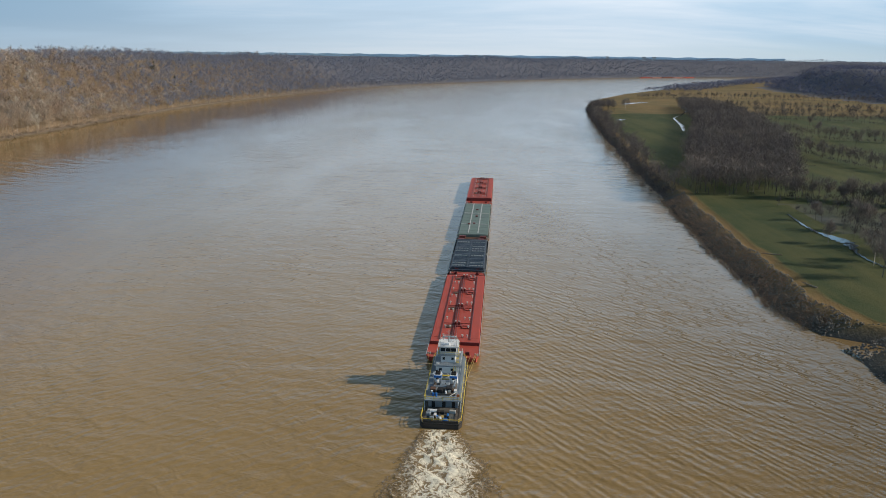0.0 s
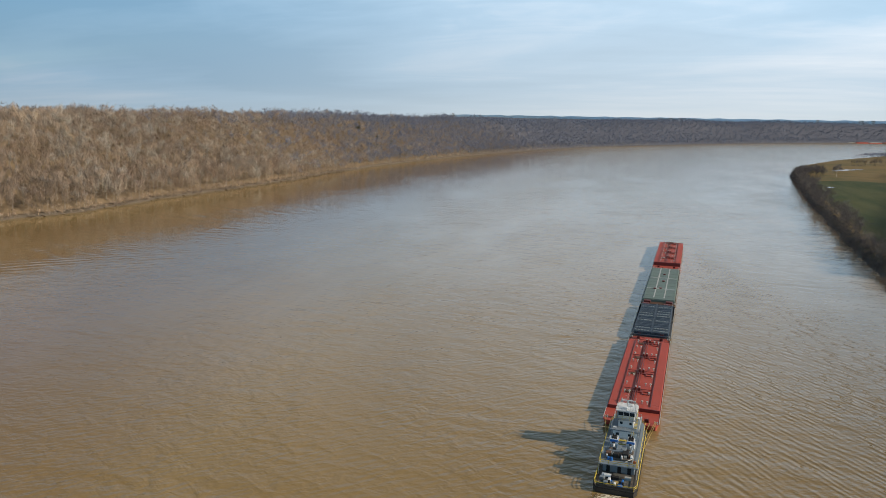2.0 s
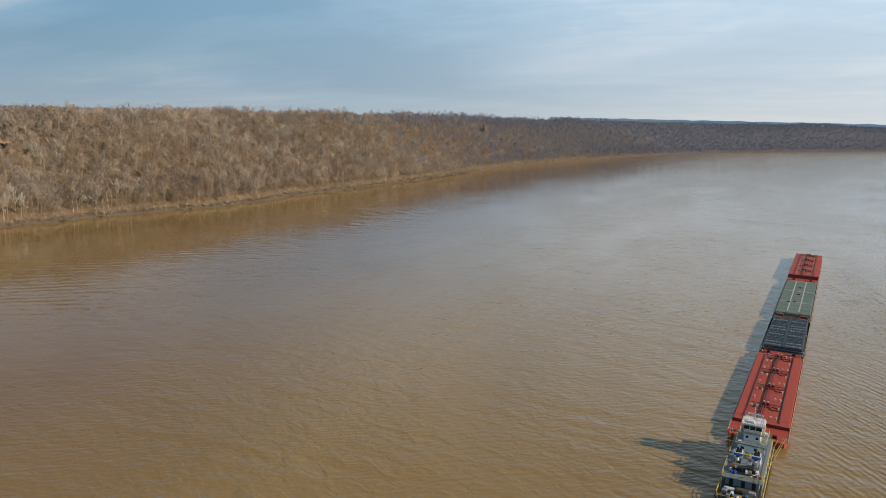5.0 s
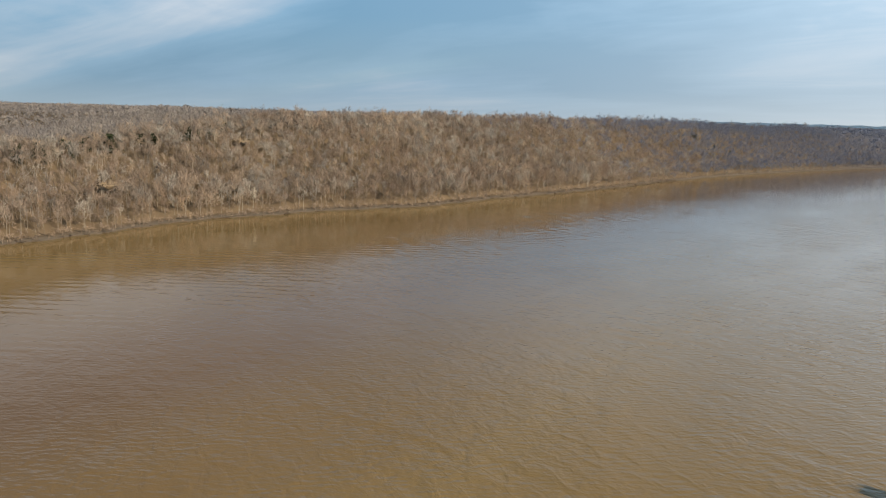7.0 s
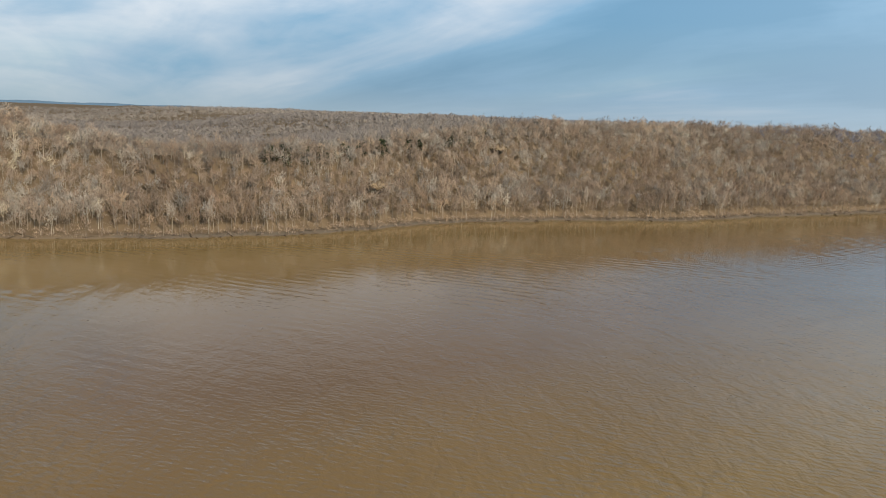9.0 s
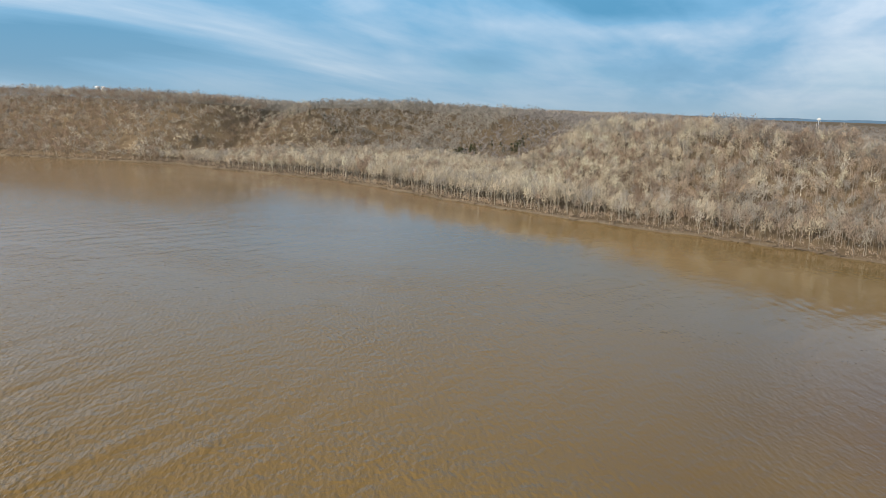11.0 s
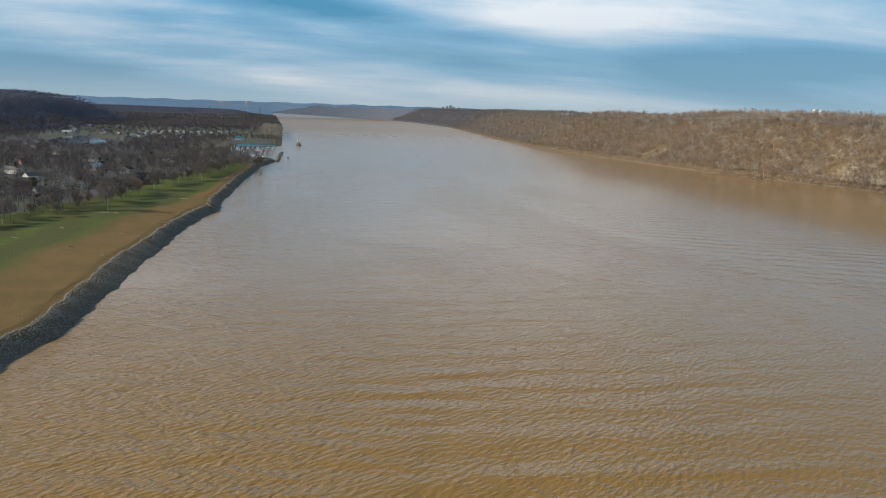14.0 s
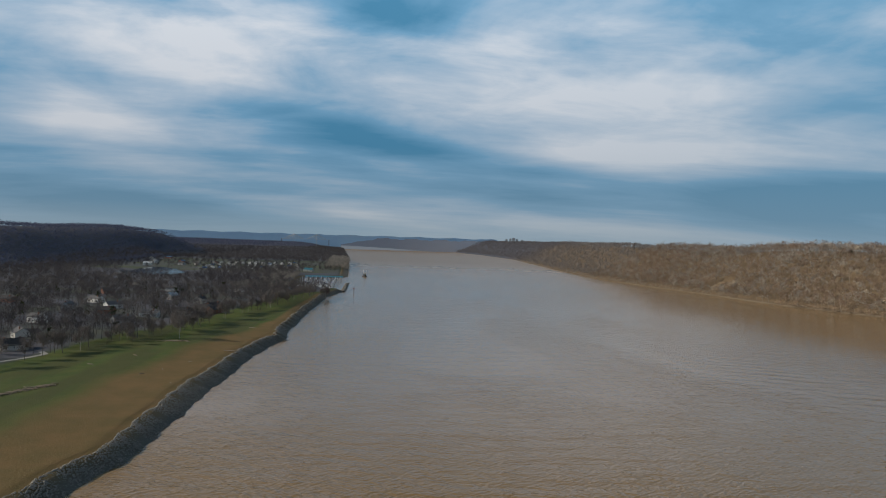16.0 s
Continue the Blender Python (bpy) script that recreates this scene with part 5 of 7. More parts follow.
part("roof_rail", rail([(-2.8, 25.0), (2.8, 25.0), (2.8, 29.5), (2.2, 30.7), (-2.2, 30.7), (-2.8, 29.5), (-2.8, 25.0)], 12.22, 0.5, 1.4, 0.035), P_PALE, ph)
for x in (-1.7, 1.7):
    part("searchlight", rods(((x, 30.0, 12.2), (x, 30.0, 12.9), 0.08), ((x, 29.8, 13.1), (x, 30.35, 13.1), 0.34), n=12), P_PALE, ph)
part("radar", boxes((-1.5, 1.5, 27.9, 28.15, 14.0, 14.25), (-0.2, 0.2, 27.8, 28.25, 13.0, 14.0)), P_WHITE, ph, "white radar scanner")
part("mast", rods(((0, 27.2, 12.2), (0, 27.2, 16.6), 0.12, 0.06), ((-1.1, 27.2, 14.9), (1.1, 27.2, 14.9), 0.05), ((-0.7, 27.2, 15.8), (0.7, 27.2, 15.8), 0.04)), P_PALE, ph)
part("antenna", rods(((-2.3, 26, 12.2), (-2.3, 26, 15.5), 0.03), ((2.3, 26, 12.2), (2.3, 26, 15.9), 0.03), ((1.0, 25.4, 12.2), (1.0, 25.4, 13.6), 0.05)), P_PALE, ph)
part("roof_unit", boxes((-1.0, 0.2, 26.0, 26.9, 12.22, 12.8), bevel=0.06), P_WHITE, ph)
part("roof_unit", boxes((0.7, 1.5, 28.4, 29.1, 12.22, 12.7), bevel=0.06), P_WHITE, ph)
part("ladder", rods(((1.7, 22.5, 4.68), (1.7, 23.25, 7.1), 0.05), ((2.3, 22.5, 4.68), (2.3, 23.25, 7.1), 0.05)), P_YELLOW, T, "yellow ladder")
part("stair", boxes(*[(2.25, 3.1, 27.4 - k * 0.33, 27.75 - k * 0.33, 9.2 - k * 0.27, 9.28 - k * 0.27) for k in range(8)]), P_YELLOW, T, "yellow stair by the pilothouse")
part("life_raft", rods(((-3.6, 20.8, 5.15), (-3.6, 22.4, 5.15), 0.42), n=12), P_WHITE, T)
part("roof_vent", rods(((0.2, 21.6, 4.66), (0.2, 21.6, 5.4), 0.3), n=10), P_PALE, T)
part("roof_vent", rods(((-1.4, 22.0, 4.66), (-1.4, 22.0, 5.3), 0.25), n=10), P_PALE, T)
part("roof_hatch", boxes((-3.3, -2.4, 24.2, 25.4, 7.05, 7.35), bevel=0.06), P_WHITE, T)
part("roof_hatch", boxes((2.3, 3.3, 32.2, 33.6, 7.05, 7.4), bevel=0.06), P_WHITE, T)
for x in (-3.2, 3.2):
    part("push_knee", boxes((x - 0.8, x + 0.8, 39.2, 40.5, -0.4, 3.4), bevel=0.12), P_BLACK, T, "black push knee")
part("fore_winch", winch_bm(), P_RUST, T).location = (-2.6, 37.6, 1.62)
part("fore_winch", winch_bm(), P_RUST, T).location = (2.6, 37.6, 1.62)

# face wires from the barge to the towboat
for a, c in (((7.4, 1.2, 2.9), (5.1, -17.5, 2.5)), ((7.0, 1.4, 2.9), (5.0, -12.5, 2.3)), ((5.6, 0.6, 2.7), (4.6, -7.0, 2.4)), ((-7.4, 1.2, 2.9), (-5.3, -16.5, 2.4)), ((-5.6, 0.6, 2.7), (-4.7, -7.0, 2.4)), ((4.6, 0.5, 2.5), (3.4, -3.2, 2.2)), ((-4.6, 0.5, 2.5), (-3.6, -3.2, 2.2))):
    w = thing("face_wire", at_tow(0, 0), "yellow rope lashing the towboat to the barge", "rope", "lashing ropes")
    part("rope", rods((a, c, 0.07), n=6), P_ROPE, w)

# ---- wake ----


def foam_build(add):
    co = obj_co(add)
    warp = add("ShaderNodeTexNoise", {"Vector": co, "Scale": 0.16, "Detail": 3.0}).outputs["Color"]
    v = add("ShaderNodeVectorMath", {0: co, 1: add("ShaderNodeVectorMath", {0: warp, "Scale": 5.0}, operation="SCALE").outputs[0]}, operation="ADD").outputs[0]
    a = noise_tex(add, v, 0.30, 6, 0.66, 0.8, (1.3, 0.8, 1.0))
    ridge = maths(add, "SUBTRACT", 1.0, maths(add, "MULTIPLY", maths(add, "ABSOLUTE", maths(add, "SUBTRACT", a, 0.5)), 9.0))
    b = noise_tex(add, v, 0.10, 4, 0.6, 1.0)
    c = noise_tex(add, co, 1.1, 4, 0.6, 0.6)
    thick = add("ShaderNodeAttribute", attribute_name="foam").outputs["Fac"]
    m = maths(add, "ADD", maths(add, "MULTIPLY", maths(add, "MAXIMUM", ridge, 0.0), 0.55), maths(add, "MULTIPLY", b, 0.6))
    m = maths(add, "ADD", m, maths(add, "MULTIPLY", maths(add, "SUBTRACT", c, 0.5), 0.7))
    m = maths(add, "ADD", m, maths(add, "SUBTRACT", thick, 1.0))
    f = ramp(add, m, [(0.30, (0, 0, 0)), (0.70, (1, 1, 1))])
    col = mixc(add, f, (0.235, 0.155, 0.064), (0.82, 0.76, 0.61))
    bm = add("ShaderNodeBump", {"Strength": 0.5, "Distance": 0.5, "Height": maths(add, "ADD", m, c)})
    p = add("ShaderNodeBsdfPrincipled", {"Base Color": col, "Roughness": maths(add, "ADD", 0.16, maths(add, "MULTIPLY", f, 0.5)), "Normal": bm.outputs[0]})
    t = add("ShaderNodeBsdfTransparent")
    edge = ramp(add, maths(add, "ADD", thick, maths(add, "MULTIPLY", maths(add, "ADD", maths(add, "SUBTRACT", b, 0.5), maths(add, "SUBTRACT", c, 0.5)), 1.3)), [(0.30, (0, 0, 0)), (0.62, (1, 1, 1))])
    return add("ShaderNodeMixShader", {0: edge, 1: t.outputs[0], 2: p.outputs[0]}).outputs[0]


M_FOAM = material("churned_foam", foam_build)


def wake_sheet():
    rng = np.random.default_rng(5)
    ys = np.linspace(-0.3, -125, 150)
    us = np.linspace(-1, 1, 44)
    half = 6.6 + 7.6 * ramp01(-ys / 26) + 0.03 * -ys
    X = us[None] * half[:, None]
    Y = np.repeat(ys[:, None], len(us), 1)
    along = ramp01(1.15 + ys / 85.0) * 0.75 + 0.25 * ramp01(1 + ys / 125)
    th = 0.99 * along[:, None] * (1 - np.abs(us[None]) ** 2.3)
    Z = 0.05 + th * (0.30 + 0.30 * hump(X, Y, 1.5) + 0.20 * hump(X + 7, Y, 0.7)) * ramp01(0.2 - Y / 6)
    idx = np.arange(X.size).reshape(X.shape)
    q = np.stack([idx[:-1, :-1], idx[1:, :-1], idx[1:, 1:], idx[:-1, 1:]], -1).reshape(-1, 4)
    me = raw_mesh("wake", np.stack([X, Y, np.maximum(Z, 0.04)], -1).reshape(-1, 3), np.concatenate([q[:, [0, 1, 2]], q[:, [0, 2, 3]]]), [M_FOAM])
    me.attributes.new("foam", "FLOAT", "POINT").data.foreach_set("value", th.ravel().astype(np.float32))
    me.polygons.foreach_set("use_smooth", np.ones(len(me.polygons), bool))
    ob = new("wake", me)
    ob.matrix_world = at_tow(-0.2, -41.2, 0, 4.5)
    tagged(ob, "pale churned foam behind the towboat propellers", "foam", kind="stuff")


wake_sheet()

# ---- lowland woods, hedges and brush ----
BRUSH = [tree_proto(80 + s, 22, 0.028, 0, trunk_w=0.0) for s in range(6)]
FINE2 = [tree_proto(60 + s, 124, 0.0105, 7, trunk_w=0.009) for s in range(8)]


def inside(px, py, poly):
    """Which points lie in a plan polygon."""
    r = np.zeros(len(px), bool)
    n = len(poly)
    for i in range(n):
        (x0, y0), (x1, y1) = poly[i], poly[(i + 1) % n]
        c = ((y0 > py) != (y1 > py)) & (px < (x1 - x0) * (py - y0) / (y1 - y0 + 1e-9) + x0)
        r ^= c
    return r


def along(line, spacing, width, seed):
    """Points strewn along a plan line."""
    rng = np.random.default_rng(seed)
    out = []
    for (x0, y0), (x1, y1) in zip(line[:-1], line[1:]):
        n = max(1, int(math.hypot(x1 - x0, y1 - y0) / spacing))
        f = (np.arange(n) + rng.random(n)) / n
        out.append(np.stack([x0 + (x1 - x0) * f, y0 + (y1 - y0) * f], -1) + rng.normal(0, width, (n, 2)))
    return np.concatenate(out), rng


def woods(name, p, lo, hi, tint, label, protos=None, spread=(1.15, 1.65), seed=2, twig=M_TWIG):
    rng = np.random.default_rng(seed)
    p = plant(p)
    t = np.clip(tint + 0.15 * hump(p[:, 0], p[:, 1], 60) + rng.normal(0, 0.14, len(p)), 0, 1)
    return stand(name, protos or FINE2, p, rng.uniform(lo, hi, len(p)), rng.uniform(*spread, len(p)), t, [twig, twig if twig is M_DIMWOOD else M_BARK], label, seed)


# wooded bank and the big grove upstream
p, rng = scatter(140, 520, 480, 1420, 7.5, 11)
s = p[:, 0] - x_ky(p[:, 1])
shore = (s > 2) & (s < 16 + 8 * hump(p[:, 0], p[:, 1], 40)) & (p[:, 1] > 495) & (p[:, 1] < 1330)
shore |= (s > 2) & (s < 45) & (p[:, 1] > 1240) & (p[:, 1] < 1330)
# the backlit side of these woods is painted with the dim twig colour
woods("woods_riverbank", p[shore], 11, 18, 0.65, "dark leafless trees and brush along the river bank", seed=21, twig=M_DIMWOOD)
grove = [(160, 505), (166, 478), (215, 466), (255, 520), (300, 640), (330, 700), (365, 830), (400, 960), (440, 1150), (462, 1345), (410, 1330), (345, 1050), (300, 900), (246, 740), (205, 640), (190, 560)]
on = inside(p[:, 0], p[:, 1], grove)
woods("woods_grove", p[on & (rng.random(len(p)) < 0.95)], 13, 23, 0.65, "dark leafless grove between the fields", seed=22, twig=M_DIMWOOD)
for k, (line, gap) in enumerate((([(215, 468), (240, 463), (274, 447), (420, 400)], 2.6), ([(335, 745), (337, 647), (352, 580), (380, 520)], 6.0), ([(340, 826), (400, 862), (430, 805), (520, 780)], 6.0),
                                 ([(397, 1050), (521, 1092), (600, 1013), (720, 960)], 7.0), ([(462, 1350), (600, 1300), (740, 1245), (900, 1190)], 7.0), ([(420, 1180), (560, 1190), (700, 1130)], 9.0),
                                 ([(400, 1560), (560, 1640), (760, 1560), (1000, 1500)], 9.0), ([(470, 690), (560, 640), (640, 600)], 8.0))):
    q, rng = along(line, gap * 0.42, 3.5, 30 + k)
    woods("hedgerow", q, 10, 18, 0.6, "row of bare trees along a field edge", spread=(0.8, 1.3), seed=40 + k, twig=M_DIMWOOD)
    q, rng = along(line, gap * 0.35, 2.2, 130 + k)
    woods("hedgerow_brush", q, 2.5, 6.0, 0.12, "low bare brush under a hedgerow", BRUSH, (1.5, 2.2), seed=140 + k, twig=M_DIMWOOD)
p, rng = scatter(196, 330, 255, 452, 6.0, 16)
on = (p[:, 0] > 203 + 6 * hump(p[:, 1], p[:, 0], 25)) & (rng.random(len(p)) < 0.55)
woods("thicket", p[on], 4, 11, 0.10, "dark bare thicket beside the flooded ditch", seed=61, twig=M_DIMWOOD)
# wooded lowland downstream, behind the lawn
HOUSES = [(237, -982), (170, -818), (152, -795), (267, -1071), (150, -858), (215, -700), (250, -760), (300, -880), (190, -905), (230, -1130), (330, -1010), (285, -690), (340, -1180), (448, -1450), (573, -2287), (511, -1842), (408, -1905), (560, -2100), (470, -2010), (520, -1950), (600, -2200), (440, -1880), (380, -1990), (205, -751), (178, -770), (190, -790), (160, -835), (172, -1077), (234, -948), (300, -800), (389, -866), (262, -820)]


def open_ground(p):
    """Where no tree stands: on the houses and a little before them towards the river."""
    hit = np.zeros(len(p), bool)
    for hx, hy in HOUSES + [(240, -540), (256, -592), (228, -505), (222, -485)]:
        d = math.hypot(hx, hy)
        ux, uy = -hx / d, -hy / d
        along_it = (p[:, 0] - hx) * ux + (p[:, 1] - hy) * uy
        across = np.abs((p[:, 0] - hx) * uy - (p[:, 1] - hy) * ux)
        hit |= (across < 9) & (along_it > -9) & (along_it < np.where(hy > -700, 48, 58))
    return hit


def lawn_edge(y):
    return np.interp(y, [-1200, -1060, -1006, -860, -794, -633, -580, -551, -517, -489, -300, 0, 100], [34, 58, 84, 110, 132, 150, 186, 197, 206, 226, 262, 300, 320])


p, rng = scatter(40, 680, -2400, -330, 12.5, 12)
s = p[:, 0] - lawn_edge(p[:, 1])
on = (s > 3) & (p[:, 1] > -1225) & (p[:, 0] - x_ky(p[:, 1]) > 14)
on |= (p[:, 1] <= -1225) & (p[:, 0] > 135)
clear = (p[:, 1] < -1720) & (p[:, 1] > -2330) & (p[:, 0] < 620) & (p[:, 0] > 90)
clear |= pond_reach(p[:, 0], p[:, 1]) < 1.15
clear |= (p[:, 0] > 300) & (p[:, 0] < 500) & (p[:, 1] < -1300) & (p[:, 1] > -1720) & (rng.random(len(p)) < 0.9)
thin = rng.random(len(p)) < np.where(hump(p[:, 0], p[:, 1], 38) > 0.35, 0.5, 0.96)
seen = (p[:, 0] < -0.45 * p[:, 1] + 40)
on = on & ~clear & thin & seen & ~open_ground(p)
near = p[:, 1] > -1150
FULL = [tree_proto(160 + s, 104, 0.0125, trunk_w=0.010) for s in range(6)]
# dim twig colour again, holding the shade of the backlit trees
woods("woods_lowland", p[on & near], 12, 20, 0.55, "bare trees among the houses behind the lawn", FULL, seed=23, twig=M_DIMWOOD)
woods("woods_lowland_far", p[on & ~near], 12, 20, 0.45, "bare trees on the low ground by the pond", MID, seed=33, twig=M_DIMWOOD)
p, rng = scatter(40, 640, -2340, -1700, 16.0, 13)
on = (rng.random(len(p)) < 0.5) & (p[:, 0] > 60) & (p[:, 0] - x_ky(p[:, 1]) > 8)
woods("woods_park", p[on], 8, 14, 0.06, "scattered bare trees in the trailer park", seed=24, twig=M_DIMWOOD)
p, rng = scatter(20, 260, -2600, -1850, 9.0, 14)
s = p[:, 0] - x_ky(p[:, 1])
woods("woods_point", p[(s > 3) & (s < 60)], 12, 20, 0.22, "bare brown trees on the point", seed=25, twig=M_GREYTWIG)
p, rng = scatter(40, 190, -1560, -1110, 8.0, 15)
on = ((p[:, 0] > 124) & (p[:, 0] < 170) & (p[:, 1] < -1215)) | ((p[:, 1] > -1215) & (p[:, 0] > 108))
woods("woods_harbour", p[on], 9, 15, 0.12, "bare trees round the harbour", seed=26, twig=M_GREYTWIG)
# brush at both water's edges
q = np.stack([np.zeros(4000), np.random.default_rng(7).uniform(-1150, 1150, 4000)], -1)
q[:, 0] = x_in(q[:, 1]) - (0.8 + 30 * np.random.default_rng(8).random(4000) ** 2.0)
woods("bank_brush", q, 2.5, 7.5, 0.62, "tangled bare brush at the foot of the bluff", BRUSH, (1.3, 2.2), seed=27)
q = np.stack([np.zeros(2300), np.random.default_rng(9).uniform(246, 480, 2300)], -1)
q[:, 0] = x_ky(q[:, 1]) + 13.5 * np.random.default_rng(10).random(2300) ** 1.6 - 0.8
woods("bank_brush", q, 1.2, 3.6, 0.05, "reddish bare brush along the stony bank", BRUSH, (1.1, 1.7), seed=28, twig=M_RUDDY)
q = np.stack([np.zeros(1500), np.random.default_rng(19).uniform(490, 1340, 1500)], -1)
q[:, 0] = x_ky(q[:, 1]) + np.random.default_rng(20).uniform(-1.5, 9, 1500)
woods("bank_brush", q, 3.0, 6.5, 0.35, "dark bare brush overhanging the river bank", BRUSH, (1.3, 2.0), seed=29, twig=M_DIMWOOD)
q = np.stack([np.zeros(2600), np.where(np.arange(2600) < 1700, np.random.default_rng(15).uniform(-3300, -1250, 2600), np.random.default_rng(16).uniform(1250, 2500, 2600))], -1)
q[:, 0] = x_in(q[:, 1]) - (1.0 + 34 * np.random.default_rng(17).random(2600) ** 1.6)
woods("bank_brush", q, 4.0, 9.0, 0.30, "bare brush and saplings at the foot of the far bluff", BRUSH, (1.4, 2.2), seed=31, twig=M_GREYTWIG)
# cedars
rng = np.random.default_rng(77)
cd = []
for az, el, d, n in ((72.3, -2.9, 640, 8), (70.2, -3.6, 640, 7), (66.6, -2.0, 700, 8), (64.0, -2.2, 700, 5), (62.1, -2.3, 690, 6), (58.5, -1.3, 900, 16), (128, -1, 1350, 16), (116, -1, 1250, 26), (112, -1, 1200, 14), (145, -1, 1500, 8), (20, -1, 1500, 8)):
    for k in range(n):
        a = radians(az + rng.normal(0, 0.9))
        dd = d + rng.normal(0, 25)
        if 57 < az < 74:
            dd = next(q for q in range(420, 1400, 6) if x_in(math.cos(a) * q) + math.sin(a) * q > crest(math.cos(a) * q) - 12) + rng.uniform(-12, 25)
        cd.append((-math.sin(a) * dd, math.cos(a) * dd))
for k in range(60):
    cd.append((rng.uniform(180, 420), rng.uniform(-1150, -560)))
cd = plant(np.array(cd))
CEDAR = [cedar_proto(s) for s in range(4)]
tall = np.where(np.arange(len(cd)) < 31, 2.5, 0.0)
stand("evergreens", CEDAR, cd, rng.uniform(8, 14, len(cd)) + tall, rng.uniform(0.8, 1.3, len(cd)), rng.random(len(cd)), [M_GREEN], "dark green cedars scattered among bare trees", 9)

# ---- stony bank ----
M_ROCK = material("riprap_rock", twig_build((0.13, 0.120, 0.104), (0.32, 0.300, 0.262), (0.48, 0.455, 0.405), 0.9, thin=False))


def rock_proto(seed):
    rng = np.random.default_rng(seed)
    bm = bmesh.new()
    bmesh.ops.create_cone(bm, cap_ends=False, segments=4, radius1=0.55, radius2=0.28, depth=0.6)
    bmesh.ops.contextual_create(bm, geom=[e for e in bm.edges if all(w.co.z > 0 for w in e.verts)])
    bmesh.ops.triangulate(bm, faces=bm.faces[:])
    v = np.array([list(q.co) for q in bm.verts]) * (1 + rng.uniform(-0.35, 0.25, (len(bm.verts), 1)))
    v[:, 2] *= 0.9
    f = np.array([[q.index for q in fc.verts] for fc in bm.faces])
    bm.free()
    return v, f, np.zeros(len(f), int)


ROCKS = [rock_proto(s) for s in range(5)]


def riprap(y0, y1, n, seed, pale):
    rng = np.random.default_rng(seed)
    y = rng.uniform(y0, y1, n)
    w, = table(y, *BANK_WIDTH)
    x = x_ky(y) + rng.uniform(-0.02, 1.02, n) * w
    p = plant(np.stack([x, y], -1))
    p[:, 2] += 0.12
    size = rng.uniform(0.4, 1.0, n) ** 1.4 * 0.95
    ob = stand("riprap", ROCKS, p, size, rng.uniform(0.9, 1.5, n), np.clip(rng.beta(1.6, 2.6, n) * 0.45 + 0.26 + 0.10 * ramp01(((x - x_ky(y)) / w - 0.45) / 0.4), 0, 1) * pale, [M_ROCK], "grey broken stone on the river bank", seed)
    return ob


riprap(-1215, -680, 4500, 3, 0.9)
riprap(-700, -170, 14500, 5, 0.9)


def breakwater(x0, y0, x1, y1, half, top):
    """A low stone mound between harbour and river."""
    ys, us = np.linspace(y0, y1, 50), np.array([-1.0, -0.55, -0.2, 0.2, 0.55, 1.0])
    V = np.array([[x0 + (x1 - x0) * (y - y0) / (y1 - y0) + u * half + 0.7 * math.sin(y / 7.0), y, -1.0 + (top + 1) * (1 - abs(u) ** 1.6) * min(1.0, (y - y1 + 6) / 14) + 0.25 * math.sin(y * 1.3 + 5 * u)] for y in ys for u in us])
    idx = np.arange(len(V)).reshape(50, 6)
    q = np.stack([idx[:-1, :-1], idx[:-1, 1:], idx[1:, 1:], idx[1:, :-1]], -1).reshape(-1, 4)
    me = raw_mesh("breakwater", V, np.concatenate([q[:, [0, 2, 1]], q[:, [0, 3, 2]]]), [M_MOUND])
    tagged(new("breakwater", me), "low grey stone breakwater off the harbour", "breakwater", kind="structure")
    rng = np.random.default_rng(41)
    k = rng.integers(len(V), size=900)
    stand("breakwater_rock", ROCKS, V[k] + rng.normal(0, 0.5, (900, 3)) * np.array([1, 3, 0.2]), rng.uniform(0.5, 1.3, 900), rng.uniform(0.9, 1.5, 900), rng.uniform(0.2, 0.7, 900), [M_ROCK], "broken grey stone heaped on the breakwater", 6)


M_MOUND = surface("stony_earth", (0.17, 0.155, 0.135), 0.9, 0, 0.6, 0.3, 2.0, 0.4, (0.08, 0.07, 0.06))
breakwater(28, -1200, 25, -1423, 5.0, 1.9)
riprap(195, 500, 7000, 4, 0.10)

# ---- standing water in the fields ----


def still_build(add):
    n = noise_tex(add, obj_co(add), 0.8, 3)
    bm = add("ShaderNodeBump", {"Strength": 0.05, "Distance": 0.3, "Height": n})
    return add("ShaderNodeBsdfPrincipled", {"Base Color": mixc(add, n, (0.035, 0.045, 0.050), (0.060, 0.070, 0.075)), "Roughness": 0.06, "Normal": bm.outputs[0]}).outputs[0]


M_STILL = material("still_water", still_build)


def pool(name, line, widths, label, lift=0.25):
    """A shallow water strip over the land along a plan line."""
    pts = []
    for i in range(len(line) - 1):
        n = 8
        for k in range(n):
            f = k / n
            pts.append((line[i][0] * (1 - f) + line[i + 1][0] * f, line[i][1] * (1 - f) + line[i + 1][1] * f, widths[i] * (1 - f) + widths[i + 1] * f))
    pts.append((*line[-1], widths[-1]))
    V, F = [], []
    for i, (x, y, w) in enumerate(pts):
        a, b = pts[max(0, i - 1)], pts[min(len(pts) - 1, i + 1)]
        d = np.array([b[0] - a[0], b[1] - a[1]])
        d = d / (np.linalg.norm(d) + 1e-9)
        nn = np.array([-d[1], d[0]])
        w = w * (1 + 0.35 * math.sin(i * 1.9) + 0.2 * math.sin(i * 4.1))
        for s in (-1, 1):
            q = np.array([x, y]) + nn * s * w * 0.5
            V.append((q[0], q[1], 0))
    V = np.array(V)
    V[:, 2] = land(V[:, 0], V[:, 1]) + lift
    for i in range(len(pts) - 1):
        F += [[2 * i, 2 * i + 1, 2 * i + 3], [2 * i, 2 * i + 3, 2 * i + 2]]
    tagged(new(name, raw_mesh(name, V, np.array(F), [M_STILL])), label, "pool", kind="structure")


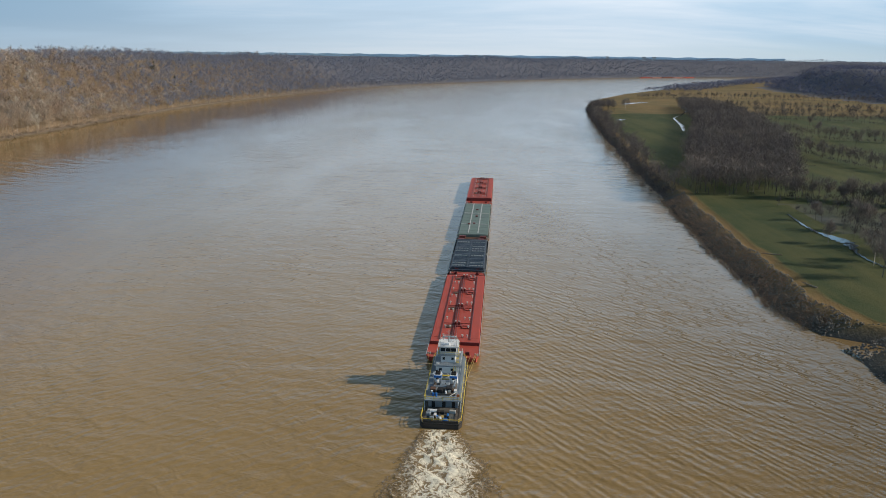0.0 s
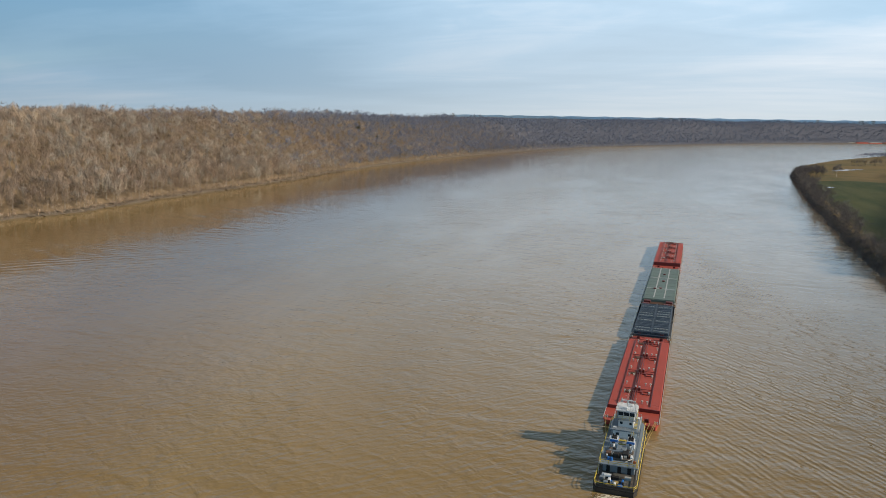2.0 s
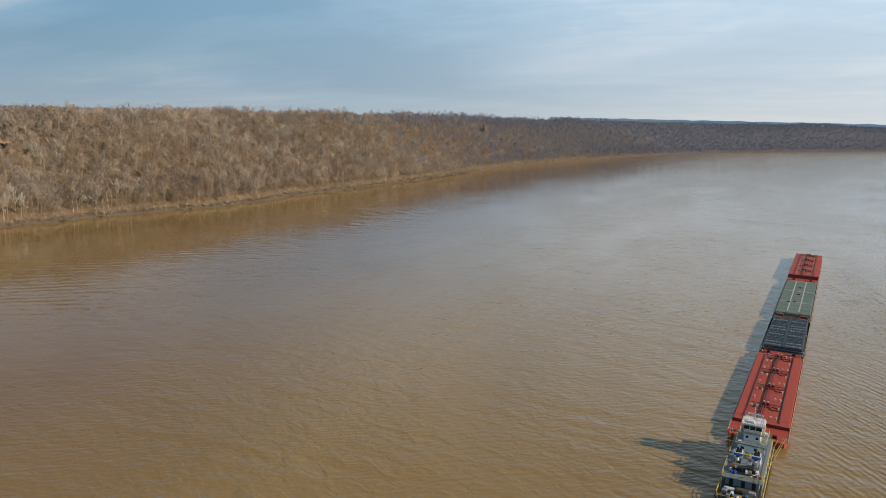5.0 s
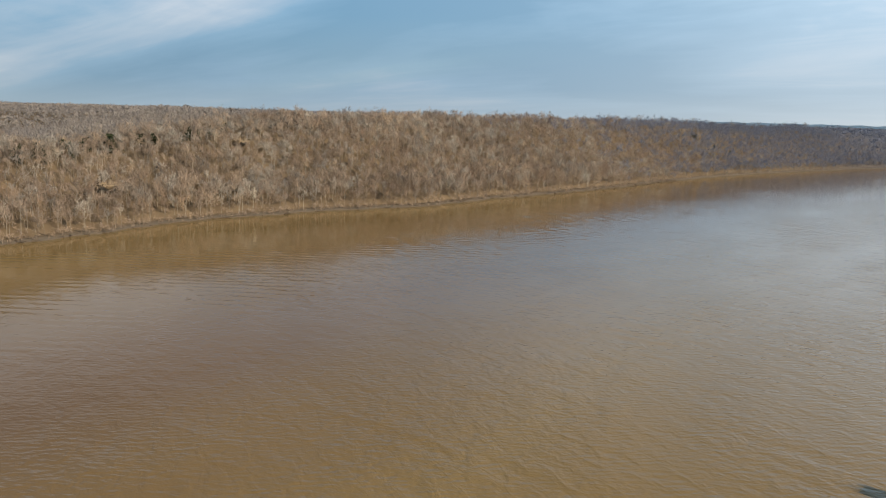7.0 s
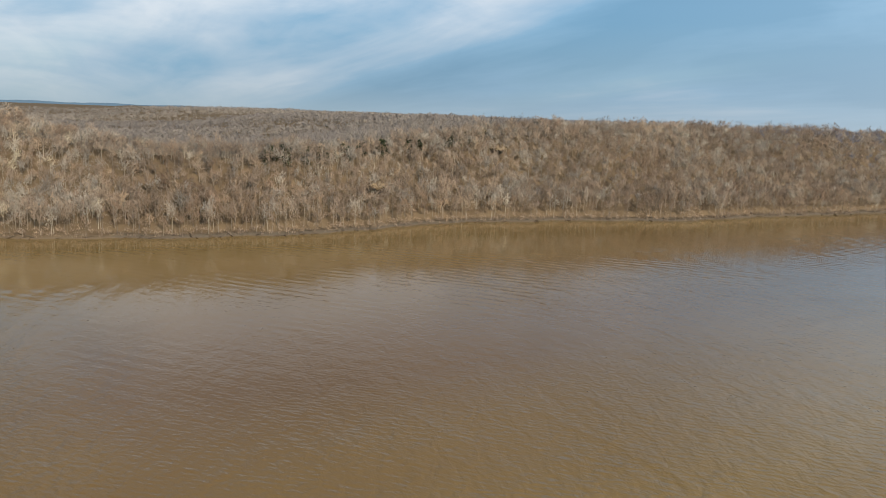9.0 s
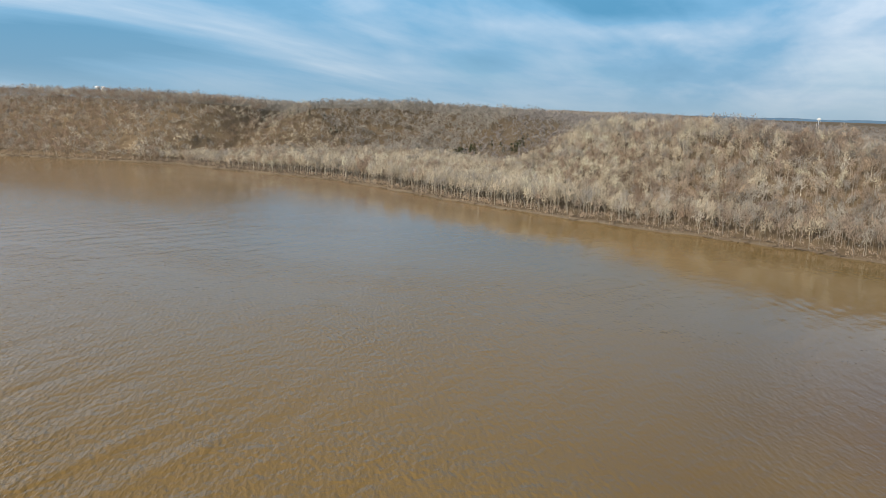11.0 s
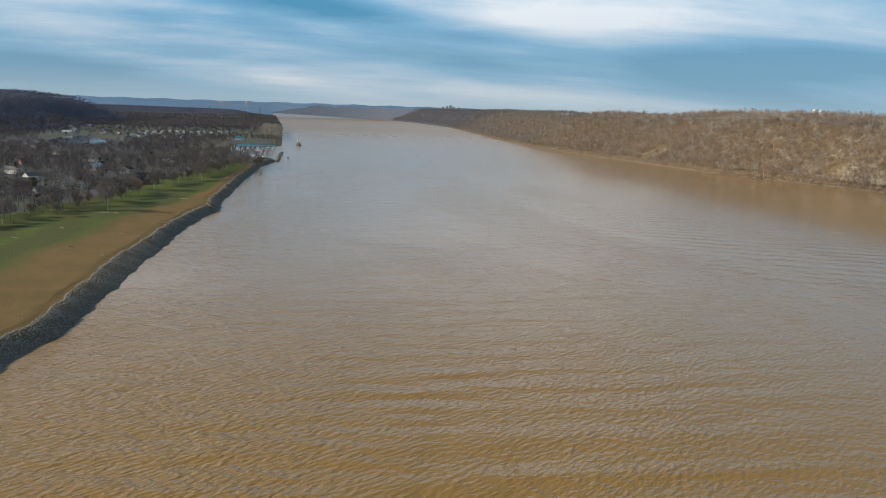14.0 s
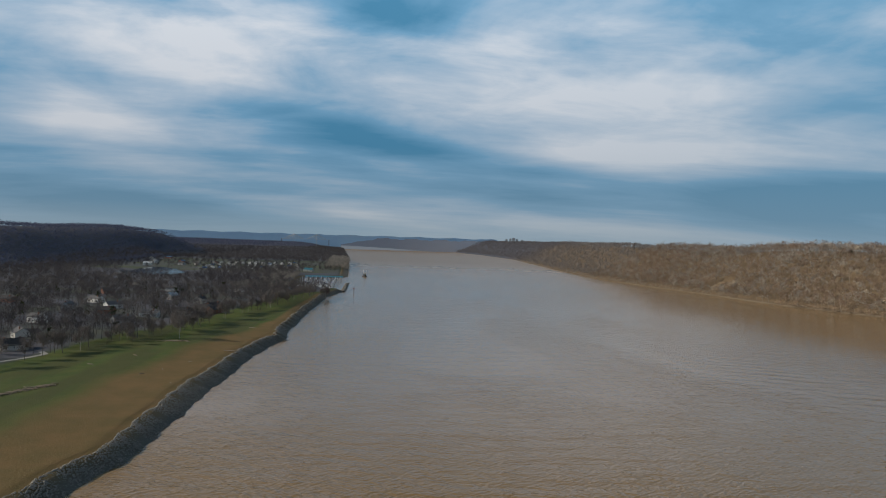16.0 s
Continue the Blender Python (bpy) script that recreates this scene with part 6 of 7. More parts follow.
pool("creek", [(197, 418), (192, 388), (191, 372), (194, 356), (195, 348), (189, 330), (188, 318), (189, 305)], [1.0, 1.4, 1.6, 7.0, 6.0, 1.2, 1.2, 1.0], "shallow flooded ditch reflecting the sky")
pool("puddle", [(243, 1046), (252, 1060)], [7, 9], "pale standing water in a green field")
pool("creek_far", [(288, 900), (305, 960), (321, 1036), (330, 1080), (359, 1139), (400, 1240), (420, 1306), (444, 1415)], [3, 5, 3, 2, 3, 3, 7, 9], "pale flooded ditch between fields")
pool("puddle_far", [(330, 1390), (350, 1420), (391, 1455)], [10, 16, 12], "pale standing water in a dry field")
pool("inlet", [(126, 234), (136, 235), (150, 236)], [3.5, 3.2, 2.0], "pale drain inlet through the stony bank", 0.6)
bm = bmesh.new()
bmesh.ops.create_circle(bm, cap_ends=True, segments=40, radius=1.0)
for v in bm.verts:
    k = 1 + 0.12 * math.sin(3 * math.atan2(v.co.y, v.co.x)) + 0.06 * math.sin(7 * math.atan2(v.co.y, v.co.x))
    px, py = v.co.x * POND[2] * k, v.co.y * POND[3] * k
    v.co.x, v.co.y = px * math.cos(POND[4]) - py * math.sin(POND[4]) + POND[0], px * math.sin(POND[4]) + py * math.cos(POND[4]) + POND[1]
    v.co.z = 5.7
me = bpy.data.meshes.new("pond")
bm.to_mesh(me), bm.free()
me.materials.append(M_STILL)
tagged(new("pond", me), "small pond reflecting the blue sky", "pond", kind="structure")

# ---- single trees ----


def tree_thing(seed, height, label, twigs=620, bark=M_BARK):
    v, f, m = tree_proto(seed, twigs, 0.011, 14, crown=(0.45, 0.40), trunk_w=0.015)
    t = new("tree")
    tagged(t, label, "tree", "single trees")
    for slot, nm, mt in ((1, "trunk", bark), (0, "crown", M_DIMWOOD)):
        sel = f[m == slot]
        used, inv = np.unique(sel, return_inverse=True)
        me = raw_mesh(nm, v[used] * height, inv.reshape(-1, 3), [mt], None, np.full(len(used), 0.8 if slot == 0 else (0.12 if bark is M_BARK else 0.6)))
        o = new(nm, me)
        o.parent = t
    return t


def on_land(x, y, dz=0.0, rz=0.0, s=1.0):
    return Matrix.Translation((x, y, float(land(x, y)) + dz)) @ Matrix.Rotation(radians(rz), 4, "Z") @ Matrix.Scale(s, 4)


kinds = [tree_thing(301 + k, 15.0 if k != 1 else 18.0, "bare grey-brown deciduous tree on the grass" if k != 1 else "tall pale-trunked bare sycamore on the grass", bark=M_BARK if k != 1 else M_PALEBARK) for k in range(4)]
spots = [(167, -567), (141, -600), (200, -525), (198, -556), (112, -827), (124, -800), (104, -872), (92, -960), (96, -930), (150, -640), (176, -592), (160, -622), (138, -700), (133, -745), (120, -790),
         (186, 350), (213, 375), (186, 311), (209, 341), (180, 294), (205, 402), (222, 330), (228, 392), (240, 365), (198, 318), (260, 560), (420, 760), (450, 900), (480, 985), (300, 1250), (225, 470), (246, 455), (262, 448), (218, -470), (232, -455), (150, -655)]
rng = np.random.default_rng(12)
for y in range(-1085, -480, 13):
    q = np.array([[float(lawn_edge(y)) + rng.uniform(-9, 5), y + rng.uniform(-5, 5)]])
    if not open_ground(q)[0]:
        spots.append(tuple(q[0]))
for i, (x, y) in enumerate(spots):
    m = on_land(x, y, -0.15, rng.uniform(0, 360), rng.uniform(0.75, 1.2))
    if i < 4:
        kinds[i].matrix_world = m
    else:
        copy_thing(kinds[i % 4], m @ Matrix.Diagonal((*[1 / q for q in kinds[i % 4].scale], 1)))

# ---- houses, trailers and the harbour ----
H_WALLS = [surface("pale_siding", (0.62, 0.60, 0.55), 0.7, 0, 0.2), surface("grey_siding", (0.34, 0.36, 0.38), 0.7, 0, 0.2), surface("brick_wall", (0.26, 0.12, 0.08), 0.8, 0, 0.4), surface("white_siding", (0.76, 0.76, 0.74), 0.6, 0, 0.15)]
H_ROOFS = [surface("dark_shingles", (0.055, 0.055, 0.06), 0.85, 0, 0.4), surface("grey_shingles", (0.16, 0.16, 0.165), 0.85, 0, 0.4), surface("blue_metal_roof", (0.10, 0.22, 0.42), 0.35, 0.3, 0.2), surface("white_metal_roof", (0.70, 0.72, 0.74), 0.35, 0.2, 0.2), surface("teal_metal_roof", (0.06, 0.26, 0.34), 0.4, 0.2, 0.2)]
P_CONCRETE = surface("concrete", (0.46, 0.44, 0.40), 0.85, 0, 0.3)
P_LOG = surface("driftwood", (0.33, 0.27, 0.20), 0.9, 0, 0.5, 0.8, 5.0)


def gable(w, d, h0, h1, over=0.5):
    bm = bmesh.new()
    a, b = w / 2 + over, d / 2 + over
    pts = [(-a, h0 - 0.15), (0, h1), (a, h0 - 0.15), (a, h0 + 0.05), (0, h1 + 0.25), (-a, h0 + 0.05)]
    f = [bm.verts.new((x, -b, z)) for x, z in pts]
    g = [bm.verts.new((x, b, z)) for x, z in pts]
    bm.faces.new(f)
    bm.faces.new(g[::-1])
    for i in range(6):
        bm.faces.new((f[i], g[i], g[(i + 1) % 6], f[(i + 1) % 6]))
    bmesh.ops.recalc_face_normals(bm, faces=bm.faces[:])
    return bm


def house(m, w, d, h, wall, roof, label, porch=False):
    t = thing("house", m, label, "house", "houses")
    bm = boxes((-w / 2, w / 2, -d / 2, d / 2, -0.8, h))
    for y in (-d / 2, d / 2):
        vs = [bm.verts.new((-w / 2, y, h)), bm.verts.new((w / 2, y, h)), bm.verts.new((0, y, h + w * 0.30))]
        bm.faces.new(vs)
    part("wall", bm, wall, t)
    r = part("roof", gable(w, d, h, h + w * 0.30), roof, t)
    part("chimney", boxes((w * 0.12, w * 0.12 + 0.9, d * 0.2, d * 0.2 + 0.9, h, h + w * 0.30 + 1.0)), H_WALLS[2], r, "brick chimney")
    for sx in (-1, 1):
        for k in range(3):
            y = -d * 0.32 + k * d * 0.32
            x = sx * (w / 2 + 0.02)
            win = part("window", boxes((x - 0.05, x + 0.05, y - 0.7, y + 0.7, 0.9, 2.3)), P_WHITE, t)
            part("pane", boxes((x + sx * 0.035 - 0.03, x + sx * 0.035 + 0.03, y - 0.58, y + 0.58, 1.02, 2.18)), P_GLASS, win)
    for sy in (-1, 1):
        y = sy * (d / 2 + 0.02)
        win = part("window", boxes((-w * 0.3 - 0.7, -w * 0.3 + 0.7, y - 0.05, y + 0.05, 0.9, 2.3)), P_WHITE, t)
        part("pane", boxes((-w * 0.3 - 0.58, -w * 0.3 + 0.58, y + sy * 0.035 - 0.03, y + sy * 0.035 + 0.03, 1.02, 2.18)), P_GLASS, win)
        part("door", boxes((w * 0.15, w * 0.15 + 1.0, y - 0.05, y + 0.05, 0.0, 2.1)), P_DARKRED, t)
    if porch:
        part("porch_roof", boxes((-w / 2 - 4.2, -w / 2 + 0.2, -d / 2, d / 2, h - 0.1, h + 0.25), bevel=0.08), H_ROOFS[0], t, "dark porch roof")
        for k in range(6):
            y = -d / 2 + 0.4 + k * (d - 0.8) / 5
            part("porch_post", boxes((-w / 2 - 4.0, -w / 2 - 3.7, y - 0.15, y + 0.15, -0.6, h)), P_WHITE, t, "white porch post")
        part("porch_rail", boxes((-w / 2 - 3.95, -w / 2 - 3.8, -d / 2 + 0.4, d / 2 - 0.4, 0.8, 0.95)), P_WHITE, t)
        part("porch_floor", boxes((-w / 2 - 4.2, -w / 2, -d / 2, d / 2, -0.8, 0.05)), P_CONCRETE, t)
    return t


def trailer(wall, roof, label):
    t = thing("trailer", Matrix(), label, "trailer", "trailers in the park")
    part("body", boxes((-1.5, 1.5, -5.2, 5.2, 0.5, 3.1), bevel=0.18), wall, t)
    part("roof", prism([(-1.6, -5.3), (1.6, -5.3), (1.6, 5.3), (-1.6, 5.3)], 3.1, 3.5, 0.8), roof, t)
    part("window_strip", boxes((-1.54, -1.5, -4.0, 3.6, 1.7, 2.4), (1.5, 1.54, -4.0, 3.6, 1.7, 2.4)), P_GLASS, t)
    for y in (-2.5, 2.5):
        for x in (-1.35, 1.35):
            part("wheel", rods(((x - 0.12, y, 0.4), (x + 0.12, y, 0.4), 0.4), n=10), P_SOOT, t)
    part("awning", boxes((1.5, 3.6, -3.0, 2.0, 2.7, 2.78)), roof, t)
    return t


# a pale drive before the porch
drv = [(234, -470), (224, -489), (214, -507), (209, -520), (216, -530)]
V, F = [], []
for i, (x, y) in enumerate(drv):
    (x0, y0), (x1, y1) = drv[max(0, i - 1)], drv[min(len(drv) - 1, i + 1)]
    n = np.array([-(y1 - y0), x1 - x0]) / math.hypot(x1 - x0, y1 - y0)
    for k in (-2.0, 2.0):
        q = np.array([x, y]) + n * k
        V.append((q[0], q[1], float(land(q[0], q[1])) + 0.12))
    if i:
        F += [[2 * i - 2, 2 * i - 1, 2 * i + 1], [2 * i - 2, 2 * i + 1, 2 * i]]
tagged(new("driveway", raw_mesh("driveway", np.array(V), np.array(F), [P_CONCRETE])), "pale concrete drive before the porch", "driveway", kind="structure")
house(on_land(240, -540, 0.3, -48), 12, 16, 3.6, H_WALLS[3], H_ROOFS[0], "white lawn house with a dark roof and columned porch", True)
house(on_land(256, -592, 0.3, 35), 11, 15, 4.5, H_WALLS[0], H_ROOFS[1], "pale house behind bare trees and hedges")
rng = np.random.default_rng(4)
for i, (x, y) in enumerate(HOUSES):
    r = 3 if i in (12, 15, 28) else (2 if i in (14, 18) else i % 2)
    names = ("dark", "grey", "blue metal", "white metal")
    k = i % 4
    wall = ("pale", "grey", "brick", "white")[k]
    house(on_land(x, y, 0.2, rng.uniform(0, 180)), rng.uniform(9, 13), rng.uniform(12, 20), rng.uniform(3, 5.2), H_WALLS[k], H_ROOFS[r], "%s house with a %s roof among bare trees" % (wall, names[r]))
protos = [trailer(H_WALLS[3], H_ROOFS[3], "white camping trailer parked on grass"), trailer(H_WALLS[1], H_ROOFS[3], "grey camping trailer with a pale roof"), trailer(H_WALLS[0], H_ROOFS[1], "pale camping trailer with a grey roof"), trailer(P_BLUE, H_ROOFS[2], "blue camping trailer parked on grass")]
n = 0
for row in range(8):
    for col in range(13):
        if rng.random() < 0.22:
            continue
        x, y = 150 + col * 17 + rng.normal(0, 2.5) + row * 6, -1790 - row * 56 + col * 8 + rng.normal(0, 4)
        m = on_land(x, y, 0.0, 60 + rng.normal(0, 14))
        k = int(rng.choice(4, p=[0.48, 0.2, 0.24, 0.08]))
        if n < 4:
            protos[n].matrix_world = m
        else:
            copy_thing(protos[k], m)
        n += 1

# harbour: docks, covered slips, boats and pilings


def dock(x0, y0, x1, y1):
    t = thing("dock", Matrix.Translation((x0, y0, 0)), "grey floating dock with pale pilings in the harbour", "dock", "docks")
    L = math.hypot(x1 - x0, y1 - y0)
    t.matrix_world = Matrix.Translation((x0, y0, 0)) @ Matrix.Rotation(math.atan2(y1 - y0, x1 - x0), 4, "Z")
    part("deck", boxes((0, L, -1.1, 1.1, 0.25, 0.6)), P_CONCRETE, t)
    for k in range(int(L / 9) + 1):
        for s in (-1.35, 1.35):
            part("piling", rods(((k * 9, s, -3), (k * 9, s, 10.5), 0.34), n=8), P_WHITE, t, "white dock piling")
    for k in range(int(L / 9)):
        for s in (-1, 1):
            part("finger", boxes((k * 9 + 0.3, k * 9 + 1.1, min(s * 1.1, s * 9), max(s * 1.1, s * 9), 0.25, 0.5)), P_CONCRETE, t)


def boat(label):
    t = thing("cabin_cruiser", Matrix(), label, "boat", "boats in the harbour")
    part("hull", prism([(-1.5, -4.5), (1.5, -4.5), (1.6, 1.0), (0.9, 3.6), (0, 5.2), (-0.9, 3.6), (-1.6, 1.0)], -0.4, 1.3, 1.06), P_WHITE, t)
    part("cabin", prism([(-1.15, -2.4), (1.15, -2.4), (1.15, 1.2), (0.5, 2.6), (-0.5, 2.6), (-1.15, 1.2)], 1.3, 2.5, 0.85), P_WHITE, t)
    part("cabin_window", prism([(-1.17, -2.0), (1.17, -2.0), (1.17, 1.1), (0.5, 2.5), (-0.5, 2.5), (-1.17, 1.1)], 1.75, 2.2, 0.93), P_GLASS, t)
    part("flybridge", boxes((-0.9, 0.9, -1.6, 0.4, 2.5, 3.2), bevel=0.1), P_WHITE, t)
    part("canopy", boxes((-1.1, 1.1, -2.2, 0.8, 4.2, 4.3)), P_BLUE, t, "blue canvas canopy")
    part("canopy_frame", rods(((-1, -2, 2.5), (-1, -2, 4.2), 0.05), ((1, -2, 2.5), (1, -2, 4.2), 0.05), ((-1, 0.6, 2.5), (-1, 0.6, 4.2), 0.05), ((1, 0.6, 2.5), (1, 0.6, 4.2), 0.05)), P_PALE, t)
    return t


for x0, y0, x1, y1 in ((112, -1275, 44, -1268), (112, -1330, 42, -1326), (112, -1390, 40, -1388), (112, -1450, 38, -1452)):
    dock(x0, y0, x1, y1)
first = boat("white cabin cruiser moored at a dock")
n = 0
for y in (-1271, -1328, -1389, -1451):
    for k in range(7):
        for s in (-6.0, 6.0):
            if rng.random() < 0.3:
                continue
            m = pose(106 - k * 9.2, y + s * 1.15, 0.0, 0, 0, 0 if s < 0 else 180) @ Matrix.Scale(1.35, 4)
            if n == 0:
                first.matrix_world = m
            else:
                copy_thing(first, m)
            n += 1
t = thing("covered_slips", pose(75, -1530, 0, 0, 0, 2), "long blue-green roofed boat shed over the water", "boat shed")
part("roof", gable(16, 76, 5.2, 7.4), H_ROOFS[4], t).rotation_euler = (0, 0, radians(90))
for k in range(9):
    for s in (-7.5, 7.5):
        part("post", rods(((-36 + k * 9, s, -3), (-36 + k * 9, s, 5.3), 0.22), n=8), P_WHITE, t, "white post")
part("deck", boxes((-37, 37, -1.2, 1.2, 0.3, 0.6)), P_CONCRETE, t)
house(on_land(150, -1600, 0.2, 80), 12, 22, 4.0, H_WALLS[1], H_ROOFS[2], "grey harbour building with a blue metal roof")
house(on_land(120, -1720, 0.2, 70), 12, 20, 4.0, H_WALLS[0], H_ROOFS[4], "pale building with a teal roof near the harbour")

# work boat at anchor off the harbour
w = thing("work_boat", pose(-9, -1664, 0, 0, 0, 20), "dark work boat with two pale spud masts", "boat")
part("hull", prism([(-4, -8), (4, -8), (4.2, 5), (2.4, 9), (-2.4, 9), (-4.2, 5)], -0.8, 1.7, 1.03), P_BLACK, w)
part("deckhouse", boxes((-2.6, 2.6, -5, 2, 1.7, 5.2), bevel=0.15), P_SOOT, w, "dark deckhouse")
part("wheelhouse", boxes((-1.7, 1.7, -2, 1.4, 5.2, 7.6), bevel=0.12), P_WHITE, w, "white wheelhouse")
part("wheelhouse_window", boxes((-1.74, 1.74, -2.04, 1.44, 6.1, 7.0)), P_GLASS, w)
for x, y in ((-3.6, -6.5), (3.8, 6.0)):
    part("spud_mast", rods(((x, y, 0.5), (x * 1.5, y, 15.5), 0.5, 0.4), n=8), P_WHITE, w, "pale spud mast")
part("crane_boom", rods(((0, 4, 2), (2.5, 7.5, 9), 0.25), n=6), P_YELLOW, w)
w = thing("channel_marker", pose(10.6, -1195, 0), "weathered channel marker post standing in the river", "marker")
part("post", rods(((0, 0, -4), (0, 0, 7.5), 0.4, 0.35), n=10), P_RUST, w)
part("board", boxes((-1.1, 1.1, -0.12, 0.12, 5.4, 7.8)), P_DARKRED, w, "red marker board")

# ---- driftwood and logs ----


def log(x, y, length, r, rz, label="bleached driftwood log lying on the grass"):
    t = thing("log", on_land(x, y, r * 0.7, rz), label, "log", "driftwood logs")
    part("stem", rods(((0, -length / 2, 0), (0.2, length / 2, 0.1), r, r * 0.55), n=9), P_LOG, t)
    part("branch_stub", rods(((0, length * 0.2, 0), (0.5, length * 0.3, r * 2.2), r * 0.4, r * 0.15), n=6), P_LOG, t)


for x, y, L, r, a in ((92, -547, 10, 0.5, 80), (84, -591, 6, 0.5, 10), (140, -585, 9, 0.45, 70), (136, -588, 7, 0.4, 110), (145, -586, 6, 0.35, 85), (150, -517, 5, 0.3, 40), (167, -483, 5, 0.3, 60), (145, 283, 7, 0.35, 25), (150, 330, 9, 0.3, 75),
                      (120, -470, 3, 0.25, 20), (128, -455, 3, 0.25, 120), (110, -500, 3, 0.2, 60), (60, -640, 12, 0.4, 95), (52, -641, 8, 0.3, 70), (105, -430, 3, 0.2, 30), (96, -680, 8, 0.4, 60)):
    log(x, y, L, r, a)
rng = np.random.default_rng(31)
V, F = [], []
for k in range(420):
    f = rng.random()
    c = np.array([181 - 16 * f + rng.normal(0, 1.4), -388 - 32 * f + rng.normal(0, 1.8), 0]) if k < 300 else np.array([140 + rng.normal(0, 5), -586 + rng.normal(0, 2.0), 0])
    c[2] = float(land(c[0], c[1])) + rng.uniform(0.05, 0.6)
    a, L, r = rng.uniform(0, 6.28), rng.uniform(0.8, 3.2), rng.uniform(0.07, 0.18)
    d = np.array([math.cos(a), math.sin(a), rng.uniform(-0.15, 0.15)]) * L / 2
    n1, n2 = np.array([-math.sin(a), math.cos(a), 0]) * r, np.array([0, 0, r])
    b = len(V)
    for e in (c - d, c + d):
        V += [e + n1 - n2, e - n1 - n2, e + n2]
    F += [[b, b + 1, b + 4], [b, b + 4, b + 3], [b + 1, b + 2, b + 5], [b + 1, b + 5, b + 4], [b + 2, b, b + 3], [b + 2, b + 3, b + 5]]
tagged(new("driftwood", raw_mesh("driftwood", np.array(V), np.array(F), [P_LOG])), "line of flood driftwood left on the grass", "driftwood", kind="stuff")
# fallen timber along the foot of the bluff
V, F = [], []
for k in range(900):
    y = rng.uniform(-1100, 1100)
    c = np.array([float(x_in(y)) - rng.uniform(-1.5, 8), y, 0])
    c[2] = max(float(land(c[0], c[1])), 0.0) + rng.uniform(0.1, 0.8)
    a, L, r = rng.uniform(0, 6.28), rng.uniform(3, 11), rng.uniform(0.12, 0.32)
    d = np.array([math.cos(a), math.sin(a), rng.uniform(-0.12, 0.25)]) * L / 2
    n1, n2 = np.array([-math.sin(a), math.cos(a), 0]) * r, np.array([0, 0, r])
    b = len(V)
    for e in (c - d, c + d):
        V += [e + n1 - n2, e - n1 - n2, e + n2]
    F += [[b, b + 1, b + 4], [b, b + 4, b + 3], [b + 1, b + 2, b + 5], [b + 1, b + 5, b + 4], [b + 2, b, b + 3], [b + 2, b + 3, b + 5]]
tagged(new("fallen_timber", raw_mesh("fallen_timber", np.array(V), np.array(F), [surface("wet_timber", (0.17, 0.13, 0.09), 0.9, 0, 0.5, 0.8, 5.0)])), "fallen trunks and flood timber on the bluff shore", "driftwood", kind="stuff")

# ---- far landmarks ----


def polar(az, d):
    return -math.sin(radians(az)) * d, math.cos(radians(az)) * d


def water_tower(az, d, top, r, label):
    x, y = polar(az, d)
    g = float(land(x, y))
    t = thing("water_tower", Matrix.Translation((x, y, g - 0.5)), label, "water tower", "water towers")
    h = top - g + 0.5
    bm = bmesh.new()
    bmesh.ops.create_uvsphere(bm, u_segments=20, v_segments=12, radius=r)
    for v in bm.verts:
        v.co.z = v.co.z * 0.72 + h - r * 0.72
    part("tank", bm, P_WHITE, t, smooth=True)
    part("riser", rods(((0, 0, 0), (0, 0, h - r * 1.2), 0.9), n=10), P_WHITE, t)
    for k in range(6):
        a = k * math.pi / 3
        part("leg", rods(((math.cos(a) * r * 1.05, math.sin(a) * r * 1.05, 0), (math.cos(a) * r * 0.86, math.sin(a) * r * 0.86, h - r * 0.7), 0.4), n=6), P_WHITE, t)
    return t


water_tower(142.44, 1900, 116.0, 5.6, "white water tower on legs above the wooded ridge")
water_tower(142.05, 1930, 116.0, 5.2, "white water tower on legs above the wooded ridge")
water_tower(91.1, 3400, 92.0, 7.5, "pale water tower over the distant woods")


def shed(az, d, w, h, dz, wall, label):
    x, y = polar(az, d)
    t = thing("long_building", Matrix.Translation((x, y, float(land(x, y)) + dz)) @ Matrix.Rotation(radians(az), 4, "Z"), label, "building", "far buildings")
    part("wall", boxes((-w / 2, w / 2, -9, 9, -30, h)), wall, t)
    part("roof", prism([(-w / 2 - 0.5, -9.5), (w / 2 + 0.5, -9.5), (w / 2 + 0.5, 9.5), (-w / 2 - 0.5, 9.5)], h, h + 1.0, 0.95), H_ROOFS[3], t)
    for k in range(6):
        x0 = -w / 2 + (k + 0.5) * w / 6
        part("window", boxes((x0 - w / 20, x0 + w / 20, -9.08, -9.0, h * 0.35, h * 0.75)), P_GLASS, t)


shed(121.35, 1750, 32, 6, 10, H_WALLS[3], "long white building above the trees")
shed(120.2, 1900, 30, 6, 8, H_WALLS[0], "long pale building above the trees")
for az, w in ((-1.6, 26), (-2.3, 20), (-3.0, 16), (-14.6, 22), (-15.3, 18), (-12.0, 14)):
    shed(az, 3900 if az > -5 else 4200, w, 6, 14, H_WALLS[3], "small pale building on the distant ridge")


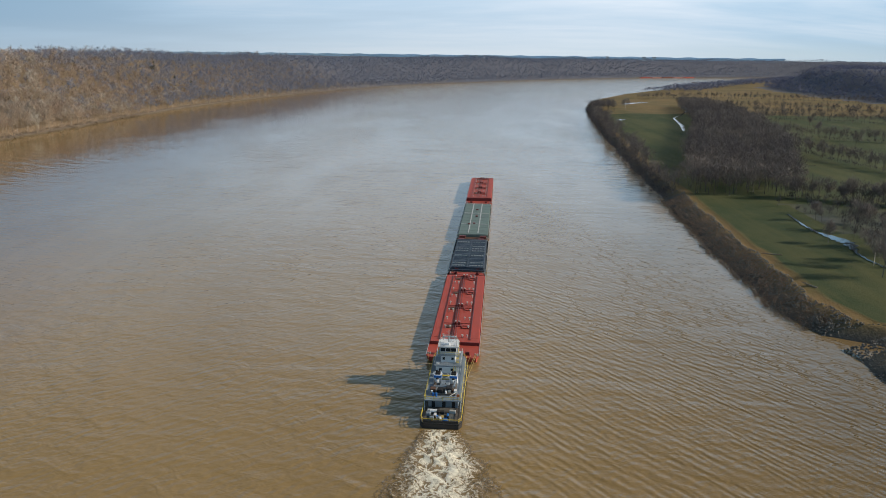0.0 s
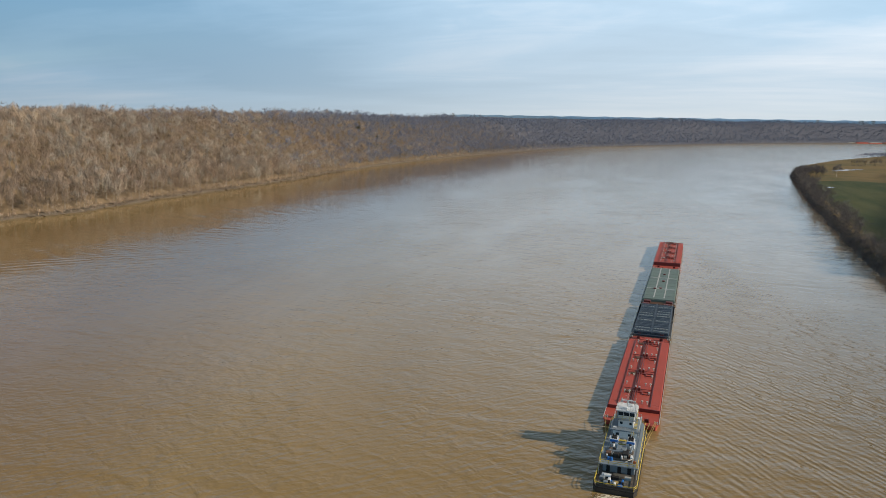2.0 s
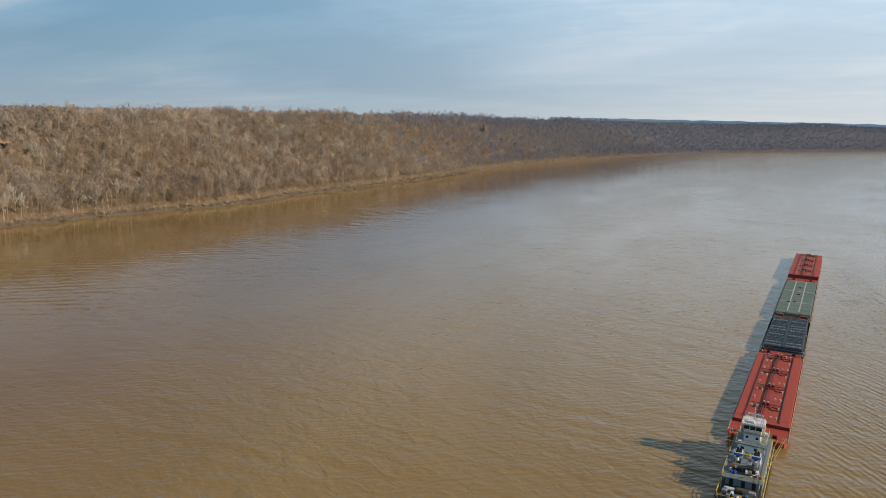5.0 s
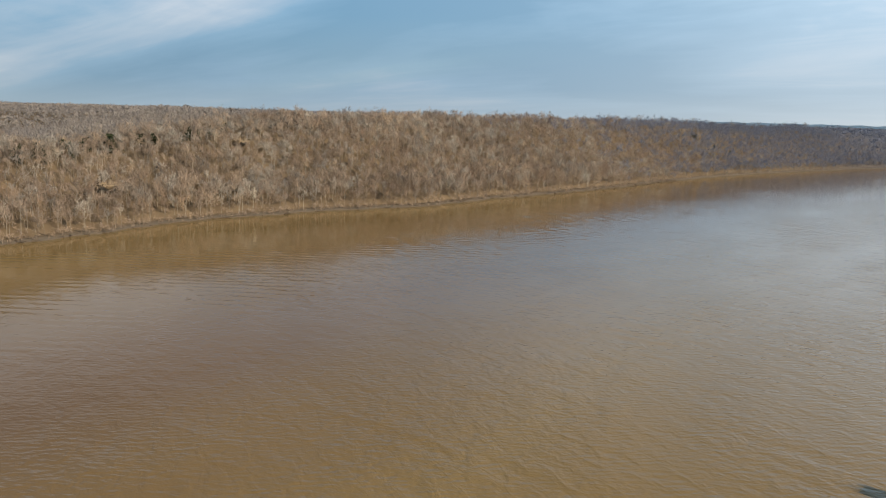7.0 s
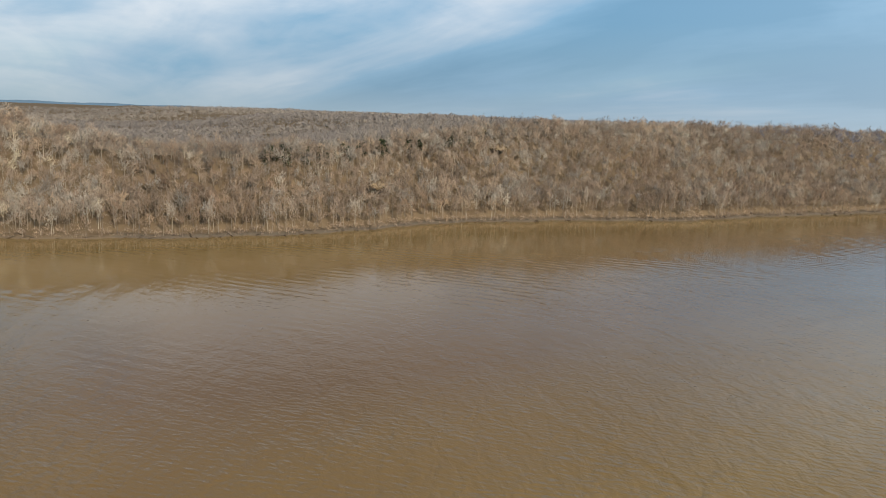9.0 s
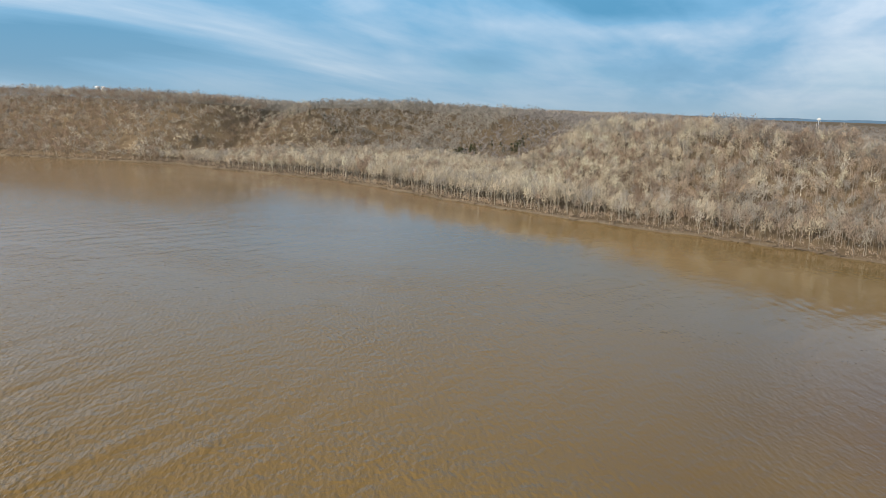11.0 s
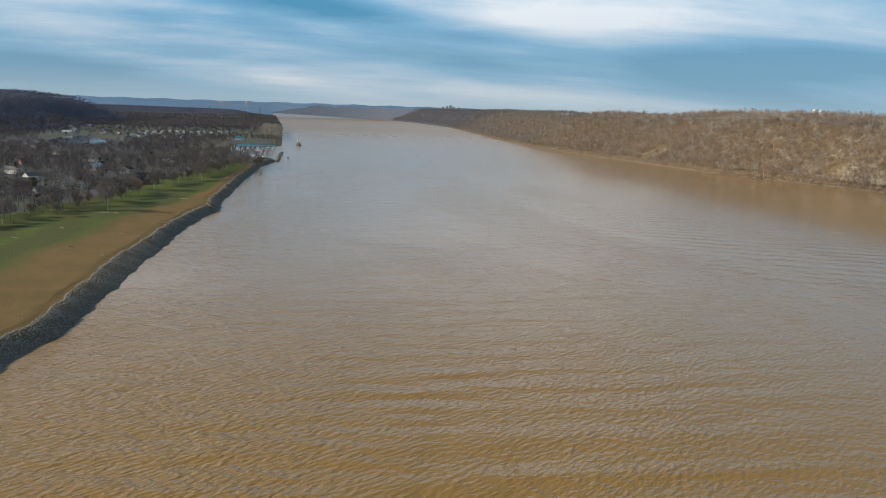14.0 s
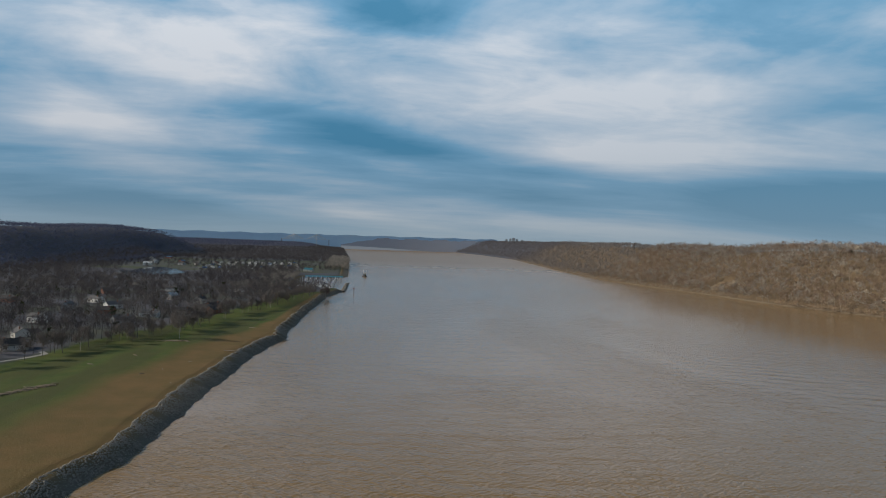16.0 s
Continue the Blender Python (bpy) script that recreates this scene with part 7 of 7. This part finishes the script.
def rock_face(az, d, z0, w, h, seed, label):
    """A bare craggy ledge of pale limestone in the slope."""
    rng = np.random.default_rng(seed)
    x, y = polar(az, d)
    nu, nv = 22, 12
    U, Vv = np.meshgrid(np.linspace(-1, 1, nu), np.linspace(0, 1, nv))
    step = np.floor(Vv * 4 + 0.6 * np.sin(U * 5)) / 4
    X = U * w / 2 * (0.8 + 0.2 * np.sin(Vv * 9 + seed + 2 * (U > 0))) + rng.normal(0, w * 0.012, U.shape)
    Y = (step * 0.8 + Vv * 0.7) * h + rng.normal(0, 0.5, U.shape) + 5 * U ** 2
    crest = (1 - 0.55 * np.abs(U) ** 3) * (0.62 + 0.38 * np.sin(U * 6 + seed) * np.sin(U * 15 + 2 * seed))
    Z = Vv * h * crest + rng.normal(0, 0.35, U.shape)
    idx = np.arange(U.size).reshape(U.shape)
    q = np.stack([idx[:-1, :-1], idx[:-1, 1:], idx[1:, 1:], idx[1:, :-1]], -1).reshape(-1, 4)
    me = raw_mesh("rock_outcrop", np.stack([X, Y, Z], -1).reshape(-1, 3), np.concatenate([q[:, [0, 1, 2]], q[:, [0, 2, 3]]]), [M_LIME])
    ob = new("rock_outcrop", me)
    ob.matrix_world = Matrix.Translation((x, y, z0)) @ Matrix.Rotation(radians(az), 4, "Z")
    tagged(ob, label, "rock", "rock outcrops")


M_LIME = surface("pale_limestone", (0.40, 0.31, 0.19), 0.9, 0, 0.7, 0.12, 1.2, 0.6, (0.20, 0.15, 0.10))
for k, (cx, cy, rad) in enumerate(CLIFFS):
    # ledges that follow the slope, ragged at the rim
    nu = 30
    U, W = np.meshgrid(np.linspace(-1.3, 1.3, nu), np.linspace(-1.3, 1.3, nu))
    X, Y = cx + W * rad, cy + U * rad
    rr = np.hypot(U, W) + 0.16 * np.sin(5 * np.arctan2(U, W) + k) + 0.08 * np.sin(11 * np.arctan2(U, W))
    jag = np.random.default_rng(60 + k).normal(0, 0.5, U.shape)
    Z = land(X, Y)
    Z = np.floor(Z / 5.0 + 0.3 * np.sin(U * 4)) * 3.2 + Z * 0.36 + 1.6 + jag - 9.0 * ramp01((rr - 0.82) / 0.25)
    idx = np.arange(U.size).reshape(U.shape)
    q = np.stack([idx[:-1, :-1], idx[:-1, 1:], idx[1:, 1:], idx[1:, :-1]], -1).reshape(-1, 4)
    me = raw_mesh("rock_outcrop", np.stack([X, Y, Z], -1).reshape(-1, 3), np.concatenate([q[:, [0, 1, 2]], q[:, [0, 2, 3]]]), [M_LIME])
    tagged(new("rock_outcrop", me), ("bare tan limestone cliff in the wooded bluff", "tan limestone ledge among bare trees")[k], "rock", "rock outcrops")
rock_face(54.9, 760, 58, 18, 7, 3, "pale limestone ledge near the bluff top")
rock_face(64.3, 625, 29, 24, 5, 4, "pale limestone ledge in the slope")
rock_face(72.0, 650, 52, 18, 7, 5, "pale limestone ledge near the bluff top")

# cable-stayed bridge far downstream
bx, by = polar(-175.7, 4700)
t = thing("cable_stayed_bridge", Matrix.Translation((bx, by, 0)) @ Matrix.Rotation(radians(4.3), 4, "Z"), "white cable-stayed bridge far down the river", "bridge")
TOPZ = 97.0
part("deck", boxes((-150, 150, -8, 8, 59, 60.6)), P_WHITE, t)
for px in (-70, 70):
    p = part("pylon", rods(((px, -14, -4), (px, -3, TOPZ), 2.6, 1.6), ((px, 14, -4), (px, 3, TOPZ), 2.6, 1.6), n=6), P_WHITE, t)
    for k in range(1, 9):
        for s in (-1, 1):
            part("cable", rods(((px, 0, TOPZ - 1 - k * 0.5), (px + s * k * 8.2, 0, 60.5), 0.7), n=4), P_WHITE, p)
for px in (-146, 146):
    part("pier", boxes((px - 1.2, px + 1.2, -6, 6, -4, 59)), P_RUST, t)
# towers of the far city
for k, (az, w, top) in enumerate(((168.0, 16, 98), (168.25, 20, 106), (168.5, 14, 101), (167.6, 18, 95), (168.8, 16, 96))):
    x, y = polar(az, 4850)
    t = thing("tower_block", Matrix.Translation((x, y, 30)) @ Matrix.Rotation(radians(az), 4, "Z"), "hazy tower block of the distant city", "building", "city towers")
    part("wall", boxes((-w / 2, w / 2, -w / 2, w / 2, 0, top - 30)), H_WALLS[1], t)
    part("roof", boxes((-w / 3, w / 3, -w / 3, w / 3, top - 30, top - 27)), H_WALLS[1], t)

# moored barges on the far bend
for k in range(6):
    x, y = 802 + k * 55, 3315 + k * 22
    t = thing("moored_barge", pose(x, y, 0, 0, 0, -68), "rusty red barge moored on the far shore", "barge", "moored barges")
    part("hull", barge_hull(56, 11, 3.2, 6.0), P_RED if k % 3 else P_RUST, t)
    part("coaming", boxes((-4.8, 4.8, 4, 52, 3.1, 4.6)), P_RED if k % 2 else P_PALE, t)
